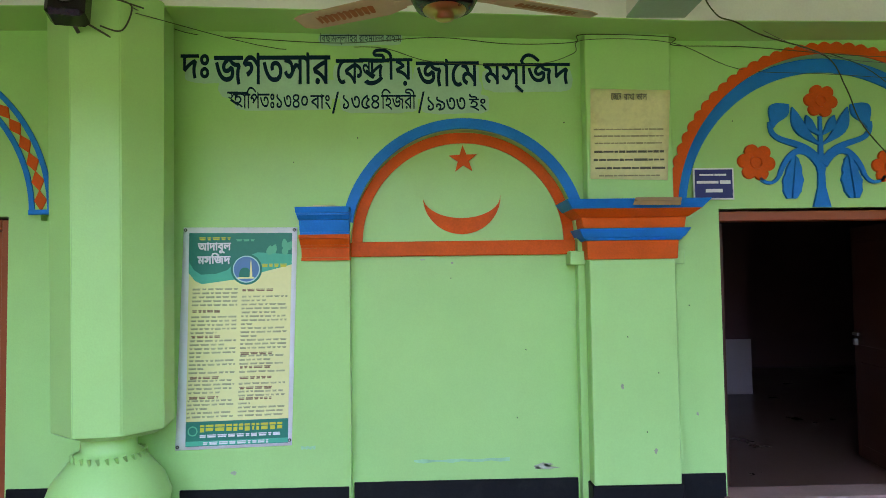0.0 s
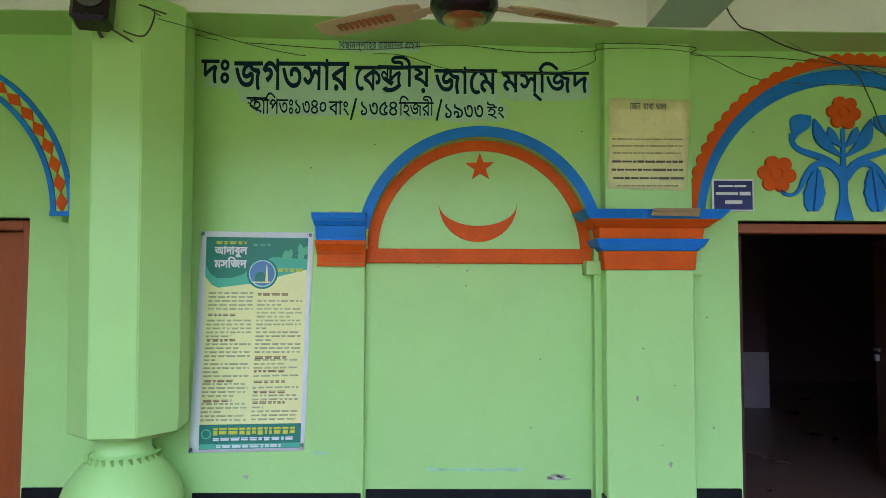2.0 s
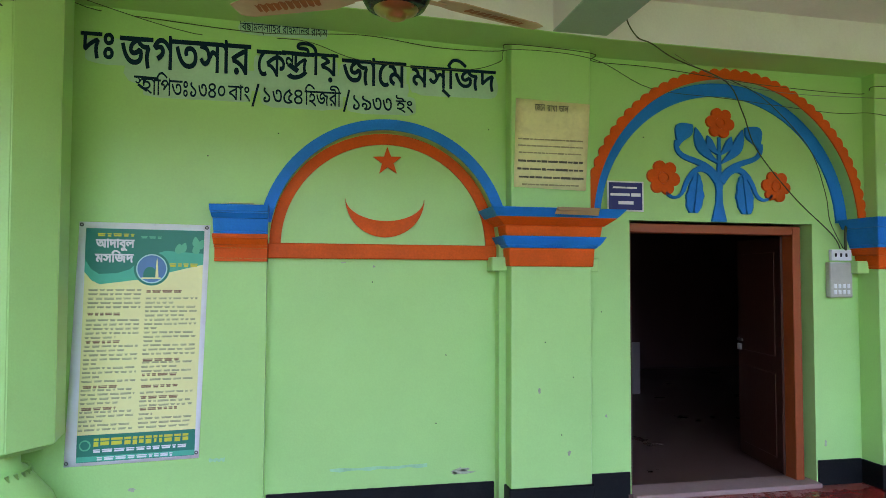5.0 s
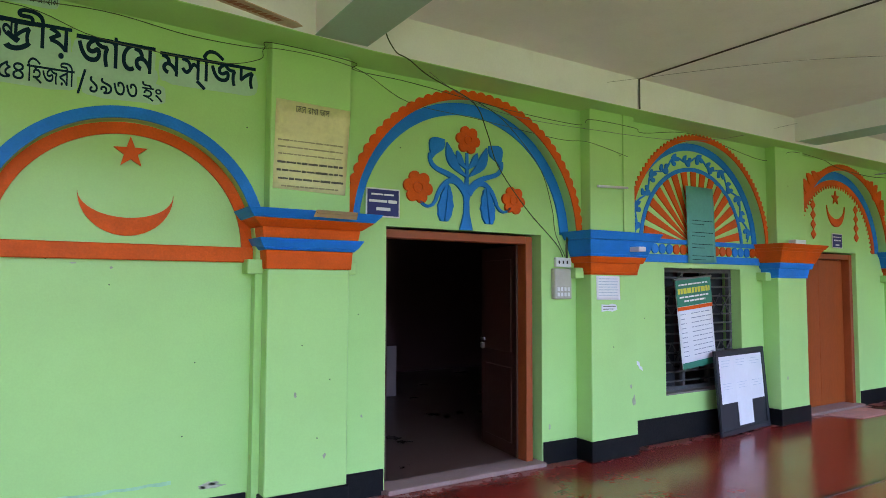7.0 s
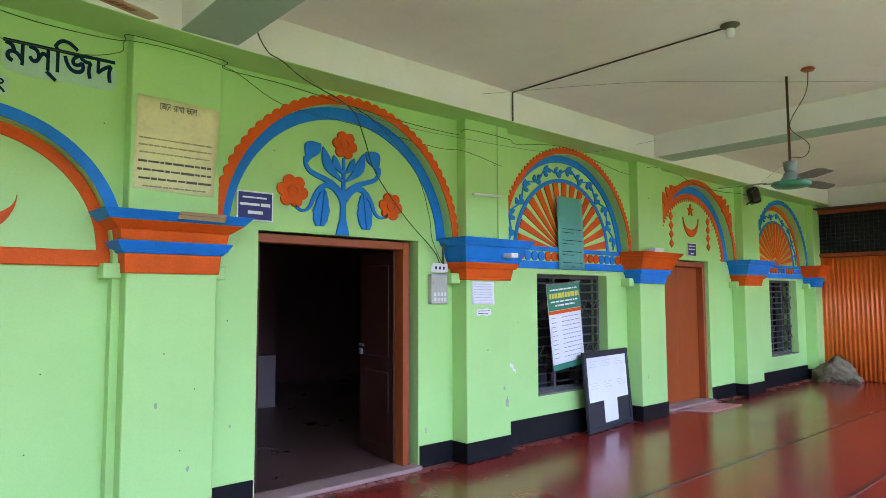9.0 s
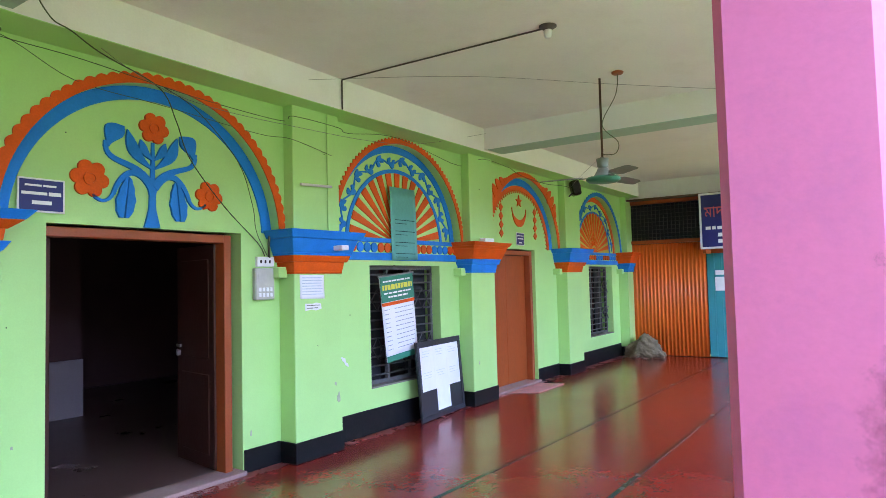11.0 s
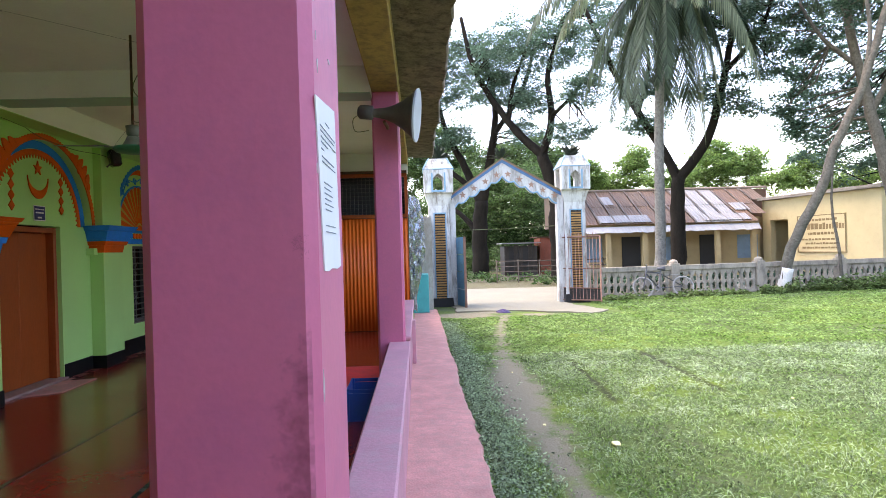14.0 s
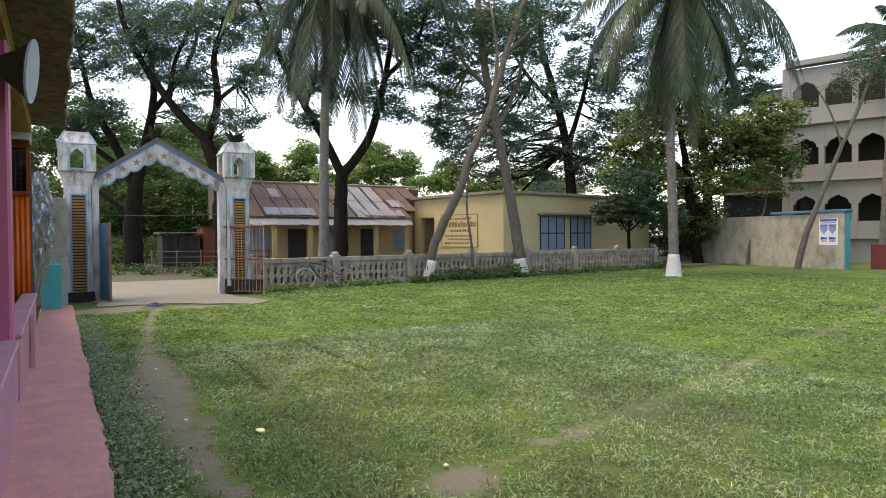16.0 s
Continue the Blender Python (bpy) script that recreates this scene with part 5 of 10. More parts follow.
    box(bm, GX - 0.316, yc - 0.165, 0.05, GX - 0.31, yc + 0.165, 2.76)
    part("panel_back", bm, M["dirty_black"], tower)
    me = None
    for i in range(33):
        z = 0.09 + i * 0.081
        if me is None:
            bm = BM()
            box(bm, -0.33, -0.163, -0.024, -0.314, 0.163, 0.024, 0.004)
            me = mesh_from(bm, "slat")
            me.materials.append(M["gate_ochre"])
        ob = new("slat", me)
        ob.parent = tower
        ob.matrix_basis = Matrix.Translation((GX, yc, z))
    # jamb beside the opening
    bm = BM()
    y0, y1 = (-6.02, -5.84) if sgn < 0 else (-9.50, -9.30)
    box(bm, GX - 0.18, y0, GZ, GX + 0.18, y1, 3.20, 0.006)
    part("jamb", bm, M["gate"], t, "streaked white jamb")

# gable: from the left spring over the apex to the right spring
AP = (-7.56, 4.36)
SL, SR = (-5.62, 3.05), (-9.55, 3.20)
bm = BM()


def gable_outline(off):
    pts = [(SL[0], SL[1] + off), (AP[0], AP[1] + off), (SR[0], SR[1] + off)]
    low = []
    for (ya, za), (yb, zb) in (((-9.42, 3.04), (-7.56, 3.93)), ((-7.56, 3.93), (-5.76, 2.90))):
        for i in range(5):
            for k in range(6):
                u = (i + k / 6) / 5
                low.append((ya + (yb - ya) * u, za + (zb - za) * u - 0.10 * math.sin(math.pi * k / 6)))
    low.append((-5.76, 2.90))
    return pts, low


up, low = gable_outline(0)
pts = up + low
a = [bm.verts.new((GX - 0.14, y, z)) for y, z in pts]
b = [bm.verts.new((GX + 0.14, y, z)) for y, z in pts]
bm.faces.new(a); bm.faces.new(b[::-1])
for i in range(len(pts)):
    bm.faces.new((a[i], b[i], b[(i + 1) % len(pts)], a[(i + 1) % len(pts)]))
part("gable", bm, M["gate"], t, "white scalloped gable")
for h0, h1, w, mat in ((0.0, 0.10, 0.17, "trim_blue"), (0.10, 0.135, 0.21, "gate_red"), (0.135, 0.165, 0.23, "moss")):
    bm = BM()
    for (y0, z0), (y1, z1) in ((SL, AP), (AP, SR)):
        q = [bm.verts.new((GX + s * w, y, z + h)) for s in (-1, 1) for (y, z) in ((y0, z0), (y1, z1)) for h in (h0, h1)]
        for f in ((0, 1, 3, 2), (4, 6, 7, 5), (0, 4, 5, 1), (2, 3, 7, 6), (1, 5, 7, 3), (0, 2, 6, 4)):
            bm.faces.new([q[i] for i in f])
    part("gable_band", bm, M[mat], t, "painted edge band of the gable")
for i in range(10):
    u = (i % 5 + 0.5) / 5
    (ya, za), (yb, zb) = ((-5.72, 3.04), (-7.56, 4.08)) if i < 5 else ((-7.56, 4.08), (-9.42, 3.18))
    bm = BM()
    star(bm, 0, 0, 0.12, -0.012, 0.012)
    for v in bm.verts:
        v.co = Vector((GX - 0.145 + v.co.y * 0.5, ya + (yb - ya) * u + v.co.x, za + (zb - za) * u + v.co.z))
    part("star", bm, M["gate_red"], t, "faded red star")
bm = BM()
tube(bm, [(GX - 0.145, y, z) for y, z in low], 0.028, 6)
part("scallop_edging", bm, M["sky_blue"], t, "pale blue edging of the scallops")
bm = BM()
agave(bm, (GX, AP[0], AP[1] + 0.12), 0.5, 26, 9)
part("finial_plant", bm, M["finial"], t, "spiky dark finial")

M["rust"] = material("rusty_red_iron", (0.23, 0.12, 0.085), 0.8, 0.25, 60, 6, 0.3, stains=0.4, dark=(0.10, 0.05, 0.035))
M["blue_iron"] = material("blue_sheet_iron", (0.045, 0.18, 0.29), 0.6, 0.25, 40, 3, 0.15, stains=0.5, dark=(0.10, 0.07, 0.05))
# barred leaf, standing open
t = thing("gate_leaf", "rusty iron barred gate leaf standing open", "gate", group="gate leaves", at=(20.9, -9.4, GZ))
P0, P1 = Vector((20.85, -9.42, 0)), Vector((19.98, -10.42, 0))
for z, r in ((-0.10, 0.028), (0.28, 0.02), (0.9, 0.02), (1.9, 0.028)):
    bm = BM()
    tube(bm, [P0 + Vector((0, 0, z)), P1 + Vector((0, 0, z))], r, 6)
    part("rail", bm, M["rust"], t)
for i in range(12):
    u = i / 11
    bm = BM()
    p = P0.lerp(P1, u)
    tube(bm, [p + Vector((0, 0, -0.13)), p + Vector((0, 0, 1.9 if i in (0, 11) else 2.02))], 0.028 if i in (0, 11) else 0.011, 6)
    part("bar", bm, M["rust"], t)
bm = BM()
q = [P0 + Vector((0, 0, -0.08)), P1 + Vector((0, 0, -0.08)), P1 + Vector((0, 0, 0.27)), P0 + Vector((0, 0, 0.27))]
n0 = (P1 - P0).cross(Vector((0, 0, 1))).normalized() * 0.006
a = [bm.verts.new(p + n0) for p in q]
b = [bm.verts.new(p - n0) for p in q]
bm.faces.new(a); bm.faces.new(b[::-1])
for i in range(4):
    bm.faces.new((a[i], b[i], b[(i + 1) % 4], a[(i + 1) % 4]))
part("kick_panel", bm, M["dirty_black"], t, "dark sheet kick panel")
# sheet leaf
t = thing("gate_leaf", "blue sheet-iron gate leaf standing open", "gate", group="gate leaves", at=(20.9, -5.9, GZ))
lq = Matrix.Translation((20.85, -6.02, 0)) @ Matrix.Rotation(radians(191), 4, "Z")
for i in range(4):
    bm = BM()
    z0, z1 = GZ + 0.04 + i * 0.54, GZ + 0.04 + i * 0.54 + 0.53
    box(bm, 0.0, -0.015, z0, 1.0, 0.015, z1, 0.005, m=lq)
    part("sheet", bm, M["blue_iron"], t)
for x in (0.0, 1.0):
    bm = BM()
    box(bm, x - 0.025, -0.035, GZ + 0.02, x + 0.025, 0.035, 2.0, 0.004, m=lq)
    part("stile", bm, M["rust"], t)

# ---- perforated concrete fence ----
F0, F1 = Vector((22.0, -10.45, 0)), Vector((24.7, -33.0, 0))
fd = (F1 - F0).normalized()
fn = Vector((-fd.y, fd.x, 0))
flen = (F1 - F0).length
rot = Matrix.Rotation(math.atan2(fd.y, fd.x), 4, "Z")
fence = thing("fence", "pale concrete fence with rows of oval openings", "fence", at=tuple(F0 + Vector((0, 0, GZ))))


def along(s, z):
    return Matrix.Translation(F0 + fd * s + Vector((0, 0, z))) @ rot


def fence_piece(name, bm, s, z, label=""):
    for v in bm.verts:
        v.co = along(s, z) @ v.co
    return part(name, bm, M["fence"], fence, label)


bm = BM(); box(bm, 0, -0.08, 0, flen, 0.08, 0.13); fence_piece("base_rail", bm, 0, GZ - 0.02)
bm = BM(); box(bm, 0, -0.10, 0, flen, 0.10, 0.17, 0.01); fence_piece("top_rail", bm, 0, GZ + 0.87)
bm = BM(); box(bm, 0, -0.045, 0, flen, 0.045, 0.07); fence_piece("mid_rail", bm, 0, GZ + 0.80)
npost = 8
for i in range(npost):
    bm = BM()
    box(bm, -0.16, -0.15, 0, 0.16, 0.15, 1.12, 0.012)
    lathe(bm, [(0.14, 1.12), (0.15, 1.16), (0.12, 1.22), (0.05, 1.26)], (0, 0, 0), 10)
    fence_piece("post", bm, i * flen / (npost - 1), GZ - 0.02)
bm = BM()
prof = [(-0.112, 0), (-0.112, 0.05), (-0.058, 0.075), (-0.042, 0.17), (-0.046, 0.25), (-0.105, 0.315), (-0.105, 0.365), (-0.058, 0.39), (-0.042, 0.49), (-0.046, 0.57), (-0.105, 0.645), (-0.112, 0.70)]
slab(bm, prof + [(-x, z) for x, z in prof[::-1]], -0.045, 0.045)
bal = mesh_from(bm, "baluster")
bal.materials.append(M["fence"])
nb = int(flen / 0.235)
for i in range(nb):
    s = (i + 0.5) * flen / nb
    if min(abs(s - k * flen / (npost - 1)) for k in range(npost)) < 0.2:
        continue
    ob = new("baluster", bal)
    ob.parent = fence
    ob.matrix_basis = Matrix.Translation(-fence.location) @ along(s, GZ + 0.105)


# ---- tin-roofed school building behind the fence ----
M["tan"] = material("tan_plaster", (0.40, 0.29, 0.15), 0.85, 0.12, 40, 1, 0.15, stains=0.35, dark=(0.24, 0.17, 0.10))
M["shut_blue"] = material("blue_grey_shutter", (0.17, 0.25, 0.32), 0.6, 0.12, 40, 3, 0.1)
# Near-black that puts the shade of openings into colour; also dark frames, switches.
M["shade_and_dark_trim"] = material("opening_shade_and_dark_trim", (0.03, 0.028, 0.026), 0.8, 0.1, 30, 2, 0)
M["tin_old"] = material("brown_weathered_tin", (0.135, 0.088, 0.06), 0.7, 0.25, 30, 1.2, 0.2, stains=0.5, dark=(0.10, 0.06, 0.045), metal=0.1)
M["seam"] = material("pale_tin_seam", (0.22, 0.18, 0.145), 0.6, 0.2, 30, 3, 0.1, metal=0.1, stains=0.4, dark=(0.17, 0.11, 0.08))
M["fascia"] = material("pale_tin_fascia", (0.36, 0.35, 0.345), 0.55, 0.12, 30, 2, 0.1, metal=0.1, stains=0.3, dark=(0.36, 0.33, 0.31))
t = thing("school_building", "long tan building with a rusty tin roof and a veranda", "building", at=(34, -17, GZ))
bm = BM()
box(bm, 34.2, -23.1, GZ, 37.5, -12.5, 2.9)
box(bm, 34.7, -25.6, GZ, 37.5, -23.1, 2.9)
part("wall", bm, M["tan"], t)
def roof_sheet(name, y0, y1, s0, s1, mat, label, lift=0.0):
    """A corrugated sheet on the slope, from s0 to s1 of the way up it."""
    bm = BM()
    k = max(4, int((y1 - y0) / 0.075))
    lo_, hi_ = Vector((32.0 + 3.8 * s0, 0, 2.60 + 1.92 * s0)), Vector((32.0 + 3.8 * s1, 0, 2.60 + 1.92 * s1))
    rows = []
    for j in range(k + 1):
        y = y0 + (y1 - y0) * j / k
        dz = 0.022 * (j % 2) + lift
        rows.append([bm.verts.new((p.x, y, p.z + dz - e)) for p, e in ((lo_, 0), (hi_, 0), (hi_, 0.012), (lo_, 0.012))])
    for p, q in zip(rows, rows[1:]):
        for c in range(4):
            bm.faces.new((p[c], q[c], q[(c + 1) % 4], p[(c + 1) % 4]))
    part(name, bm, M[mat], t, label)


def hidden(y):
    """Where along the slope the roof comes out behind the corner of the house."""
    return min(1.0, max(0.0, (-5.0 - y) / 0.533 + 0.3 - 32.0) / 3.8) if y < -21.6 else 0.0


rg = random.Random(77)
n = 19
for i in range(n):
    y0 = -27.6 + i * 15.4 / n
    y1 = y0 + 15.4 / n
    bare = -21.4 < y0 < -19.0
    s_ = hidden((y0 + y1) / 2)
    if s_ > 0.9:
        continue
    if s_ < 0.5:
        roof_sheet("roof_sheet", y0, y1 - 0.03, s_, 0.52, "tin_new" if bare else ("tin" if i % 3 else "tin_old"), "bare tin sheet" if bare else "rusty tin sheet")
    roof_sheet("roof_sheet", y0, y1 - 0.03, max(0.50, s_), 1.0, "tin_new" if bare else ("tin_old" if i % 4 == 1 else "tin"), "bare tin sheet" if bare else "rusty tin sheet", 0.03)
    bm = BM()
    w = rg.uniform(0.035, 0.06)
    q = [bm.verts.new(p) for p in ((31.98 + 3.82 * s_, y1 - 0.03 - w, 2.66 + 1.94 * s_), (35.8, y1 - 0.03 - w, 4.60), (35.8, y1 + 0.01, 4.60), (31.98 + 3.82 * s_, y1 + 0.01, 2.66 + 1.94 * s_))]
    bm.faces.new(q)
    bmesh.ops.solidify(bm, geom=list(bm.faces), thickness=0.015)
    part("roof_seam", bm, M["seam"], t, "pale worn seam")
for y0, y1, s0, s1 in ((-16.5, -13.9, 0.02, 0.22), (-21.6, -19.2, 0.02, 0.20), (-22.1, -21.3, 0.30, 0.52), (-15.2, -14.6, 0.55, 0.80)):
    roof_sheet("roof_patch", y0, y1, s0, s1, "tin_new", "bare tin patch", 0.06)
bm = BM()
tube(bm, [(35.8, -24.4, 4.60), (35.8, -12.2, 4.60)], 0.07, 8)
part("ridge_cap", bm, M["seam"], t, "pale ridge capping")
bm = BM()
box(bm, 35.8, -24.4, 2.6, 37.6, -12.2, 4.5)
part("roof_back", bm, M["tin"], t)
bm = BM()
rows = []
for j in range(80):
    y = -21.9 + 9.7 * j / 79
    wv = 0.012 * math.sin(j * 0.9) + rg.uniform(-0.02, 0.02) + 0.05
    rows.append([bm.verts.new(p) for p in ((31.75, y, 2.14 + wv), (32.05, y, 2.50), (32.05, y, 2.485), (31.75, y, 2.125 + wv))])
for p, q in zip(rows, rows[1:]):
    for c in range(4):
        bm.faces.new((p[c], q[c], q[(c + 1) % 4], p[(c + 1) % 4]))
part("fascia", bm, M["fascia"], t, "pale drooping tin fascia")
for i in range(6):
    y = -21.7 + i * 1.85
    bm = BM()
    box(bm, 32.1, y - 0.11, GZ, 32.32, y + 0.11, 2.55)
    part("veranda_post", bm, M["tan"], t)
for i in range(5):
    y = -22.4 + i * 2.1
    bm = BM()
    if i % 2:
        # flat sheet; the doorway's shade is put into its colour
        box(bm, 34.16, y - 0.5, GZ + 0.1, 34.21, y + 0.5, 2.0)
        part("door", bm, M["shade_and_dark_trim"], t, "dark sheet for the doorway's shade")
    else:
        box(bm, 34.16, y - 0.55, 0.7, 34.21, y + 0.55, 1.95)
        part("window", bm, M["shut_blue"], t, "blue-grey shuttered window")

# ---- yellow flat-roofed house ----
HC = Vector((26.9, -24.5, 0))
hr = Vector((0.155, -0.988, 0))
hl = Vector((0.988, 0.155, 0))
t = thing("house", "pale yellow plastered flat-roofed house", "house", at=(26.9, -24.5, GZ))


def hbox(bm, a0, a1, b0, b1, z0, z1, bev=0.0):
    """a along the front, b along the side, from the near corner."""
    vs = []
    m = Matrix((( hr.x, hl.x, 0, HC.x), (hr.y, hl.y, 0, HC.y), (0, 0, 1, 0), (0, 0, 0, 1)))
    box(bm, a0, b0, z0, a1, b1, z1, bev, m=m)


bm = BM()
hbox(bm, 0, 13.0, 0, 5.6, GZ, 3.72)
part("wall", bm, M["house"], t)
for name, q in (("porch_beam", (0.3, 13.0, 5.6, 7.5, 2.6, 3.70)), ("porch_post", (0.0, 0.3, 6.9, 7.5, GZ, 3.70)), ("porch_lintel", (0.0, 0.3, 5.6, 6.9, 2.65, 3.70)), ("porch_side", (0.3, 1.5, 7.36, 7.5, GZ, 2.6))):
    bm = BM()
    hbox(bm, *q)
    part(name, bm, M["house"], t)
# solid block; the shade under the porch is put into its colour
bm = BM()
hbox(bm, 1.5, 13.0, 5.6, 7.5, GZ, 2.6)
part("porch", bm, M["shade_and_dark_trim"], t, "porch block with its shade put into the colour")
bm = BM()
hbox(bm, -0.25, 13.2, -0.25, 7.6, 3.72, 3.88, 0.01)
part("roof", bm, M["conc"], t, "grey concrete roof slab")
for a0, a1 in ((2.75, 4.7), (5.25, 7.05)):
    w = BM()
    hbox(w, a0, a1, -0.03, 0.05, 0.80, 2.58)
    win = part("window", w, M["shut_blue"], t, "closed blue-grey shutters")
    for k in range(4):
        f = BM()
        x = a0 + (a1 - a0) * k / 3
        hbox(f, x - 0.03, x + 0.03, -0.05, 0.0, 0.80, 2.58)
        part("window_frame", f, M["shade_and_dark_trim"], win)
    f = BM()
    hbox(f, a0, a1, -0.05, 0.0, 1.66, 1.72)
    part("window_frame", f, M["shade_and_dark_trim"], win)
bm = BM()
hbox(bm, 2.5, 7.2, -0.45, 0.0, 2.66, 2.78, 0.01)
part("sunshade", bm, M["conc"], t, "mossy concrete sunshade")
bm = BM()
hbox(bm, -0.04, 0.0, 1.9, 4.9, 0.95, 2.75)
pl = part("plaque", bm, M["house"], t, "lettered wall panel")
M["plq"] = material("brown_panel_lettering", (0.20, 0.14, 0.065), 0.8, 0.15, 40, 4, 0)
f = BM()
for a in (1.9, 4.86):
    hbox(f, -0.055, -0.04, a, a + 0.04, 0.95, 2.75)
for z in (0.95, 2.71):
    hbox(f, -0.055, -0.04, 1.94, 4.86, z, z + 0.04)
part("panel_border", f, M["plq"], pl)
rg = random.Random(2)
for r, (z, h, x0, x1) in enumerate(((2.46, 0.12, 2.4, 4.5), (2.06, 0.30, 2.0, 4.8), (1.80, 0.13, 2.6, 4.2), (1.54, 0.10, 2.3, 4.6), (1.34, 0.10, 2.4, 4.4), (1.14, 0.10, 2.3, 4.6))):
    x = x0
    while x < x1:
        w = rg.uniform(0.08, 0.24)
        f = BM()
        hbox(f, -0.05, -0.042, x, min(x + w, x1), z, z + h * rg.uniform(0.75, 1.0))
        part("bar", f, M["plq"], pl)
        x += w + 0.05

# ---- boundary wall with blue capping, poster pier, maroon low wall ----
W0, W1 = Vector((30.5, -40.6, 0)), Vector((17.1, -37.8, 0))
wd = (W1 - W0).normalized()
wrot = Matrix.Translation(W0) @ Matrix.Rotation(math.atan2(wd.y, wd.x), 4, "Z")
wl = (W1 - W0).length
M["bwall"] = material("mouldy_cream_wall", (0.40, 0.38, 0.32), 0.9, 0.15, 30, 0.7, 0.25, stains=0.75, dark=(0.20, 0.16, 0.11), streak=1.5)
t = thing("boundary_wall", "stained cream boundary wall with a blue tin capping", "wall", at=tuple(W1))
bm = BM(); box(bm, 0, -0.12, GZ, wl - 0.6, 0.12, 2.55, m=wrot); part("wall_body", bm, M["bwall"], t)
bm = BM(); box(bm, wl - 1.5, -0.2, GZ, wl, 0.2, 2.62, m=wrot); part("pier", bm, M["bwall"], t, "stained cream pier")
bm = BM(); box(bm, 9.3, -0.26, 2.60, wl + 0.15, 0.26, 2.74, 0.02, m=wrot); part("capping", bm, M["blue_iron"], t, "blue tin capping")
bm = BM(); box(bm, wl - 0.02, -0.1, GZ, wl + 0.03, 0.2, 2.6, m=wrot); part("door_edge", bm, M["teal"], t, "teal gate post")
M["poster_pale"] = material("pale_blue_poster_print", (0.30, 0.38, 0.62), 0.6, 0.2, 20, 5, 0)
M["poster_blue"] = material("blue_poster_print", (0.06, 0.12, 0.42), 0.6, 0.2, 20, 5, 0)
p = BM(); box(p, wl - 1.35, -0.216, 1.0, wl - 0.3, -0.21, 2.3, m=wrot)
poster = solid("wall_poster", p, M["paper"], "white and blue paper poster pasted on the pier", "poster")
for x0, x1, z0, z1 in ((-1.30, -0.35, 2.16, 2.28), (-1.28, -0.40, 2.07, 2.11)):
    p = BM(); box(p, wl + x0, -0.222, z0, wl + x1, -0.217, z1, m=wrot); part("bar", p, M["poster_blue"], poster)
for x0 in (-1.29, -0.81):
    p = BM()
    a = slab(p, [(wl + x0, 2.02), (wl + x0 + 0.42, 2.02), (wl + x0 + 0.42, 1.74), (wl + x0 + 0.21, 1.52), (wl + x0, 1.74)], -0.222, -0.217)
    for v in a:
        v.co = wrot @ v.co
    part("printed_panel", p, M["poster_pale"], poster, "pale blue printed panel")
    p = BM()
    a = slab(p, [(wl + x0 + 0.03, 1.40), (wl + x0 + 0.40, 1.36), (wl + x0 + 0.40, 1.28), (wl + x0 + 0.03, 1.26)], -0.222, -0.217)
    for v in a:
        v.co = wrot @ v.co
    part("printed_panel", p, M["poster_blue"], poster)
    for z in (1.22, 1.17, 1.95, 1.88):
        p = BM(); box(p, wl + x0 + 0.04, -0.2245, z, wl + x0 + 0.38, -0.2222, z + 0.025, m=wrot); part("bar", p, M["poster_blue"], poster)
M["maroon"] = material("maroon_low_wall", (0.16, 0.035, 0.035), 0.8, 0.15, 40, 1, 0.15, stains=0.3, dark=(0.08, 0.03, 0.03))
bm = BM(); box(bm, 11.0, -39.8, GZ, 16.8, -39.4, 1.0)
solid("maroon_wall", bm, M["maroon"], "maroon painted low wall beyond the pier", "wall")
bm = BM()
for i in range(9):
    lathe(bm, [(0.45, 0), (0.46, 0.06), (0.45, 0.12)], (15.2 - 0.0, -41.6, 1.2 + i * 0.13), 20)
solid("cement_rings", bm, M["conc"], "stack of grey cement rings behind the low wall", "cement rings")

# ---- three-storey building under construction ----
M["bare"] = material("bare_grey_render", (0.29, 0.28, 0.255), 0.9, 0.1, 30, 0.4, 0.2, stains=0.4, dark=(0.2, 0.18, 0.16))
BE, BD, BR = Vector((0.058, -4.998, 0)), Vector((0.860, -0.510, 0)), Vector((-0.510, -0.860, 0))
B0 = BE + 41.4 * (BD + BR * 0.534)
B1 = BE + 38.3 * (BD + BR * 0.667)
bd = (B1 - B0).normalized()
BAY = (B1 - B0).length * 58 / 152
brot = Matrix.Translation(B0) @ Matrix.Rotation(math.atan2(bd.y, bd.x), 4, "Z") @ Matrix.Diagonal((1, -1, 1, 1))
t = thing("apartment_building", "unfinished grey three-storey building with cusped arched openings", "building", at=tuple(B0))
M["brick_red"] = material("raw_brick_parapet", (0.24, 0.10, 0.065), 0.9, 0.2, 30, 3, 0.3, stains=0.4, dark=(0.12, 0.07, 0.05))


def cusp(u):
    """Height of the cusped arch head over its springing, u from -1 to 1 across."""
    a = abs(u)
    return 0.62 * (1 - a ** 2.2) ** 0.5 + 0.16 * max(0.0, 1 - a * 3.2) + 0.05 * abs(math.sin(3.2 * math.pi * a)) * (1 - a)


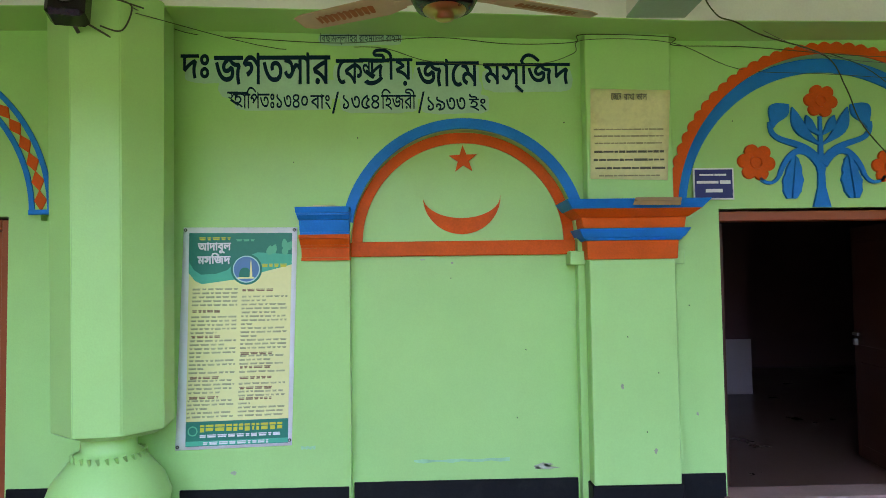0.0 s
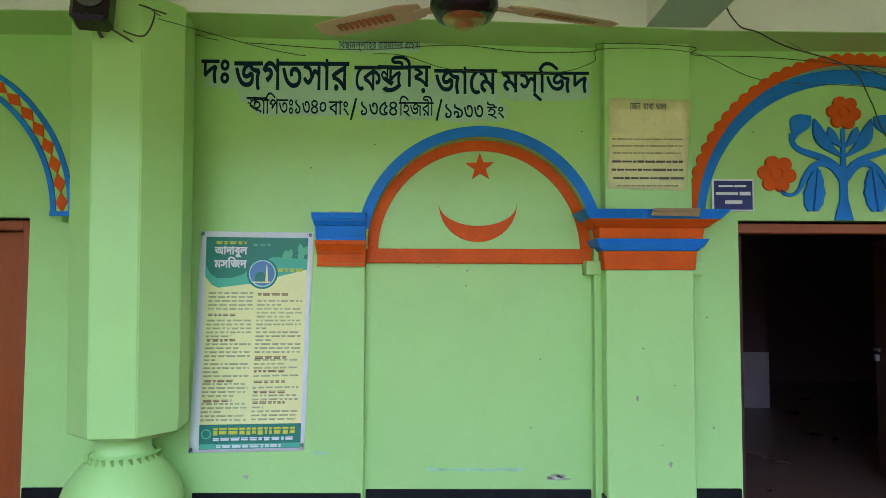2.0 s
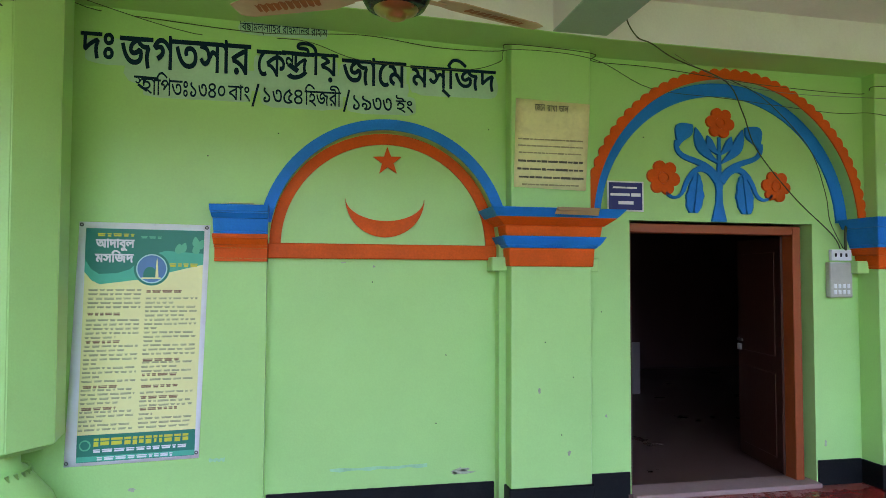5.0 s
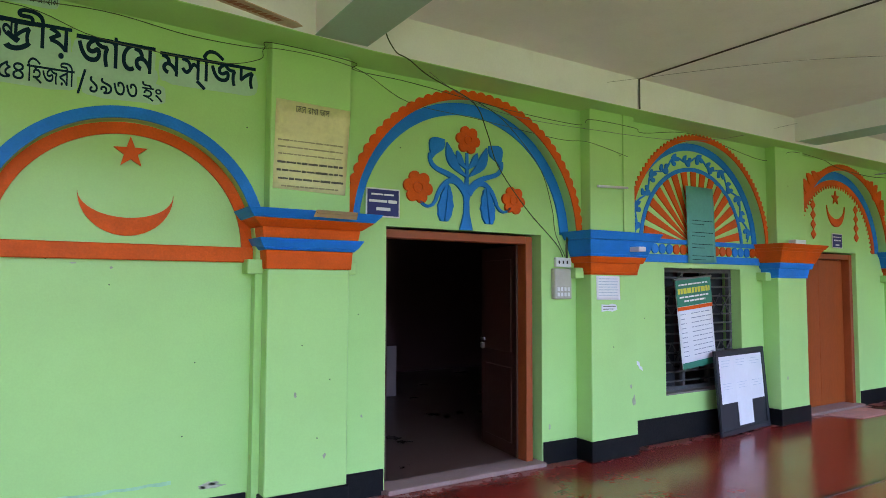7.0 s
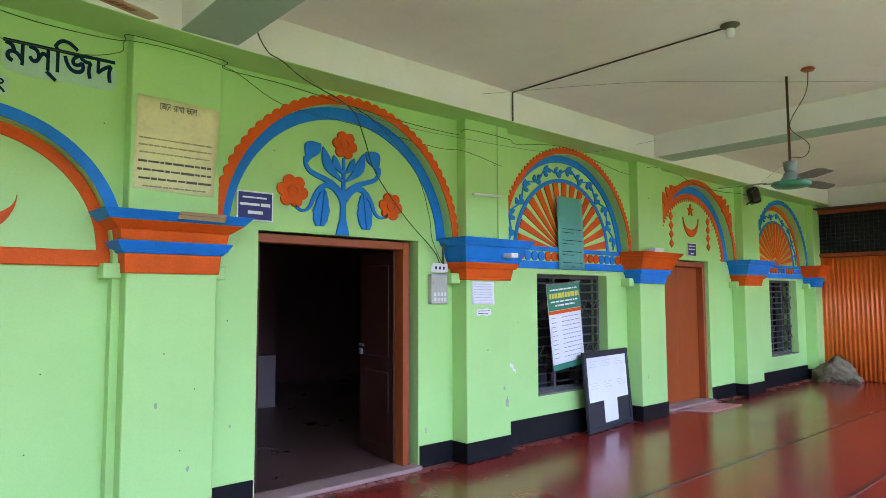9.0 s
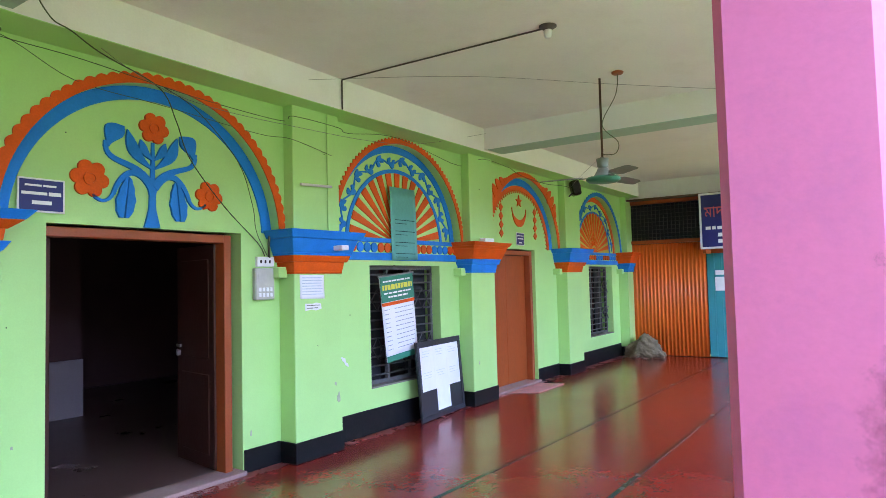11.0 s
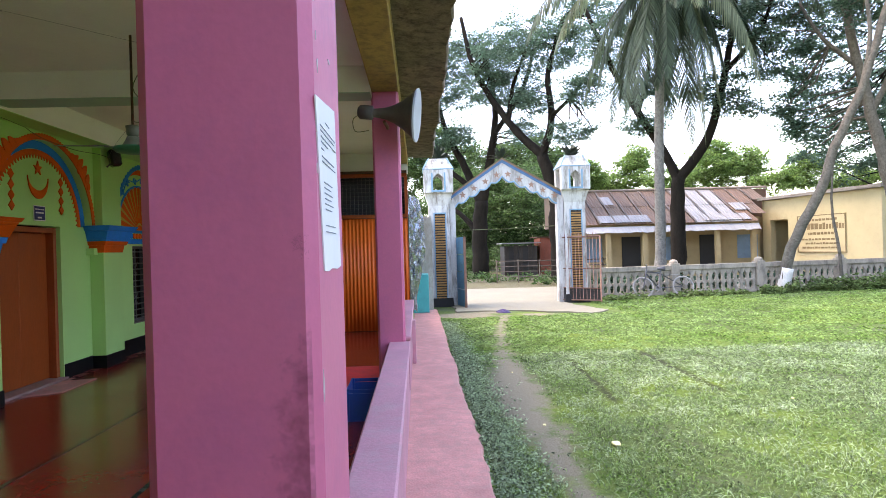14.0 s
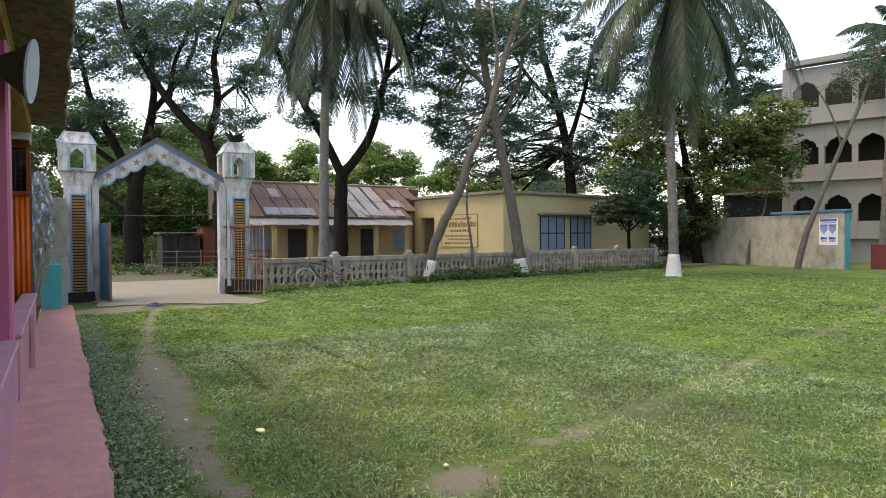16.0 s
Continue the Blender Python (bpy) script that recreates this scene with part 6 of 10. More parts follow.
def storey(x0, bays, bay, z0, z1, y, first=0):
    """One floor: slab edge with a ledge, piers, parapets, and an arched head in each bay."""
    x1 = x0 + bays * bay
    bm = BM(); box(bm, x0 - 0.1, y - 0.4, z0 - 0.14, x1, y + 0.22, z0, 0.02, m=brot); part("ledge", bm, M["bare"], t, "projecting grey ledge")
    for i in range(bays):
        a, b = x0 + i * bay, x0 + (i + 1) * bay
        bm = BM()
        box(bm, a, y - 0.3, z0, a + 0.16, y, z1 - 0.14, m=brot)
        box(bm, b - 0.16, y - 0.3, z0, b, y, z1 - 0.14, m=brot)
        box(bm, a + 0.16, y - 0.22, z0, b - 0.16, y - 0.04, z0 + 0.95, m=brot)
        c, r = (a + b) / 2, bay * 0.34
        spring = z0 + 2.05
        prev = None
        for k in range(25):
            u = -1 + 2 * k / 24
            xx = c + r * u
            zz = min(spring + r * cusp(u) * 1.15, z1 - 0.2)
            cur = [bm.verts.new(brot @ Vector(p)) for p in ((xx, y - 0.02, zz), (xx, y - 0.02, z1 - 0.14), (xx, y - 0.28, zz), (xx, y - 0.28, z1 - 0.14))]
            if prev:
                bm.faces.new((prev[0], cur[0], cur[1], prev[1])); bm.faces.new((prev[0], prev[2], cur[2], cur[0]))
            prev = cur
        box(bm, a + 0.16, y - 0.28, spring - 0.02, c - r, y - 0.02, z1 - 0.14, m=brot)
        box(bm, c + r, y - 0.28, spring - 0.02, b - 0.16, y - 0.02, z1 - 0.14, m=brot)
        part("arched_bay", bm, M["bare"], t, "grey arched opening")
        if (i + first) % 3 == 2:
            bm = BM(); box(bm, b - 0.25, y - 0.05, z0 - 0.3, b + 0.25, y + 0.16, z1, 0.02, m=brot); part("pilaster", bm, M["bare"], t, "pale grey pilaster")


FLOORS = (GZ, 1.35, 4.92, 8.48, 12.05)
for z0, z1 in zip(FLOORS[1:], FLOORS[2:]):
    storey(0.0, 9, BAY, z0, z1, 0.0)
bm = BM(); box(bm, -0.25, -0.5, 12.05, 9 * BAY, 0.30, 12.40, 0.02, m=brot); part("cornice", bm, M["bare"], t, "grey roof edge")
bm = BM(); box(bm, -0.45, -0.45, GZ, 0.0, 0.05, 12.05, 0.02, m=brot); part("corner_pier", bm, M["bare"], t, "grey corner pier")
bm = BM(); box(bm, 0.0, -0.2, GZ, 9 * BAY, 0.0, 1.21, m=brot); part("base_wall", bm, M["bare"], t, "grey base wall")
# solid core set back; the rooms' shade is put into its colour
bm = BM(); box(bm, 0.1, -8.0, GZ, 9 * BAY, -2.2, 12.0, m=brot); part("wall", bm, M["shade_and_dark_trim"], t, "dark block with the inside's shade in its colour")
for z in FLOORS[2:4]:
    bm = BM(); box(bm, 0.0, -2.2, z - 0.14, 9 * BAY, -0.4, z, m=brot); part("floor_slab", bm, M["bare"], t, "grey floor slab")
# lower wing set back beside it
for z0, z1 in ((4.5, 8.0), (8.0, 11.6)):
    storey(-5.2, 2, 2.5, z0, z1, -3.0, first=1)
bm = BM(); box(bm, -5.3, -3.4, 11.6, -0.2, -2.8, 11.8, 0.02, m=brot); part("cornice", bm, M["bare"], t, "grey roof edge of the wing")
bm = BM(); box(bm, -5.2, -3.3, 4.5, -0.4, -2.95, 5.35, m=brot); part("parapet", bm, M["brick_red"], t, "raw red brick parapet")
# lower floors of the wing as one block, shade painted near-black
bm = BM(); box(bm, -5.2, -7.5, GZ, -0.4, -3.3, 4.5, m=brot); part("wall", bm, M["shade_and_dark_trim"], t, "block of the lower wing with shade in its colour")
# ---- sheds beyond the road ----
M["hut_red"] = material("rusty_red_sheet", (0.26, 0.075, 0.045), 0.8, 0.2, 40, 2, 0.1, stains=0.4, dark=(0.12, 0.05, 0.035), streak=3)
M["plank"] = material("weathered_grey_planks", (0.085, 0.07, 0.055), 0.9, 0.25, 40, 3, 0.3, stains=0.4, dark=(0.05, 0.045, 0.04), streak=4)
M["dark_plank"] = material("blackened_shed_planks", (0.045, 0.037, 0.03), 0.9, 0.3, 40, 3, 0.3, stains=0.5, dark=(0.09, 0.08, 0.065), streak=4)
t = thing("shed", "small weathered plank shed with a tin roof", "shed", at=(43, -11.5, GZ))
for i in range(7):
    bm = BM(); y = -12.5 + i * 0.31
    if i in (2, 5):
        continue
    box(bm, 42.0, y, GZ, 42.06, y + 0.27, 1.70 + 0.08 * (i % 3)); part("plank", bm, M["dark_plank"], t)
# inside of the shed as a block, its shade put into the colour
bm = BM(); box(bm, 42.1, -12.5, GZ, 44.5, -10.4, 1.7); part("body", bm, M["shade_and_dark_trim"], t, "dark block with the inside's shade in its colour")
bm = BM(); box(bm, 41.7, -12.7, 1.86, 44.8, -10.2, 1.92); part("roof", bm, M["tin_new"], t, "grey tin roof")
t = thing("tin_hut", "small rusty red tin hut beside the plank shed", "hut", at=(43.8, -13.7, GZ))
for i in range(6):
    bm = BM(); box(bm, 42.6 - 0.02 * (i % 2), -14.6 + i * 0.3, GZ, 42.68, -14.6 + i * 0.3 + 0.29, 2.2); part("sheet", bm, M["hut_red"], t)
bm = BM(); box(bm, 42.7, -14.55, GZ, 45, -12.85, 2.18); part("body", bm, M["hut_red"], t)
bm = BM(); box(bm, 42.4, -14.8, 2.22, 45.2, -12.6, 2.28); part("roof", bm, M["tin"], t, "rusty roof sheet")
t = thing("bamboo_fence", "low fence of bamboo rails beyond the road", "fence", at=(33, -10, GZ))
for k in range(4):
    bm = BM(); tube(bm, [(33 + 0.1 * k, -14.5, GZ + 0.25 + 0.28 * k), (34, -8.8, GZ + 0.3 + 0.27 * k)], 0.025, 5); part("rail", bm, M["plank"], t)
for k in range(6):
    bm = BM(); y = -14.3 + k * 1.1
    tube(bm, [(33.3, y, GZ), (33.3, y, GZ + 1.2)], 0.035, 5); part("post", bm, M["plank"], t)


# ---- trees ----
def leaf_mesh(name, pos, nrm, size, mat, parent=None, aspect=0.45):
    """Many small pointed leaves as one mesh."""
    n = len(pos)
    rs = np.random.RandomState(len(pos) % 9973)
    d = rs.normal(size=(n, 3))
    d /= np.linalg.norm(d, axis=1)[:, None]
    d[:, 2] *= 0.6
    e = np.cross(d, nrm)
    e /= np.linalg.norm(e, axis=1)[:, None] + 1e-9
    s = size * rs.uniform(0.6, 1.3, n)[:, None]
    a, b = d * s * 0.5, e * s * aspect * 0.5
    v = np.stack([pos - a, pos + b, pos + a, pos - b], 1).reshape(-1, 3)
    f = np.arange(4 * n).reshape(n, 4)
    me = bpy.data.meshes.new(name)
    me.from_pydata(v.tolist(), [], f.tolist())
    me.materials.append(mat)
    ob = new(name, me)
    if parent is not None:
        ob.parent = parent
        ob.matrix_parent_inverse = Matrix.Translation(-parent.location)
    return ob


def crown_points(blobs, rs, per, spread):
    """Leaf places in tufts inside uneven blobs: (x, y, z, horizontal radius, vertical radius, tufts)."""
    out, tips = [], []
    for x, y, z, rh, rv, k in blobs:
        u = rs.normal(size=(k, 3))
        u /= np.linalg.norm(u, axis=1)[:, None]
        u *= (rs.uniform(0.15, 1, k) ** 0.5)[:, None]
        c = np.array([x, y, z]) + u * np.array([rh, rh, rv])
        tips.append(c)
        ang, rad = rs.uniform(0, 2 * np.pi, (k, per)), 1.55 * rs.uniform(0, 1, (k, per)) ** 0.6
        g = np.stack([rad * np.cos(ang), rad * np.sin(ang), 0.26 * rs.normal(size=(k, per))], 2) * (spread * rs.uniform(0.55, 1.3, k))[:, None, None]
        tilt = rs.normal(size=(k, 1, 2)) * 0.3
        g[:, :, 2] += (g[:, :, :2] * tilt).sum(2)
        out.append((c[:, None] + g).reshape(-1, 3))
    return np.concatenate(out), np.concatenate(tips)


def tree(name, label, limbs, blobs, leaf, size, per=40, spread=0.4, seed=1, bark="bark", white=0.0, group="", twigs=0.35, aspect=0.45, thin=1.0):
    blobs = [b[:5] + (max(4, int(b[5] * thin)),) for b in blobs]
    base = limbs[0][0][0]
    t = thing(name, label, "tree", group=group, at=tuple(base))
    rs = np.random.RandomState(seed)
    bm = BM()
    nodes = []
    for pts, r0, r1 in limbs:
        P = [Vector(p) for p in pts]
        fine = []
        for i in range(len(P) - 1):
            for k in range(5):
                u = k / 5
                p0, p1, p2, p3 = P[max(i - 1, 0)], P[i], P[i + 1], P[min(i + 2, len(P) - 1)]
                q = 0.5 * ((2 * p1) + (p2 - p0) * u + (2 * p0 - 5 * p1 + 4 * p2 - p3) * u * u + (3 * p1 - p0 - 3 * p2 + p3) * u ** 3)
                fine.append(q + Vector(rs.normal(size=3)) * min(r0, r1) * 0.12)
        fine.append(P[-1])
        n = len(fine)
        tube(bm, fine, [r0 + (r1 - r0) * i / (n - 1) for i in range(n)], 9)
        nodes += [(q, r0 + (r1 - r0) * i / (n - 1)) for i, q in enumerate(fine) if i > n * 0.35]
    pos, tips = crown_points(blobs, rs, per, spread) if blobs else (None, None)
    if blobs and twigs > 0:
        N = np.array([list(q) for q, _ in nodes])
        for c in tips[rs.uniform(size=len(tips)) < twigs]:
            j = int(np.argmin(((N - c) ** 2).sum(1) + rs.uniform(0, 1.5)))
            p0 = nodes[j][0]
            p1 = Vector(c)
            mid = (p0 + p1) / 2 + Vector(rs.normal(size=3)) * 0.12 * (p1 - p0).length + Vector((0, 0, 0.1))
            r = min(nodes[j][1] * 0.5, 0.012 + 0.014 * (p1 - p0).length)
            tube(bm, [p0, mid, p1], [r, r * 0.7, r * 0.25], 5)
    tr = part("trunk", bm, M[bark], t)
    if white > 0:
        pts, r0, r1 = limbs[0]
        a = Vector(pts[0])
        b = a + (Vector(pts[1]) - a).normalized() * white
        bm = BM()
        tube(bm, [a + (b - a) * k / 4 for k in range(5)], [r0 * 1.05 + 0.03 * (1 - k / 4) ** 2 for k in range(5)], 12)
        part("limewash", bm, M["lime"], t, "limewashed foot of the trunk")
    if blobs:
        nr = rs.normal(size=pos.shape)
        nr[:, 2] = np.abs(nr[:, 2]) + 0.6
        nr /= np.linalg.norm(nr, axis=1)[:, None]
        leaf_mesh("crown", pos, nr, size, M[leaf], t, aspect)
    return t


def B(x, y, d, rx, ry, k):
    """A blob of leaves seen in a direction of the far view: px-like steps to metres at distance d from the viewpoint in the yard."""
    e, D, R, U = (0.058, -4.998, 1.558), (0.860, -0.510, -0.019), (-0.510, -0.860, -0.007), (0.013, -0.016, 1.0)
    u, w = (x - 784) / 1149, (441 - y) / 1149
    return tuple(e[i] + d * (D[i] + R[i] * u + U[i] * w) for i in range(3)) + (rx * d / 1149, ry * d / 1149, k)


def V(x, y, d):
    return B(x, y, d, 0, 0, 0)[:3]


tree("rain_tree", "large dark-limbed rain tree with feathery leaves behind the gate",
     [([(39.7, -8.6, GZ), V(236, 400, 36), V(240, 330, 36)], 0.55, 0.42), ([V(240, 335, 36), V(205, 260, 36), V(165, 185, 36), V(140, 90, 36)], 0.30, 0.10),
      ([V(240, 335, 36), V(262, 240, 36), V(272, 150, 37), V(250, 30, 36)], 0.34, 0.10), ([V(270, 200, 36.5), V(330, 120, 37), V(360, 20, 37)], 0.18, 0.07), ([V(230, 310, 36), V(150, 250, 35), V(60, 190, 34)], 0.2, 0.06), ([V(236, 395, 36), V(190, 350, 36), V(120, 310, 36)], 0.22, 0.06)],
     [B(170, 110, 36, 60, 55, 50), B(230, 50, 36, 80, 45, 60), B(310, 120, 37, 60, 40, 45), B(190, 200, 35, 45, 25, 26), B(330, 20, 37, 70, 40, 50), B(60, 140, 34, 70, 60, 45), B(120, 30, 35, 80, 40, 45), B(330, 200, 36, 40, 20, 16)],
     "leaf_dark", 0.17, 150, 0.46, 11, twigs=0.6, aspect=0.42, thin=0.95)
tree("rain_tree", "dark-limbed rain tree with a forked trunk beyond the road",
     [([(34.1, -12.2, GZ), V(392, 400, 33), V(385, 320, 33), V(366, 250, 33)], 0.42, 0.32), ([V(366, 250, 33), V(320, 205, 33), V(270, 140, 33), V(225, 60, 33), V(200, -40, 33)], 0.26, 0.10),
      ([V(366, 250, 33), V(385, 185, 33), V(380, 100, 33), V(410, 0, 33)], 0.24, 0.10), ([V(300, 175, 33), V(310, 110, 33.5), V(345, 30, 34)], 0.14, 0.06), ([V(384, 180, 33), V(430, 140, 32.5), V(470, 90, 32)], 0.12, 0.05)],
     [B(300, 55, 33, 80, 45, 55), B(400, 50, 33, 60, 50, 50), B(445, 140, 32, 45, 35, 34), B(425, 215, 32.5, 45, 20, 22), B(240, 110, 33, 50, 40, 30), B(450, 10, 33, 70, 40, 40), B(350, 150, 33, 40, 25, 20)],
     "leaf_dark", 0.16, 150, 0.44, 12, twigs=0.6, aspect=0.42, thin=0.95)
tree("rain_tree", "dark forked tree standing behind the palm",
     [([(27.3, -15.8, GZ), V(603, 400, 29), V(605, 310, 29)], 0.36, 0.27), ([V(605, 312, 29), V(575, 250, 29), V(530, 170, 29), V(490, 90, 29), V(450, -10, 29)], 0.22, 0.09),
      ([V(605, 312, 29), V(650, 250, 29), V(672, 180, 29), V(690, 90, 29), V(705, -20, 29)], 0.23, 0.09), ([V(540, 190, 29), V(560, 110, 29), V(545, 20, 29)], 0.12, 0.05), ([V(680, 140, 29), V(735, 80, 29), V(760, 0, 29)], 0.12, 0.05)],
     [B(500, 60, 29, 60, 50, 45), B(555, 150, 29, 45, 30, 26), B(690, 40, 29, 75, 50, 60), B(725, 120, 29, 55, 45, 44), B(650, 170, 29, 40, 30, 24), B(600, 40, 29, 60, 50, 40), B(545, 215, 29, 40, 18, 18), B(700, 195, 29, 40, 20, 18), B(760, 30, 29, 60, 50, 44)],
     "leaf_dark", 0.15, 150, 0.40, 13, twigs=0.6, aspect=0.42, thin=0.9)
tree("leaning_tree", "pale leaning trunk with a limewashed foot by the fence",
     [([V(757, 499, 25.6), V(770, 430, 25.6), V(812, 340, 25.6), V(830, 280, 25.6), V(868, 190, 25.6), V(900, 80, 25.6), V(940, -30, 25.6)], 0.20, 0.10), ([V(868, 190, 25.6), V(880, 110, 25.6), V(870, 20, 25.6)], 0.09, 0.05), ([V(895, 95, 25.6), V(935, 60, 25.6), V(980, 20, 25.6)], 0.07, 0.03)],
     [B(905, 50, 27, 70, 50, 40), B(965, 10, 27, 60, 40, 30), B(850, 40, 27, 50, 40, 30)], "leaf_dark", 0.16, 80, 0.36, 14, bark="bark_pale", white=0.85)
tree("leaning_tree", "grey leaning trunk with a limewashed foot before the fence",
     [([V(924, 490, 28.7), V(912, 400, 28.7), V(893, 300, 28.7), V(872, 190, 28.7), V(852, 80, 28.7), V(846, -20, 28.7)], 0.27, 0.13), ([V(880, 230, 28.7), V(915, 150, 28.7), V(930, 60, 28.7)], 0.12, 0.05), ([V(866, 160, 28.7), V(820, 110, 28.7), V(790, 50, 28.7)], 0.11, 0.05)],
     [B(835, 70, 30, 70, 60, 60), B(795, 150, 30, 45, 55, 45), B(930, 120, 30, 50, 60, 45), B(885, 40, 30, 60, 45, 40), B(775, 215, 30, 30, 40, 26), B(800, 250, 30, 26, 50, 30), B(850, 215, 30.5, 36, 50, 36), B(905, 235, 30.5, 36, 45, 32), B(785, 40, 30, 40, 60, 40)], "leaf_dark", 0.17, 100, 0.34, 15, bark="bark_pale", white=0.8, thin=0.62)
tree("thin_tree", "thin crooked sapling with a limewashed foot by the fence",
     [([V(838, 495, 27.0), V(834, 430, 27.0), V(826, 370, 27.0), V(829, 300, 27.0)], 0.07, 0.03)], [B(832, 310, 27.5, 18, 25, 8)], "leaf_mid", 0.12, 20, 0.25, 16, bark="bark_pale", white=0.5)
tree("shade_tree", "tall dark shade tree behind the yellow house",
     [([(32.0, -33.6, GZ), V(1010, 330, 42), V(995, 220, 42), V(960, 90, 42), V(950, -20, 42)], 0.4, 0.12), ([V(1002, 270, 42), V(1030, 180, 42), V(1055, 70, 42)], 0.2, 0.08), ([V(985, 190, 42), V(930, 130, 42), V(890, 60, 42)], 0.16, 0.06)],
     [B(975, 170, 42, 80, 80, 110), B(925, 250, 42, 55, 50, 60), B(1040, 110, 42, 65, 65, 70), B(885, 200, 43, 50, 60, 56), B(1015, 270, 42, 60, 40, 50), B(860, 270, 43, 45, 35, 36), B(960, 40, 42, 90, 45, 66), B(810, 280, 46, 40, 35, 26), B(1085, 190, 42, 50, 70, 80), B(1120, 95, 42, 55, 60, 70), B(1060, 260, 42, 40, 40, 40), B(800, 215, 44, 40, 60, 50), B(830, 120, 44, 50, 70, 60), B(880, 300, 43, 60, 30, 40), B(970, 295, 43, 60, 30, 40), B(1040, 300, 43, 50, 30, 36)],
     "leaf_dark", 0.23, 110, 0.50, 17, thin=0.52)
tree("round_tree", "small round dense dark-leaved tree behind the fence",
     [([V(1115, 474, 35), V(1113, 420, 35), V(1116, 370, 35)], 0.11, 0.06), ([V(1113, 415, 35), V(1085, 370, 35), V(1070, 340, 35)], 0.05, 0.02), ([V(1114, 410, 35), V(1150, 375, 35), V(1165, 340, 35)], 0.05, 0.02)],
     [B(1115, 365, 35, 52, 40, 110), B(1080, 375, 35, 32, 26, 50), B(1155, 375, 35, 36, 30, 60), B(1120, 325, 35, 45, 26, 60), B(1190, 395, 36, 30, 26, 34)], "leaf_dark", 0.22, 40, 0.22, 18, aspect=0.5)
tree("mango_tree", "broad leafy mango tree behind the wall",
     [([(26.2, -38.6, GZ), V(1225, 380, 39), V(1215, 300, 39), V(1200, 200, 39)], 0.34, 0.14), ([V(1218, 320, 39), V(1270, 270, 39), V(1320, 230, 39)], 0.16, 0.06), ([V(1216, 310, 39), V(1160, 260, 39), V(1120, 220, 39)], 0.16, 0.06)],
     [B(1130, 250, 39, 60, 60, 90), B(1195, 195, 39, 75, 50, 90), B(1275, 250, 39, 70, 55, 100), B(1340, 240, 38, 50, 45, 60), B(1250, 325, 39, 60, 36, 60), B(1330, 310, 38, 45, 30, 40), B(1150, 310, 39, 50, 36, 50), B(1220, 395, 40, 45, 36, 44), B(1260, 400, 41, 40, 30, 30), B(1375, 205, 38, 45, 40, 44), B(1385, 285, 38, 36, 30, 30), B(1090, 310, 39, 40, 30, 30)],
     "leaf_mango", 0.25, 75, 0.42, 19)
tree("shade_tree", "tall dark shade tree behind the boundary wall",
     [([V(1255, 450, 44), V(1250, 300, 44), V(1235, 180, 44), V(1240, 60, 44), V(1225, -30, 44)], 0.34, 0.12), ([V(1240, 210, 44), V(1290, 140, 44), V(1330, 60, 44)], 0.16, 0.06), ([V(1238, 190, 44), V(1190, 110, 44), V(1160, 20, 44)], 0.15, 0.06)],
     [B(1230, 90, 44, 70, 60, 80), B(1300, 140, 44, 60, 50, 60), B(1180, 40, 44, 60, 50, 50), B(1290, 40, 44, 60, 40, 40), B(1340, 90, 44, 40, 40, 26), B(1190, 160, 44, 60, 40, 50), B(1260, 190, 44, 60, 40, 50)],
     "leaf_dark", 0.21, 120, 0.5, 25, thin=0.7)
tree("leaning_tree", "slim leaning tree in front of the boundary wall",
     [([V(1410, 480, 32), V(1425, 420, 32), V(1448, 360, 32), V(1485, 270, 32), V(1520, 190, 32), V(1560, 90, 32)], 0.17, 0.06), ([V(1490, 262, 32), V(1470, 200, 32), V(1440, 150, 32)], 0.06, 0.025)],
     [B(1525, 140, 32, 50, 40, 34), B(1580, 110, 32, 60, 40, 34), B(1540, 80, 32, 50, 30, 22)], "leaf_dark", 0.16, 36, 0.36, 20, bark="bark_pale")
tree("thin_tree", "thin bent tree against the stained wall",
     [([V(1322, 468, 37), V(1330, 420, 37), V(1352, 375, 37), V(1358, 330, 37)], 0.09, 0.04)], [B(1340, 320, 37, 50, 24, 26), B(1385, 340, 36, 36, 16, 14), B(1300, 330, 37, 40, 20, 16)], "leaf_mid", 0.16, 36, 0.34, 21, bark="bark_pale")


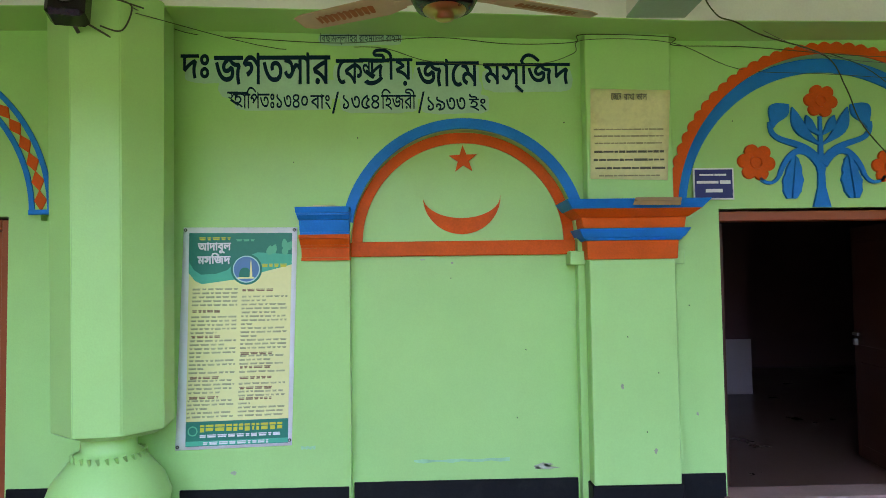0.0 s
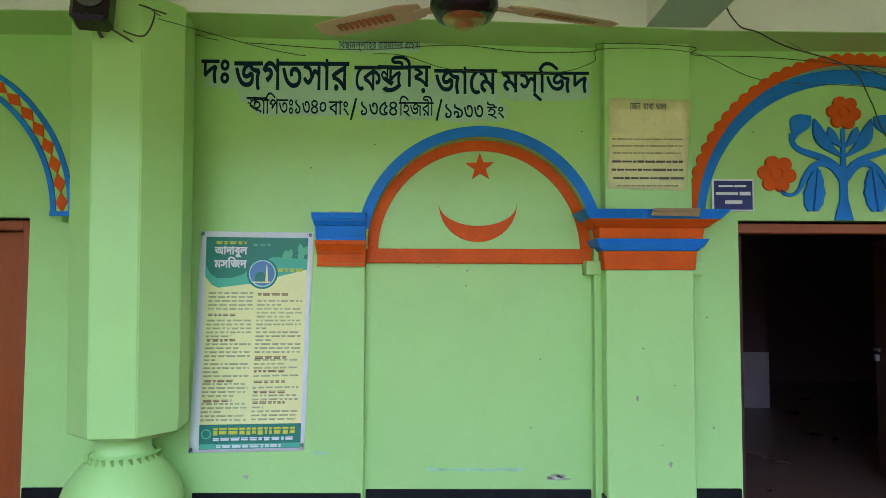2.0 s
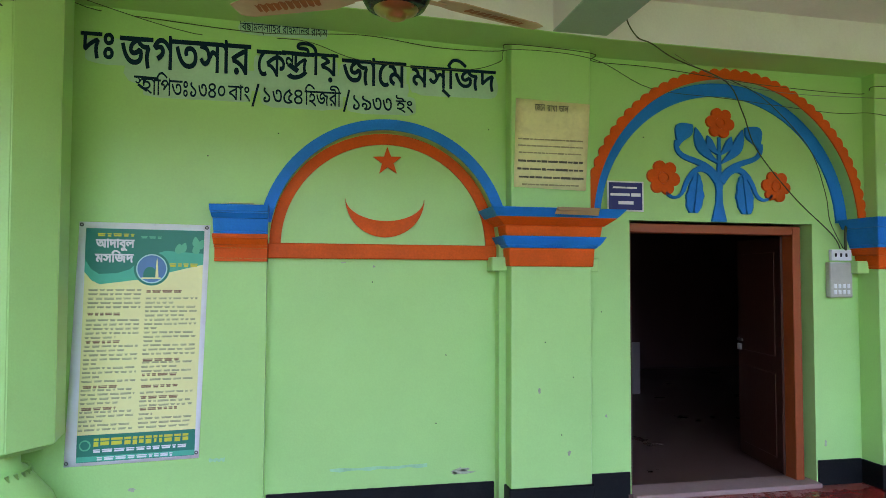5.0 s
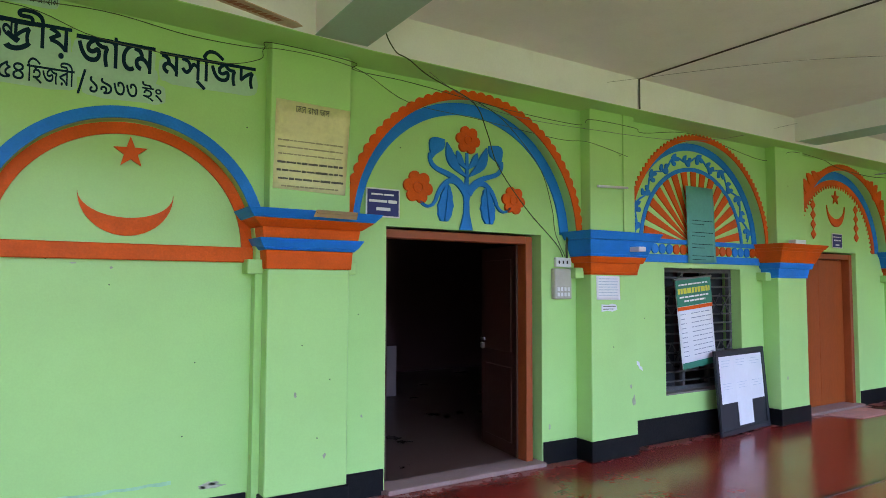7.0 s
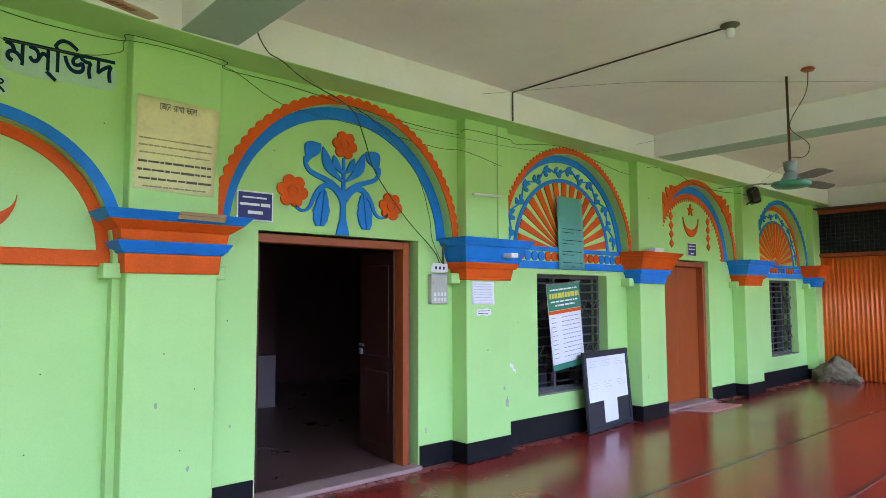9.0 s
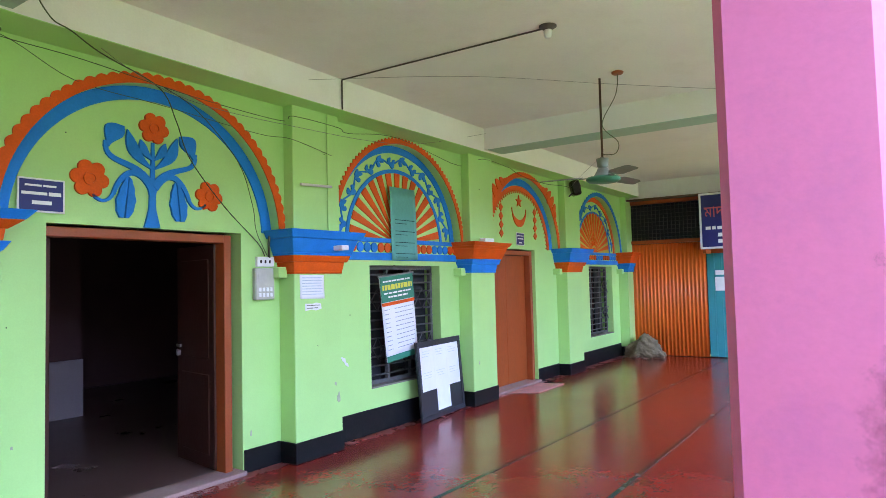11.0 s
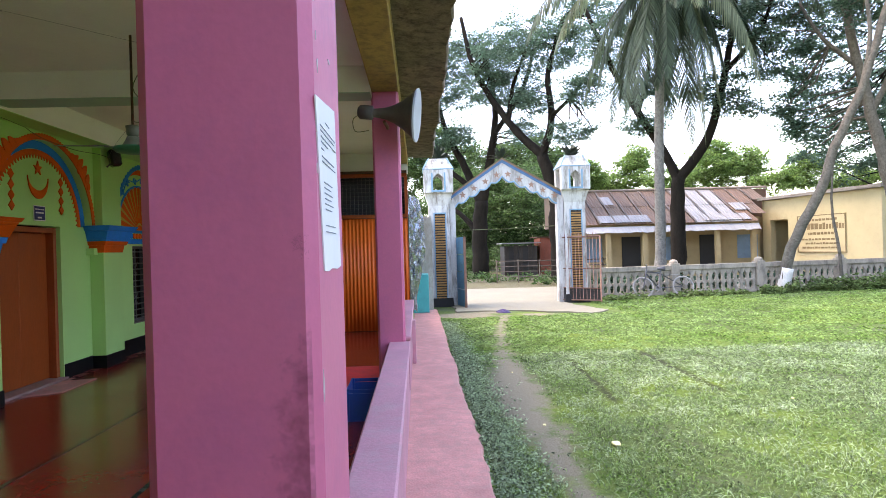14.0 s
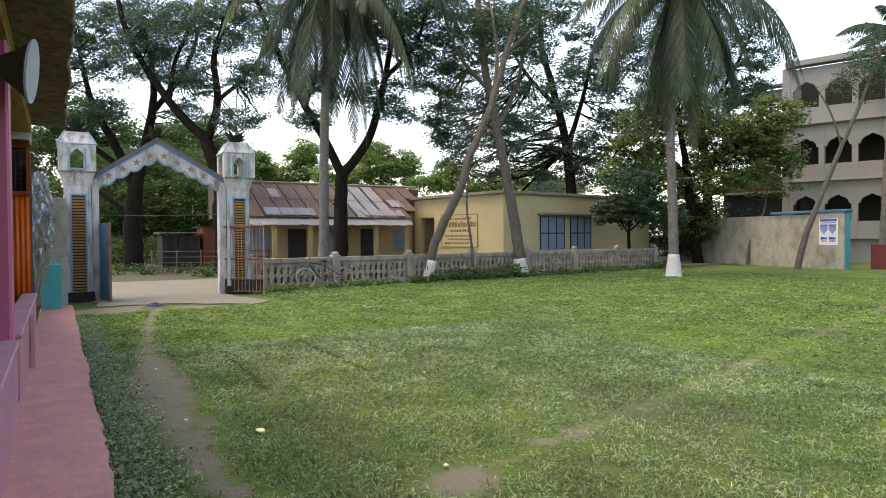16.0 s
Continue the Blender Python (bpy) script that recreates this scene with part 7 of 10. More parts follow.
# ---- coconut palms ----
def palm(label, base, top, r, fronds, length, seed, white=0.0, droop=1.0):
    t = thing("coconut_palm", label, "palm tree", group="coconut palms", at=tuple(base))
    rs = random.Random(seed)
    a, b = Vector(base), Vector(top)
    bm = BM()
    n = 84
    pts, rad = [], []
    for i in range(n + 1):
        u = i / n
        pts.append(a.lerp(b, u) + Vector((0.18 * math.sin(u * 3), 0.12 * math.sin(u * 2.2), 0)) * (1 - u) * u * 4)
        rad.append(r * (1 - 0.3 * u) * (1.0 + 0.09 * (i % 2)) + 0.10 * max(0, 1 - u * 14))
    tube(bm, pts, rad, 12)
    part("trunk", bm, M["bark_palm"], t, "ringed grey trunk")
    if white:
        bm = BM()
        tube(bm, [pts[0].lerp(pts[2], k / 3) if k < 4 else pts[2].lerp(pts[6], (k - 3) / 5) for k in range(9)], [r * 1.11 + 0.118 * max(0, 1 - min(k, 3) / 3 * 0.31 - max(0, k - 3) / 5 * 0.62) for k in range(9)], 14)
        part("limewash", bm, M["lime"], t, "limewashed foot of the trunk")
    top_ = pts[-1]
    for k in range(fronds):
        az = 2 * math.pi * (k * 0.381966 + rs.uniform(-0.03, 0.03))
        el = radians(rs.uniform(-35, 65)) if k > fronds * 0.45 else radians(rs.uniform(-75, -25))
        L_ = length * rs.uniform(0.8, 1.1)
        p = Vector(top_)
        d = Vector((math.cos(az) * math.cos(el), math.sin(az) * math.cos(el), math.sin(el)))
        rib = [p.copy()]
        m = 14
        for i in range(m):
            p = p + d * (L_ / m)
            d = (d + Vector((0, 0, -0.13 * droop * (0.5 + i / m)))).normalized()
            rib.append(p.copy())
        bm = BM()
        tube(bm, rib, [0.035 * (1 - 0.85 * i / m) for i in range(m + 1)], 5)
        for i in range(1, m * 4):
            u = i / (m * 4)
            j = min(int(u * m), m - 1)
            q = rib[j].lerp(rib[j + 1], u * m - j)
            dd = (rib[j + 1] - rib[j]).normalized()
            side = dd.cross(Vector((0, 0, 1)))
            side = side.normalized() if side.length > 0.05 else Vector((math.sin(az), -math.cos(az), 0))
            ll = L_ * 0.205 * math.sin(math.pi * min(1, 0.12 + u * 0.95)) ** 0.7 * rs.uniform(0.85, 1.1)
            for s in (-1, 1):
                w = dd * 0.055
                out = (side * s * 0.55 + dd * 0.40 + Vector((0, 0, -0.75 - 0.4 * rs.random()))).normalized()
                e = q + out * ll
                mid = q + (out + Vector((0, 0, 0.18))).normalized() * ll * 0.5
                v = [bm.verts.new(x) for x in (q - w, q + w, mid + w * 0.9, mid - w * 0.9, e)]
                bm.faces.new((v[0], v[1], v[2], v[3])); bm.faces.new((v[3], v[2], v[4]))
        # every fifth frond is coloured as if sunlit
        part("frond", bm, M["frond_lit" if k % 5 == 2 else "leaf_palm"], t, "frond with sunlight put into its pale colour" if k % 5 == 2 else "")
    for k in range(6):
        a2 = k * 1.1
        bm = BM()
        lathe(bm, [(0.02, -0.12), (0.09, -0.06), (0.11, 0.02), (0.07, 0.1), (0.02, 0.13)], (top_.x + 0.22 * math.cos(a2), top_.y + 0.22 * math.sin(a2), top_.z - 0.25), 10)
        part("coconut", bm, M["leaf_mid"], t, "green coconut", smooth=True)


palm("tall coconut palm with drooping fronds behind the fence", V(572, 480, 26), V(592, -60, 26), 0.20, 36, 7.0, 31, droop=1.6)
palm("tall coconut palm with a limewashed foot on the lawn", (18.5, -27.15, GZ), V(1200, -35, 28.3), 0.20, 38, 7.8, 32, white=1.0, droop=1.6)
palm("coconut palm rising behind the tall trees", V(1560, 480, 36), V(1600, 60, 36), 0.2, 22, 3.6, 33)

# ---- distant greenery: one mass of leaves each ----
def greenery(label, blobs, leaf, size, per, spread, seed, category="trees"):
    rs = np.random.RandomState(seed)
    pos, _ = crown_points(blobs, rs, per, spread)
    pos = pos[pos[:, 2] > GZ]
    nr = rs.normal(size=pos.shape)
    nr[:, 2] = np.abs(nr[:, 2]) + 0.4
    nr /= np.linalg.norm(nr, axis=1)[:, None]
    ob = leaf_mesh("far_trees", pos, nr, size, M[leaf])
    return tagged(ob, label, category, kind="stuff")


greenery("dense green trees beyond the road seen through the gate", [B(190, 330, 56, 70, 70, 120), B(290, 350, 58, 70, 80, 130), B(380, 310, 60, 60, 70, 110), B(230, 260, 60, 80, 50, 90), B(330, 250, 62, 70, 40, 80), B(140, 240, 58, 70, 70, 100), B(60, 300, 60, 80, 90, 120), B(420, 400, 60, 50, 50, 70), B(200, 420, 62, 90, 40, 70), B(330, 430, 64, 80, 34, 60)], "leaf_mid", 0.34, 130, 0.75, 41)
greenery("dark undergrowth and trees across the road", [B(180, 390, 47, 60, 60, 110), B(260, 370, 48, 60, 60, 110), B(340, 350, 48, 60, 70, 120), B(400, 420, 49, 40, 40, 60), B(220, 300, 50, 70, 40, 80), B(110, 380, 47, 60, 70, 90), B(310, 290, 50, 60, 40, 70), B(360, 450, 50, 60, 26, 40), B(200, 452, 50, 60, 22, 40)], "leaf_mid", 0.26, 80, 0.55, 45)
greenery("bright distant trees behind the tin roof", [B(450, 300, 80, 30, 34, 50), B(495, 320, 85, 34, 24, 40), B(540, 292, 84, 30, 40, 50), B(600, 318, 80, 50, 26, 50), B(665, 296, 84, 46, 42, 80), B(715, 300, 86, 30, 36, 44), B(755, 326, 80, 30, 20, 26), B(800, 314, 84, 26, 34, 36), B(860, 328, 84, 50, 20, 36), B(940, 322, 84, 46, 30, 44), B(1000, 332, 84, 40, 20, 26)], "leaf_light", 0.40, 150, 0.8, 42)
greenery("dark shrubs and trees behind the fence and the wall", [B(1060, 420, 44, 50, 30, 50), B(1000, 330, 50, 60, 24, 40), B(1240, 430, 42, 40, 24, 36), B(1300, 370, 48, 50, 30, 46), B(1180, 440, 42, 40, 20, 30), B(1090, 300, 55, 60, 30, 40), B(1150, 395, 43, 40, 40, 60), B(1195, 395, 43, 36, 40, 50), B(1225, 350, 43, 40, 40, 40)], "leaf_dark", 0.24, 46, 0.5, 43)
wg = np.random.RandomState(46)
ub = [(wg.uniform(30.5, 41), wg.uniform(-17, -3.5), GZ + 0.2, 0.8, wg.uniform(0.06, 0.22), 10) for k in range(9)]
ub += [(wg.uniform(44, 52), wg.uniform(-22, -2), GZ + 1.0, 1.3, wg.uniform(0.8, 1.8), 30) for k in range(40)]
pos, _ = crown_points(ub, wg, 26, 0.3)
nr = wg.normal(size=pos.shape); nr[:, 2] = np.abs(nr[:, 2]) + 0.5; nr /= np.linalg.norm(nr, axis=1)[:, None]
pos[:, 2] = np.maximum(pos[:, 2], GZ + 0.03)
tagged(leaf_mesh("undergrowth", pos, nr, 0.20, M["leaf_mid"], None, 0.5), "rank undergrowth beyond the dusty road", "undergrowth", kind="stuff")
# dark growth added behind the fence to give its openings shade
rs = np.random.RandomState(48)
wb = []
for k in range(170):
    p = F0 + fd * rs.uniform(0.3, flen) + Vector((rs.uniform(0.5, 1.6), 0, 0))
    h = rs.uniform(0.25, 0.5)
    wb.append((p.x, p.y, GZ + h * 0.9, 0.3, h, 9))
pos, _ = crown_points(wb, rs, 22, 0.14)
nr = rs.normal(size=pos.shape); nr[:, 2] = np.abs(nr[:, 2]) + 0.5; nr /= np.linalg.norm(nr, axis=1)[:, None]
pos[:, 2] = np.clip(pos[:, 2], GZ + 0.02, GZ + 0.95)
tagged(leaf_mesh("undergrowth", pos, nr, 0.15, M["leaf_dark"], None, 0.5), "dark growth added behind the fence for shade in its openings", "undergrowth", kind="stuff")
# weeds along the foot of the fence
rs = np.random.RandomState(44)
wb = []
for k in range(95):
    s = rs.uniform(0.3, flen)
    p = F0 + fd * s - fn * rs.uniform(0.2, 0.7) * (1 if fn.x < 0 else -1) * -1
    h = rs.uniform(0.08, 0.34) * (1.25 if 7 < s < 12 else 0.3 if s < 5.5 else 0.6)
    wb.append((p.x - 0.4, p.y, GZ + h * 0.6, 0.35, h, 9))
pos, _ = crown_points(wb, rs, 22, 0.14)
nr = rs.normal(size=pos.shape); nr[:, 2] = np.abs(nr[:, 2]) + 0.5; nr /= np.linalg.norm(nr, axis=1)[:, None]
pos[:, 2] = np.maximum(pos[:, 2], GZ + 0.02)
tagged(leaf_mesh("weeds", pos, nr, 0.13, M["leaf_mango"], None, 0.5), "leafy weeds growing along the fence foot", "weeds", kind="stuff")


# ---- grass on the lawn: low broad blades and creeping leaves ----
def blades(name, n, xr, yr, h, w, seed, power, mat, label):
    rs = np.random.RandomState(seed)
    x = xr[0] + (xr[1] - xr[0]) * rs.uniform(size=n) ** power
    y = yr[1] + (yr[0] - yr[1]) * rs.uniform(size=n) ** power
    # clumps: the leaves crowd together and leave soil between
    cl = np.array([noise.noise((a * 3.1, b * 3.1, 7)) + 0.6 * noise.noise((a * 9, b * 9, 2)) for a, b in zip(x, y)])
    gap = np.abs(y - (-5.97 - 0.0084 * (x - 6) ** 2)) - 0.28 * np.exp(-((x - 8.2) / 2) ** 2) + rs.normal(size=n) * 0.10
    track = np.abs(x - (3.95 - 0.27 * (y + 7.2))) + np.maximum(y + 7.2, 0) + rs.normal(size=n) * 0.07
    keep = (((gap > 0.20) & (track > 0.10)) | (x > 17.6)) & (cl + rs.uniform(-0.35, 0.6, n) > -0.1)
    for px, py, pr in PATCHES:
        keep &= np.hypot(x - px, y - py) + rs.normal(size=n) * 0.12 > pr
    for xa, xb, yc, sl in RUTS:
        keep &= ~((x > xa) & (x < xb) & (np.abs(y - yc - sl * (x - (xa + xb) / 2)) < 0.02 + 0.12 * rs.uniform(size=n)))
    keep &= ~((x > 17.3) & (y > -10.3)) & (rs.uniform(size=n) < (x - xr[0]) / 1.6)
    x, y = x[keep], y[keep]
    n = len(x)
    z = np.array([GZ + 0.02 * noise.noise((a * 0.8, b * 0.8, 0)) + 0.025 * noise.noise((a * 0.25, b * 0.25, 3)) for a, b in zip(x, y)]) - 0.004
    far = np.clip(np.hypot(x, y + 5) / 8, 0.8, 2.0)
    a = rs.uniform(0, 2 * np.pi, n)
    lean = rs.uniform(0.4, 1.9, n) * h * far
    hh = h * rs.uniform(0.15, 1.0, n) * far ** 0.35
    ww = w * far * rs.uniform(0.5, 1.3, n)
    b = np.stack([x, y, z], 1)
    sd = np.stack([-np.sin(a), np.cos(a), rs.uniform(-0.5, 0.5, n)], 1) * ww[:, None]
    tip = b + np.stack([np.cos(a) * lean, np.sin(a) * lean, hh * 0.8], 1)
    mid = b * 0.45 + tip * 0.55 + np.stack([0 * a, 0 * a, hh * 0.35], 1)
    v = np.stack([b, mid + sd, tip, mid - sd], 1).reshape(-1, 3)
    me = bpy.data.meshes.new(name)
    me.from_pydata(v.tolist(), [], np.arange(4 * n).reshape(n, 4).tolist())
    me.materials.append(M[mat])
    return tagged(new(name, me), label, "grass", kind="stuff")


blades("grass", 430000, (-0.8, 24.0), (-32.0, -5.33), 0.036, 0.009, 51, 1.8, "blade", "short green lawn grass and creeping weeds")
blades("grass", 150000, (0.6, 11.0), (-13.0, -5.33), 0.062, 0.0055, 52, 1.3, "blade_grey", "longer pale meadow grass close to the veranda")

# leafy weeds between the plinth strip and the worn path
wg = np.random.RandomState(47)
n = 3200
wx = 2.0 + 14.0 * wg.uniform(size=n) ** 1.5
wy = -5.36 - np.abs(wg.normal(size=n)) * 0.18
ub = np.stack([wx, wy, GZ + wg.uniform(0.0, 0.05, n)], 1)
pos = (ub[:, None] + wg.normal(size=(n, 7, 3)) * np.array([0.035, 0.035, 0.022])).reshape(-1, 3)
pos[:, 2] = np.abs(pos[:, 2] - GZ) + GZ + 0.012
nr = wg.normal(size=pos.shape); nr[:, 2] = np.abs(nr[:, 2]) + 0.7; nr /= np.linalg.norm(nr, axis=1)[:, None]
tagged(leaf_mesh("weeds", pos, nr, 0.042, M["leaf_weed"], None, 0.42), "low leafy weeds along the plinth strip", "weeds", kind="stuff")


from mathutils import geometry

# ---- lettering ----
type_curve = bpy.data.curves.new("lettering", "FONT")
type_curve.fill_mode = "NONE"
type_curve.resolution_u = 3
type_ob = bpy.data.objects.new("lettering", type_curve)


def letter_shape(body, heavy=0.0):
    """The outlines of a word, filled by their winding, as points and triangles."""
    type_curve.body = body
    me = bpy.data.meshes.new_from_object(type_ob)
    P = np.array([tuple(v.co)[:2] for v in me.vertices])
    E = np.array([tuple(e.vertices) for e in me.edges])
    bpy.data.meshes.remove(me)
    if heavy:
        d = P[E[:, 1]] - P[E[:, 0]]
        d /= np.linalg.norm(d, axis=1)[:, None] + 1e-9
        out = np.stack([d[:, 1], -d[:, 0]], 1)
        area = (P[E[:, 0], 0] * P[E[:, 1], 1] - P[E[:, 1], 0] * P[E[:, 0], 1]).sum()
        nv = np.zeros_like(P)
        np.add.at(nv, E[:, 0], out)
        np.add.at(nv, E[:, 1], out)
        nv /= np.linalg.norm(nv, axis=1)[:, None] + 1e-6
        P = P + nv * heavy * (1 if area > 0 else -1)
    vs, es, fs, _, _, _ = geometry.delaunay_2d_cdt([Vector(p) for p in P.tolist()], E.tolist(), [], 0, 1e-5)
    V = np.array([tuple(v) for v in vs])
    T = np.array([list(f) for f in fs])
    c = V[T].mean(1)
    a, b = P[E[:, 0]], P[E[:, 1]]
    up = (a[None, :, 1] <= c[:, None, 1]) & (b[None, :, 1] > c[:, None, 1])
    dn = (a[None, :, 1] > c[:, None, 1]) & (b[None, :, 1] <= c[:, None, 1])
    side = (b[None, :, 0] - a[None, :, 0]) * (c[:, None, 1] - a[None, :, 1]) - (c[:, None, 0] - a[None, :, 0]) * (b[None, :, 1] - a[None, :, 1])
    wind = (up & (side > 0)).sum(1) - (dn & (side < 0)).sum(1)
    return V, T[wind != 0]


def text_part(body, x0, x1, z0, z1, y, mat, parent, name="letters", bold=0.0, depth=0.003, label="", split=False):
    """Letters standing in the x-z plane, facing the yard, stretched to the given box."""
    V, T = letter_shape(body, bold)
    if split:
        # each letter, or run of joined letters, as a piece of its own
        root = list(range(len(V)))

        def find(i):
            while root[i] != i:
                root[i] = root[root[i]]
                i = root[i]
            return i

        for a, b, c in T.tolist():
            root[find(a)] = find(b)
            root[find(b)] = find(c)
        groups = {}
        for f in T.tolist():
            groups.setdefault(find(f[0]), []).append(f)
        used = V[np.unique(T)]
        lo, hi = used.min(0), used.max(0)
        for fs in groups.values():
            ids = sorted({i for f in fs for i in f})
            at = {i: k for k, i in enumerate(ids)}
            bm = BM()
            vs = [bm.verts.new((x0 + (V[i][0] - lo[0]) / (hi[0] - lo[0]) * (x1 - x0), y, z0 + (V[i][1] - lo[1]) / (hi[1] - lo[1]) * (z1 - z0))) for i in ids]
            for f in fs:
                bm.faces.new([vs[at[i]] for i in f])
            r = bmesh.ops.extrude_face_region(bm, geom=list(bm.faces))
            for v in [g for g in r["geom"] if isinstance(g, bmesh.types.BMVert)]:
                v.co.y -= depth
            part("letter", bm, mat, parent)
        return None
    me = bpy.data.meshes.new(name)
    me.from_pydata([(x, z, 0.0) for x, z in V.tolist()], [], T.tolist())
    bm = BM()
    bm.from_mesh(me)
    bpy.data.meshes.remove(me)
    xs = [v.co.x for v in bm.verts]
    ys = [v.co.y for v in bm.verts]
    ax, bx, ay, by = min(xs), max(xs), min(ys), max(ys)
    for v in bm.verts:
        v.co = Vector((x0 + (v.co.x - ax) / (bx - ax) * (x1 - x0), y, z0 + (v.co.y - ay) / (by - ay) * (z1 - z0)))
    if bold:
        # a heavier brush: the same strokes again, a little aside
        base = list(bm.verts) + list(bm.edges) + list(bm.faces)
        for k, (dx, dz) in enumerate(((1, 0), (0, 1), (1, 1), (0.5, 0.5))):
            r = bmesh.ops.duplicate(bm, geom=base)
            for v in [g for g in r["geom"] if isinstance(g, bmesh.types.BMVert)]:
                v.co += Vector((dx * bold, -0.0004 * (k + 1), dz * bold))
    r = bmesh.ops.extrude_face_region(bm, geom=list(bm.faces))
    for v in [g for g in r["geom"] if isinstance(g, bmesh.types.BMVert)]:
        v.co.y -= depth
    return part(name, bm, mat, parent, label)


t = thing("wall_inscription", "large dark blue painted Bengali inscription on the green wall", "wall lettering", at=(-0.6, UP, 3.0))
rg = random.Random(21)
for k, (x0, x1, z0, z1) in enumerate(((-1.97, -0.95, 3.02, 3.20), (-0.92, -0.36, 2.99, 3.16), (-0.35, 0.12, 2.98, 3.15), (0.14, 0.79, 2.945, 3.12), (-1.62, -0.93, 2.82, 2.945), (-0.87, -0.32, 2.80, 2.94), (-0.30, 0.19, 2.79, 2.93), (-1.02, -0.43, 3.285, 3.375), (-1.72, 0.15, 2.90, 3.04))):
    bm = BM()
    n = 22
    pts = []
    for i in range(n):
        u = 2 * math.pi * i / n
        cu_, su_ = math.cos(u), math.sin(u)
        pts.append(((x0 + x1) / 2 + (x1 - x0) / 2 * math.copysign(abs(cu_) ** 0.35, cu_) * (1 + rg.uniform(-0.02, 0.02)), (z0 + z1) / 2 + (z1 - z0) / 2 * math.copysign(abs(su_) ** 0.35, su_) * (1 + rg.uniform(-0.08, 0.08))))
    slab(bm, pts, UP - 0.002 - 0.0002 * k, UP + 0.002)
    part("overspray", bm, M["halo"], t, "pale overspray round the letters")
for body, x0, x1, z0, z1 in (("দঃ", -1.991, -1.792, 3.051, 3.226), ("জগতসার", -1.757, -0.938, 3.005, 3.235), ("েক", -0.901, -0.706, 3.006, 3.186), ("ন", -0.716, -0.650, 3.070, 3.186), ("দ", -0.668, -0.556, 3.035, 3.180), ("ীয়", -0.640, -0.356, 2.992, 3.262), ("জােম", -0.332, 0.118, 2.984, 3.185), ("মস্িজদ", 0.147, 0.773, 2.935, 3.222),
                          ("স", -1.662, -1.592, 2.893, 2.957), ("হ", -1.622, -1.556, 2.842, 2.945), ("ািপতঃ", -1.556, -1.335, 2.836, 2.990), ("১৩৪০", -1.320, -1.099, 2.838, 2.938), ("বাং", -1.081, -0.938, 2.826, 2.938), ("/", -0.930, -0.879, 2.796, 2.952), ("১৩৫৪", -0.853, -0.595, 2.828, 2.930), ("িহজরী", -0.582, -0.335, 2.818, 2.972), ("/", -0.321, -0.272, 2.794, 2.950), ("১৯৩৩", -0.253, 0.017, 2.812, 2.915), ("ইং", 0.044, 0.169, 2.808, 2.932),
                          ("িবছিমল্লািহর রাহমািনর রাহীম", -1.013, -0.434, 3.290, 3.384)):
    text_part(body, x0, x1, z0, z1, UP - 0.0045, M["letter"], t, "word", bold=0.015 if 2.93 < z0 < 3.2 else 0.006 if z0 < 3.2 else 0.0, split=True)


def brush(pts, w0, w1):
    """One more stroke of the painted lettering."""
    bm = BM()
    stroke(bm, pts, w0, w1, UP - 0.0085, UP - 0.004)
    part("letter", bm, M["letter"], t)


brush([(-0.688, 3.030), (-0.672, 3.000), (-0.610, 3.005), (-0.575, 3.055)], 0.034, 0.026)
brush([(-0.690, 3.100), (-0.655, 3.072), (-0.628, 3.056)], 0.030, 0.034)
brush([(-0.735, 3.179), (-0.64, 3.177), (-0.52, 3.174)], 0.026, 0.026)
brush([(-1.640, 2.900), (-1.615, 2.880), (-1.585, 2.862)], 0.016, 0.018)
brush([(-1.665, 2.950), (-1.60, 2.949), (-1.52, 2.947)], 0.013, 0.013)


def bars(parent, rows, y, mat, seed, lo=0.02, hi=0.07, gap=0.012):
    """Lines of print too small to read, as short bars: rows of (x0, x1, z, height)."""
    rg = random.Random(seed)
    for x0, x1, z, h in rows:
        bm = BM()
        x = x0
        while x < x1 - h:
            w = min(rg.uniform(1.2 * h, 4.5 * h), x1 - x)
            k = rg.uniform(0.55, 0.8)
            box(bm, x, y - 0.0012, z + h * (1 - k) * 0.5, x + w, y, z + h * (1 + k) * 0.5)
            x += w + max(0.3 * h, 0.003)
        part("print_line", bm, mat, parent)


def sheet(bm, c, y, seed, curl=0.012, n=8):
    """A hung sheet from four corners (x, z): top left, top right, bottom right, bottom left, slightly uneven."""
    rg = random.Random(seed)
    g = []
    for j in range(n + 1):
        v = j / n
        row = []
        for i in range(n + 1):
            u = i / n
            x = (c[0][0] * (1 - u) + c[1][0] * u) * (1 - v) + (c[3][0] * (1 - u) + c[2][0] * u) * v
            z = (c[0][1] * (1 - u) + c[1][1] * u) * (1 - v) + (c[3][1] * (1 - u) + c[2][1] * u) * v
            off = curl * (0.5 + 0.5 * math.sin(u * 5 + seed) * math.cos(v * 4)) * (0.15 + v) + rg.uniform(0, 0.001)
            row.append(bm.verts.new((x, y - off, z)))
        g.append(row)
    for j in range(n):
        for i in range(n):
            f = bm.faces.new((g[j][i], g[j][i + 1], g[j + 1][i + 1], g[j + 1][i]))
            f.smooth = True
    r = bmesh.ops.extrude_face_region(bm, geom=list(bm.faces))
    for v in [q for q in r["geom"] if isinstance(q, bmesh.types.BMVert)]:
        v.co.y += 0.0015


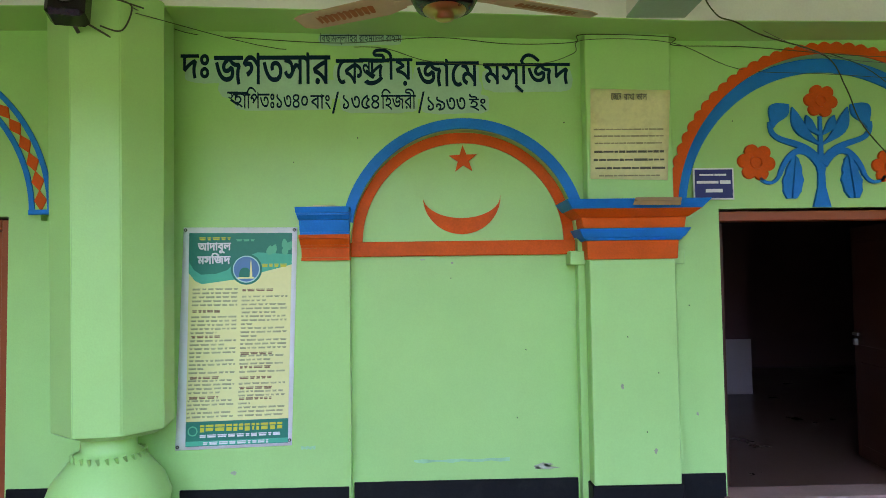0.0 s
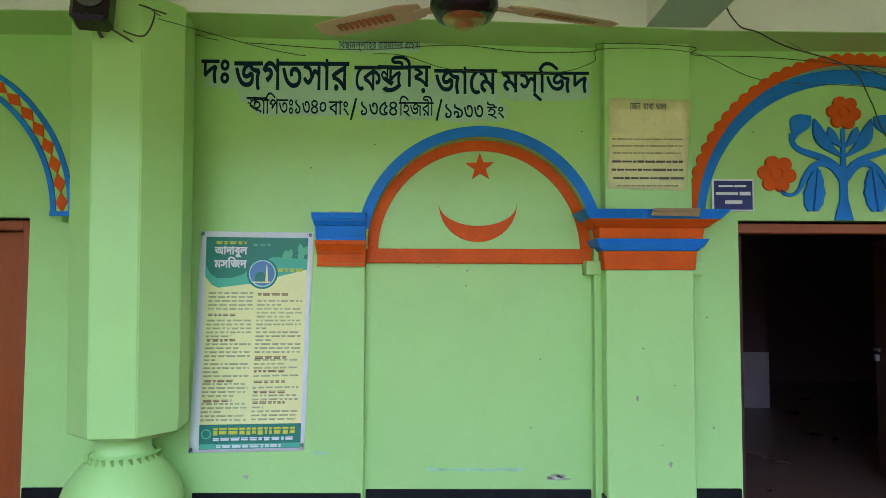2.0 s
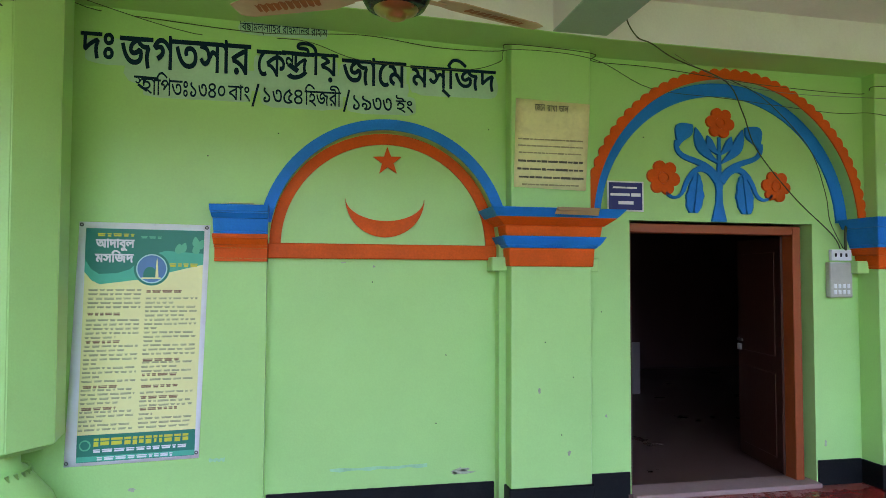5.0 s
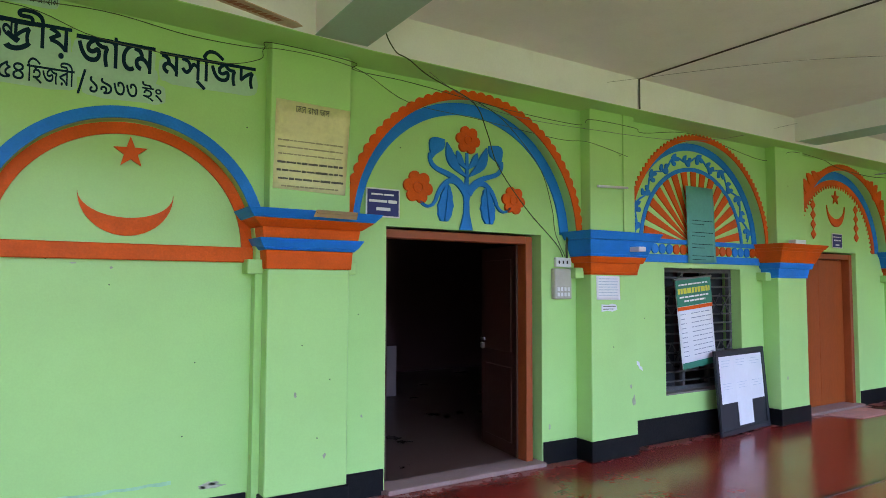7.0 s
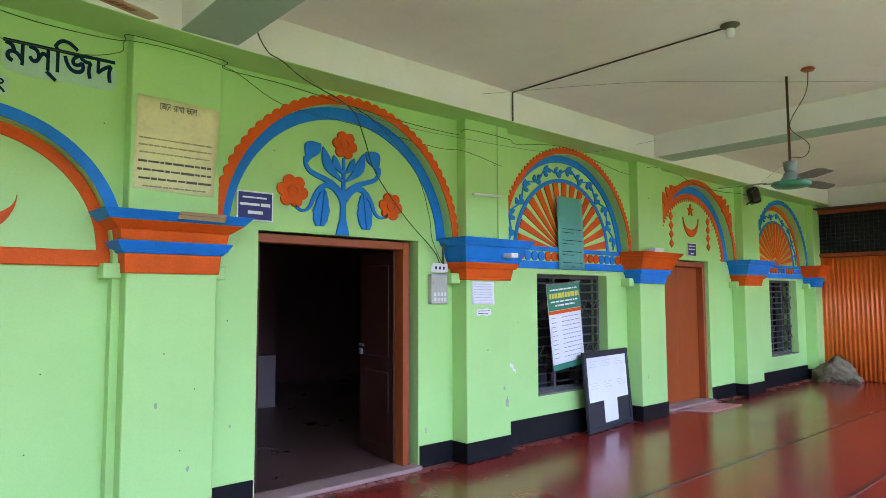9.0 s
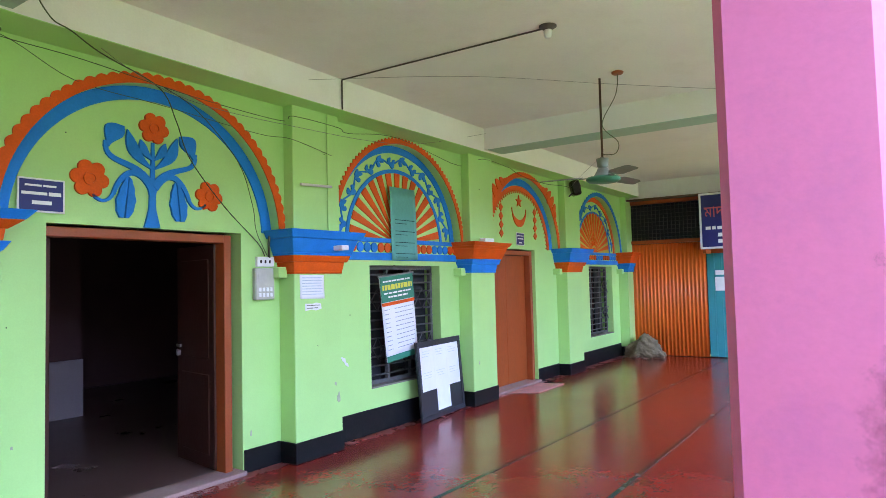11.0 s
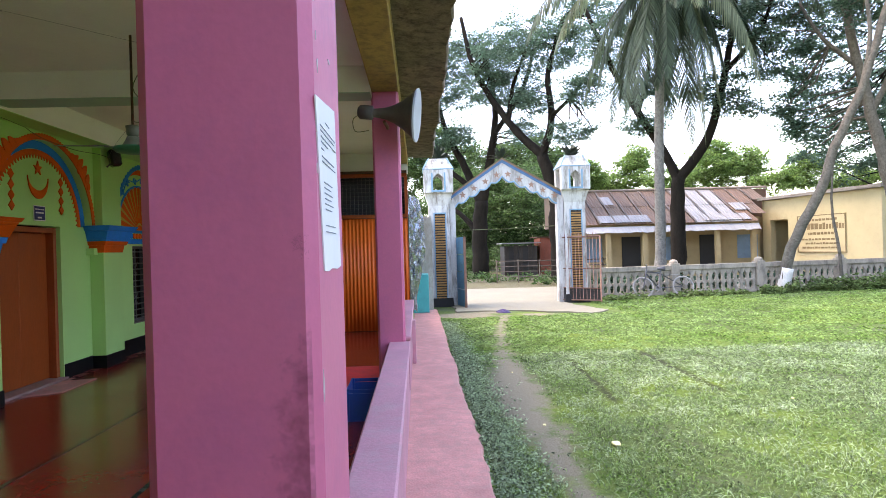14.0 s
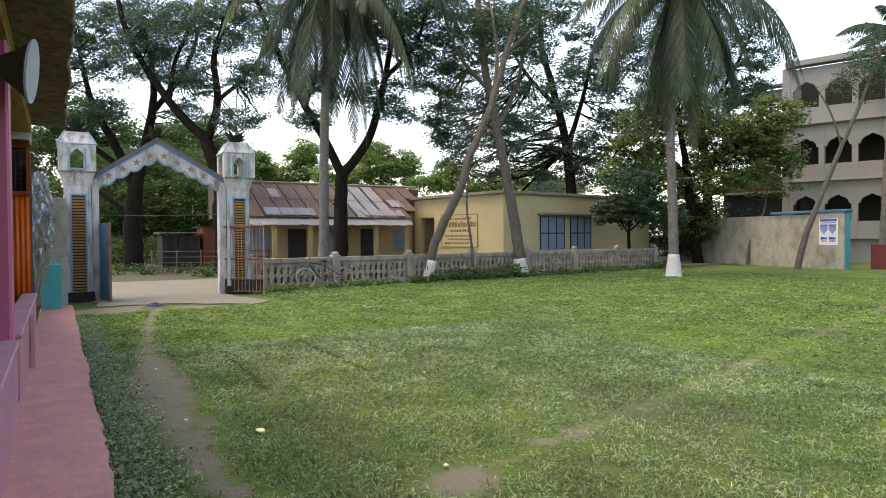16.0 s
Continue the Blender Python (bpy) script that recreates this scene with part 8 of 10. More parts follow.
# ---- large printed poster on the text wall ----
M["pale_yellow"] = material("pale_yellow_print", (0.92, 0.87, 0.40), 0.35, 0.04, 30, 2, 0.03)
M["poster_white"] = material("white_vinyl", (0.92, 0.92, 0.92), 0.3, 0.04, 20, 3, 0.05)
M["mid_green"] = material("mid_green_print", (0.06, 0.50, 0.33), 0.5, 0.06, 30, 3, 0.02)
M["print_brown"] = material("brown_print", (0.34, 0.20, 0.10), 0.6, 0.1, 30, 3, 0)
M["print_grey"] = material("grey_print", (0.42, 0.42, 0.22), 0.6, 0.1, 30, 3, 0)
M["photo_blue"] = material("printed_sky_blue", (0.10, 0.25, 0.48), 0.5, 0.1, 10, 8, 0)
M["print_cyan"] = material("pale_cyan_print", (0.45, 0.72, 0.70), 0.5, 0.05, 30, 3, 0)
M["print_yellow"] = material("yellow_print", (0.70, 0.66, 0.06), 0.5, 0.06, 30, 3, 0)
M["print_leaf"] = material("pale_green_print", (0.10, 0.52, 0.30), 0.5, 0.06, 30, 3, 0.02)
YP = UP - 0.010
PC = [(-1.965, 1.999), (-1.176, 1.991), (-1.221, 0.481), (-2.018, 0.462)]
t = thing("poster", "tall green and yellow printed vinyl poster tied to the wall", "poster", at=(-1.6, YP, 0.47))
bm = BM()
sheet(bm, PC, YP + 0.004, 3, 0.003, n=16)
part("vinyl", bm, M["poster_white"], t, "white vinyl sheet")


def px(u, v):
    """A place on the poster from its fractions across and down."""
    return tuple((PC[0][k] * (1 - u) + PC[1][k] * u) * (1 - v) + (PC[3][k] * (1 - u) + PC[2][k] * u) * v for k in (0, 1))


def region(name, pts, dy, mat, label=""):
    bm = BM()
    slab(bm, [px(u, v) for u, v in pts], YP - dy, YP - dy + 0.0012)
    return part(name, bm, mat, t, label)


region("yellow_field", [(0.058, 0.05), (0.957, 0.05), (0.965, 0.88), (0.085, 0.88)], 0.0045, M["pale_yellow"], "pale yellow field")
region("green_head", [(0.055, 0.026), (0.957, 0.026), (0.96, 0.172), (0.70, 0.207), (0.60, 0.235), (0.443, 0.240), (0.30, 0.250), (0.18, 0.258), (0.12, 0.243), (0.062, 0.207)], 0.006, M["mid_green"], "green head band")
region("dark_head", [(0.0555, 0.027), (0.956, 0.027), (0.957, 0.125), (0.66, 0.115), (0.48, 0.150), (0.40, 0.195), (0.30, 0.212), (0.17, 0.215), (0.11, 0.195), (0.06, 0.155)], 0.0075, M["flat_green"], "dark green head panel")
region("foot_band", [(0.085, 0.875), (0.965, 0.875), (0.968, 0.985), (0.09, 0.985)], 0.006, M["flat_green"], "dark green foot band")
region("foot_strip", [(0.09, 0.962), (0.9675, 0.962), (0.9675, 0.983), (0.091, 0.983)], 0.0072, M["mid_green"], "paler strip of the foot band")
cx_, cz_ = px(0.566, 0.192)
for r_, dy, mt, nm in ((0.108, 0.0088, M["flat_green"], "ring"), (0.094, 0.0098, M["print_cyan"], "ring"), (0.086, 0.0108, M["photo_blue"], "photo")):
    bm = BM()
    slab(bm, [(cx_ + r_ * math.cos(2 * math.pi * i / 40), cz_ + r_ * math.sin(2 * math.pi * i / 40)) for i in range(40)], YP - dy, YP - dy + 0.0012)
    part(nm, bm, mt, t, "round picture of a domed building" if nm == "photo" else "")
bm = BM()
slab(bm, [(cx_ - 0.050 + 0.0, cz_ - 0.058), (cx_ + 0.030, cz_ - 0.058), (cx_ + 0.030, cz_ - 0.030)] + [(cx_ - 0.010 + 0.038 * math.cos(math.pi * i / 10), cz_ - 0.030 + 0.042 * math.sin(math.pi * i / 10)) for i in range(1, 10)] + [(cx_ - 0.050, cz_ - 0.030)], YP - 0.0122, YP - 0.011)
part("printed_dome", bm, M["flat_green"], t)
bm = BM()
slab(bm, [(cx_ + 0.022, cz_ - 0.058), (cx_ + 0.042, cz_ - 0.058), (cx_ + 0.036, cz_ + 0.045), (cx_ + 0.032, cz_ + 0.068), (cx_ + 0.028, cz_ + 0.045)], YP - 0.0132, YP - 0.0122)
box(bm, cx_ - 0.060, YP - 0.0132, cz_ - 0.066, cx_ + 0.055, YP - 0.0122, cz_ - 0.056)
part("printed_tower", bm, M["pale_yellow"], t)
for k, (u, v, a_) in enumerate(((0.765, 0.105, 1.4), (0.80, 0.100, 1.2), (0.895, 0.075, 1.7), (0.935, 0.085, 1.1), (0.90, 0.105, 1.5))):
    cx2, cz2 = px(u, v)
    bm = BM()
    leaf_shape(bm, cx2, cz2, 0.034, a_, YP - 0.0090 - 0.0006 * k, YP - 0.0080 - 0.0006 * k)
    part("printed_leaf", bm, M["print_leaf"], t)
for body, u0, u1, v0, v1 in (("আদাবুল", 0.137, 0.42, 0.120, 0.070), ("মসিজদ", 0.137, 0.418, 0.168, 0.118)):
    a, b = px(u0, v0), px(u1, v1)
    text_part(body, a[0], b[0], a[1], b[1], YP - 0.0092, M["paper"], t, "title_word", bold=0.004)


def print_rows(rows, dy, mat, h, seed):
    """Lines of small print as word bars: rows of (u0, u1, v)."""
    rg = random.Random(seed)
    for u0, u1, v in rows:
        bm = BM()
        u = u0
        while u < u1 - 0.012:
            w = min(rg.uniform(0.022, 0.085), u1 - u)
            for dz, k in ((0.0, 0.30), (0.42, 0.58 * rg.uniform(0.75, 1.0))):
                e = 0.0 if dz == 0 else rg.uniform(0.0, 0.006)
                slab(bm, [px(u + e, v + (dz + k) * h), px(u + w - e, v + (dz + k) * h), px(u + w - e, v + dz * h), px(u + e, v + dz * h)], YP - dy - 0.001, YP - dy)
            u += w + 0.012
        part("print_line", bm, mat, t)


LEFT, RIGHT = (0.105, 0.50), (0.535, 0.93)
short = {5: 0.30, 11: 0.17, 14: 0.10, 17: 0.30, 20: 0.25, 26: 0.12, 30: 0.2}
heads_l, heads_r = (0.376, 0.491, 0.675, 0.764), (0.282, 0.570, 0.632, 0.680, 0.726, 0.774)
rows, v, k = [], 0.278, 0
while v < 0.862:
    if min(abs(v - q) for q in heads_l) > 0.010:
        rows.append((LEFT[0] - 0.02 * v, LEFT[1] - short.get(k, 0.0) - 0.015 * v, v))
    if min(abs(v - q) for q in heads_r) > 0.010 and k != 1:
        rows.append((RIGHT[0] - 0.01 * v, RIGHT[1] - short.get((k + 8) % 32, 0.0), v))
    v += 0.0179
    k += 1
print_rows(rows, 0.0062, M["print_grey"], 0.0080, 6)
print_rows([(LEFT[0], LEFT[0] + 0.25, v) for v in heads_l] + [(RIGHT[0], RIGHT[0] + 0.28, v) for v in heads_r], 0.0062, M["print_brown"], 0.012, 7)
print_rows([(0.21, 0.915, 0.890)], 0.0088, M["print_yellow"], 0.033, 8)
print_rows([(0.21, 0.90, 0.934), (0.24, 0.80, 0.966)], 0.0088, M["paper"], 0.015, 9)
print_rows([(0.145, 0.42, 0.046)], 0.0092, M["print_yellow"], 0.014, 10)
print_rows([(0.70, 0.92, 0.168)], 0.0088, M["print_yellow"], 0.016, 12)
print_rows([(0.47, 0.64, 0.055)], 0.0092, M["print_leaf"], 0.010, 11)
lx_, lz_ = px(0.147, 0.917)
bm = BM()
ring(bm, lx_, lz_, 0.034, 0.026, 0, 359.9, YP - 0.0085, YP - 0.0072, 24)
part("printed_ring", bm, M["print_leaf"], t)
for k, (u, v) in enumerate(((0.02, 0.012), (0.975, 0.012), (0.02, 0.985), (0.98, 0.975))):
    ex, ez = px(u, v)
    bm = BM()
    ring(bm, ex, ez, 0.012, 0.005, 0, 359.9, YP - 0.006, YP - 0.002, 14)
    part("eyelet", bm, M["iron"], t, "dark eyelet")

# ---- cream notice on the first pilaster ----
YN = PY - 0.006
t = thing("notice", "aged cream painted notice with worn black lettering", "notice", at=(1.15, PY, 2.3))
bm = BM()
sheet(bm, [(0.886, 2.929), (1.448, 2.915), (1.412, 2.281), (0.871, 2.295)], YN + 0.004, 7, 0.002)
part("panel", bm, M["cream"], t)
for body, x0, x1 in (("েজেন", 1.027, 1.100), ("রাখা", 1.118, 1.192), ("ভাল", 1.207, 1.280)):
    text_part(body, x0, x1, 2.846, 2.892, YN - 0.003, M["ink"], t, "word")
bars(t, [(0.90, 1.395, 2.472, 0.021), (0.895, 1.39, 2.415, 0.021), (0.905, 1.395, 2.357, 0.021)], YN - 0.003, M["ink"], 12, 0.03, 0.10, 0.014)
M["faint"] = material("faint_grey_lettering", (0.44, 0.38, 0.21), 0.7, 0.2, 60, 8, 0)
bars(t, [(0.90, 1.39, 2.632, 0.014), (0.90, 1.39, 2.585, 0.014), (0.905, 1.39, 2.535, 0.014), (0.93, 1.36, 2.308, 0.014)], YN - 0.003, M["faint"], 13, 0.03, 0.10, 0.014)
bm = BM()
box(bm, 1.12, -0.30, 2.115, 1.42, -0.25, 2.122, m=None)
slab(bm, [(1.12, 2.14), (1.43, 2.138), (1.42, 2.085), (1.10, 2.09)], -0.282, -0.279)
M["card"] = material("brown_cardboard", (0.40, 0.26, 0.13), 0.8, 0.1, 40, 3, 0.05)
solid("cardboard", bm, M["card"], "folded brown cardboard lying on the capital", "cardboard")


# ---- small signs ----
def sign(name, label, x0, x1, z0, z1, y, rows, seed):
    t = thing(name, label, "sign", at=((x0 + x1) / 2, y, z0))
    bm = BM()
    box(bm, x0, y - 0.008, z0, x1, y, z1, 0.002)
    part("edge", bm, M["paper"], t, "white edge")
    bm = BM()
    e = 0.012
    box(bm, x0 + e, y - 0.0095, z0 + e, x1 - e, y - 0.0082, z1 - e)
    part("panel", bm, M["navy"], t, "navy panel")
    bars(t, rows, y - 0.0097, M["paper"], seed, 0.02, 0.05, 0.008)
    return t


sign("sign", "small navy sign with white lettering over the open door", 1.68, 1.982, 2.165, 2.398, TY - 0.03, [(1.725, 1.935, 2.335, 0.024), (1.705, 1.955, 2.275, 0.036), (1.77, 1.895, 2.215, 0.032)], 15)
sign("sign", "small navy sign with white lettering over the closed door", 8.62, 8.88, 2.16, 2.36, TY - 0.02, [(8.65, 8.85, 2.30, 0.02), (8.66, 8.84, 2.25, 0.03), (8.70, 8.80, 2.19, 0.025)], 16)

# ---- meter box, switches, papers on the second pilaster ----
M["meter"] = material("aged_cream_plastic", (0.52, 0.50, 0.43), 0.5, 0.08, 40, 4, 0.05, stains=0.3, dark=(0.36, 0.33, 0.27))
t = thing("meter_box", "grey plastic meter box hanging below a switch plate", "meter box", at=(3.69, LOW, 1.5))
bm = BM(); box(bm, 3.585, LOW - 0.055, 1.505, 3.80, LOW, 1.79, 0.008); body = part("case", bm, M["meter"], t, "pale grey case")
for i in range(4):
    for j in range(2):
        bm = BM(); box(bm, 3.615 + i * 0.042, LOW - 0.062, 1.53 + j * 0.05, 3.642 + i * 0.042, LOW - 0.054, 1.565 + j * 0.05, 0.002); part("button", bm, M["paper"], body)
bm = BM(); box(bm, 3.61, LOW - 0.058, 1.69, 3.72, LOW - 0.053, 1.75); part("display", bm, M["meter"], body)
t = thing("switch_plate", "white switch plate with cables entering from above", "switch", at=(3.71, LOW, 1.8))
bm = BM(); box(bm, 3.62, LOW - 0.035, 1.805, 3.815, LOW, 1.895, 0.006); part("plate", bm, M["paper"], t)
for k in range(3):
    bm = BM(); box(bm, 3.65 + k * 0.05, LOW - 0.042, 1.835, 3.668 + k * 0.05, LOW - 0.034, 1.865, 0.003); part("switch", bm, M["shade_and_dark_trim"], t)
t = thing("paper_notice", "white printed paper notice glued to the pilaster", "paper notice", at=(4.1, PY, 1.5))
bm = BM(); sheet(bm, [(3.965, 1.725), (4.275, 1.722), (4.28, 1.495), (3.965, 1.50)], PY - 0.003, 5, 0.003); part("paper", bm, M["paper"], t)
M["print_pale"] = material("pale_blue_print", (0.55, 0.60, 0.68), 0.7, 0.1, 20, 4, 0)
bars(t, [(3.99, 4.25, 1.69 - 0.026 * k, 0.012) for k in range(7)], PY - 0.008, M["print_pale"], 17, 0.03, 0.08, 0.01)
t = thing("paper_scrap", "torn remains of a glued paper notice", "paper notice", at=(4.13, PY, 1.4))
bm = BM(); slab(bm, [(4.03, 1.455), (4.12, 1.45), (4.17, 1.46), (4.23, 1.45), (4.24, 1.40), (4.17, 1.385), (4.11, 1.395), (4.03, 1.385)], PY - 0.004, PY - 0.001); part("paper", bm, M["paper"], t)
bars(t, [(4.05, 4.22, 1.43, 0.01), (4.05, 4.20, 1.405, 0.01)], PY - 0.005, M["ink"], 18, 0.02, 0.05, 0.015)
bm = BM(); box(bm, 4.30, PY - 0.225, 1.955, 4.40, PY - 0.11, 2.0, 0.005)
solid("socket", bm, M["paper"], "white plug socket fixed to the blue capital", "socket")
bm = BM(); box(bm, 7.10, PY - 0.14, 2.136, 7.33, PY - 0.05, 2.19, 0.006)
solid("white_box", bm, M["paper"], "small white box standing on the orange capital", "box")
for k, (x, z, s) in enumerate(((4.70, 0.84, 0.07), (4.75, 0.79, 0.06))):
    bm = BM(); slab(bm, [(x, z + s * 0.6), (x + s, z + s * 0.2), (x + s * 1.2, z - s * 0.5), (x + s * 0.4, z - 0.1 * s)], LOW - 0.003, LOW - 0.001)
    solid("paper_scrap", bm, M["paper"], "torn scrap of paper stuck to the wall", "paper scrap")
# bared plaster on the niche wall
M["chip"] = material("bared_plaster", (0.46, 0.50, 0.34), 0.85, 0.2, 40, 8, 0.2, stains=0.4, dark=(0.30, 0.24, 0.16))


def chip(x, z, w, h, y, seed, label="small chip of bared plaster on the green wall"):
    """A ragged place where the paint has come off."""
    rg = random.Random(seed)
    bm = BM()
    pts = [(x + w / 2 * math.cos(2 * math.pi * i / 13) * rg.uniform(0.5, 1.15), z + h / 2 * math.sin(2 * math.pi * i / 13) * rg.uniform(0.5, 1.15)) for i in range(13)]
    slab(bm, pts, y - 0.0015, y + 0.001)
    return solid("plaster_chip", bm, M["chip"], label, "plaster chip", group="chips in the wall paint")


for k, (x, z, w, h, y) in enumerate(((0.575, 0.285, 0.09, 0.03, 0.13), (0.50, 0.262, 0.05, 0.02, 0.13), (-0.09, 1.73, 0.02, 0.02, 0.13), (-0.30, 1.755, 0.05, 0.012, 0.13), (1.28, 0.42, 0.03, 0.04, PY), (1.06, 0.86, 0.02, 0.05, PY), (4.46, 0.52, 0.05, 0.13, PY), (4.42, 0.66, 0.03, 0.05, PY), (3.56, 0.33, 0.03, 0.06, LOW), (1.66, 0.62, 0.02, 0.03, LOW), (7.1, 0.55, 0.03, 0.05, PY), (-1.62, 0.30, 0.05, 0.03, UP), (4.63, 0.36, 0.06, 0.05, LOW))):
    chip(x, z, w, h, y, 300 + k)
M["bare_patch"] = material("pale_blue_repair", (0.36, 0.70, 0.40), 0.6, 0.15, 30, 6, 0.1)
for x0, x1, z in ((-0.38, 0.30, 0.335), (-1.16, -1.06, 0.47)):
    bm = BM()
    pts = [(x0 + (x1 - x0) * i / 10, z + 0.004 * math.sin(i * 1.7) + 0.01 * (i == 10)) for i in range(11)] + [(x1 - (x1 - x0) * i / 10, z - 0.020 - 0.006 * math.sin(i * 2.3)) for i in range(11)]
    yy = 0.13 if x0 > -0.8 else UP
    slab(bm, pts, yy - 0.0015, yy + 0.001)
    solid("paint_patch", bm, M["bare_patch"], "bluish smear of touch-up paint on the wall", "paint smear")
bm = BM(); slab(bm, [(0.47, 0.275), (0.54, 0.30), (0.60, 0.27), (0.66, 0.262), (0.58, 0.25), (0.50, 0.255)], 0.1285, 0.131)
solid("paint_patch", bm, M["chip"], "chipped plaster patch low on the niche wall", "plaster chip")

# ---- teal paper over the sun rays ----
M["teal_paper"] = material("teal_painted_sheet", (0.10, 0.40, 0.36), 0.55, 0.1, 30, 3, 0.08, stains=0.2, dark=(0.06, 0.22, 0.22))
t = thing("teal_notice", "teal painted notice sheet hanging over the sun rays", "notice", at=(5.75, 0.12, 1.9))
bm = BM(); sheet(bm, [(5.515, 2.735), (5.985, 2.735), (6.03, 1.90), (5.53, 1.885)], LOW - 0.03, 9, 0.02); part("sheet", bm, M["teal_paper"], t)
bars(t, [(5.58, 5.95, 2.35 - 0.13 * k, 0.010) for k in range(4)] + [(5.58, 5.80, 2.31 - 0.13 * k, 0.009) for k in range(4)], LOW - 0.055, M["letter"], 22, 0.03, 0.09, 0.012)

# ---- banner hung in the window ----
t = thing("banner", "hanging printed banner with green head and ruled white list", "banner", at=(5.6, 0.05, 0.75))
BC = [(5.29, 1.69), (5.89, 1.745), (5.99, 0.79), (5.41, 0.735)]


def bp_(u, v):
    a = [BC[0][k] * (1 - u) + BC[1][k] * u for k in (0, 1)]
    b = [BC[3][k] * (1 - u) + BC[2][k] * u for k in (0, 1)]
    return tuple(a[k] * (1 - v) + b[k] * v for k in (0, 1))


bm = BM(); sheet(bm, BC, 0.085, 2, 0.004); part("cloth", bm, M["paper"], t, "white printed cloth")
M["print_mid"] = material("grey_blue_print", (0.30, 0.33, 0.38), 0.7, 0.1, 20, 4, 0)
M["ban_green"] = material("banner_green_print", (0.02, 0.22, 0.14), 0.5, 0.06, 30, 3, 0)
for v0, v1, mt in ((0.0, 0.30, M["ban_green"]), (0.305, 0.345, M["orange"]), (0.93, 1.0, M["ban_green"])):
    bm = BM(); slab(bm, [bp_(0, v1), bp_(1, v1), bp_(1, v0), bp_(0, v0)], 0.074, 0.0755); part("band", bm, mt, t)


def tilted(rows, mat, seed, y=0.0725):
    rg = random.Random(seed)
    for u0, u1, v, h in rows:
        bm = BM()
        u = u0
        while u < u1:
            w = min(rg.uniform(0.05, 0.14), u1 - u)
            slab(bm, [bp_(u, v + h), bp_(u + w, v + h), bp_(u + w, v), bp_(u, v)], y - 0.001, y)
            u += w + 0.02
        part("print_line", bm, mat, t)


tilted([(0.05, 0.95, 0.10, 0.06)], M["print_yellow"], 31)
tilted([(0.08, 0.9, 0.05, 0.018), (0.08, 0.9, 0.19, 0.018), (0.2, 0.8, 0.235, 0.02)], M["paper"], 32)
tilted([(0.05, 0.2, 0.385 + 0.052 * k, 0.008) for k in range(10)] + [(0.35, 0.92, 0.385 + 0.052 * k, 0.008) for k in range(10)], M["print_mid"], 33)
bm = BM(); tube(bm, [(5.27, 0.08, 1.695), (5.91, 0.08, 1.75)], 0.012, 8); part("rod", bm, M["tin_new"], t, "steel rod")
bm = BM(); tube(bm, [(5.30, 0.08, 1.70), (5.58, 0.10, 1.83), (5.89, 0.08, 1.748)], 0.003, 5); part("string", bm, M["wire"], t)

# ---- notice board leaning on the wall ----
t = thing("notice_board", "black wooden notice board with white papers leaning on the wall", "notice board", at=(6.4, 0.0, 0))
bw, bh, lean = 1.08, 0.92, 0.07
m = Matrix.Translation((5.81, -0.085, 0.006)) @ Matrix.Rotation(radians(6), 4, "Z") @ Matrix.Rotation(-math.asin(lean / bh) , 4, "X")
bm = BM(); box(bm, 0, 0, 0, bw, 0.018, bh, m=m); part("backing", bm, M["dark_wood_and_shade"], t)
for a in ((0, 0, bw, 0.055), (0, bh - 0.055, bw, bh), (0, 0.055, 0.055, bh - 0.055), (bw - 0.055, 0.055, bw, bh - 0.055)):
    bm = BM(); box(bm, a[0], -0.016, a[1], a[2], 0.0, a[3], 0.004, m=m); part("rail", bm, M["dark_wood_and_shade"], t)
for i in range(3):
    for j in range(2):
        bm = BM()
        box(bm, 0.06 + i * 0.318, -0.006 - 0.0006 * (i + j), 0.34 + j * 0.255, 0.381 + i * 0.318, -0.002, 0.60 + j * 0.25, m=m)
        part("paper", bm, M["paper"], t, "white paper sheet")
bm = BM(); box(bm, 0.40, -0.008, 0.08, 0.72, -0.003, 0.35, m=m); part("paper", bm, M["paper"], t, "white paper sheet")
rg = random.Random(12)
for i in range(3):
    for j in range(3):
        bm = BM()
        z = 0.80 - j * 0.25
        for k in range(3):
            box(bm, 0.10 + i * 0.318 + rg.uniform(0, 0.03), -0.0095, z - k * 0.03 - (0.25 if j == 2 else 0) * 0, 0.26 + i * 0.318 + rg.uniform(0, 0.06), -0.0085, z - k * 0.03 + 0.004, m=m)
        if j < 2:
            part("print_line", bm, M["print_pale"], t)
        else:
            bm.free()


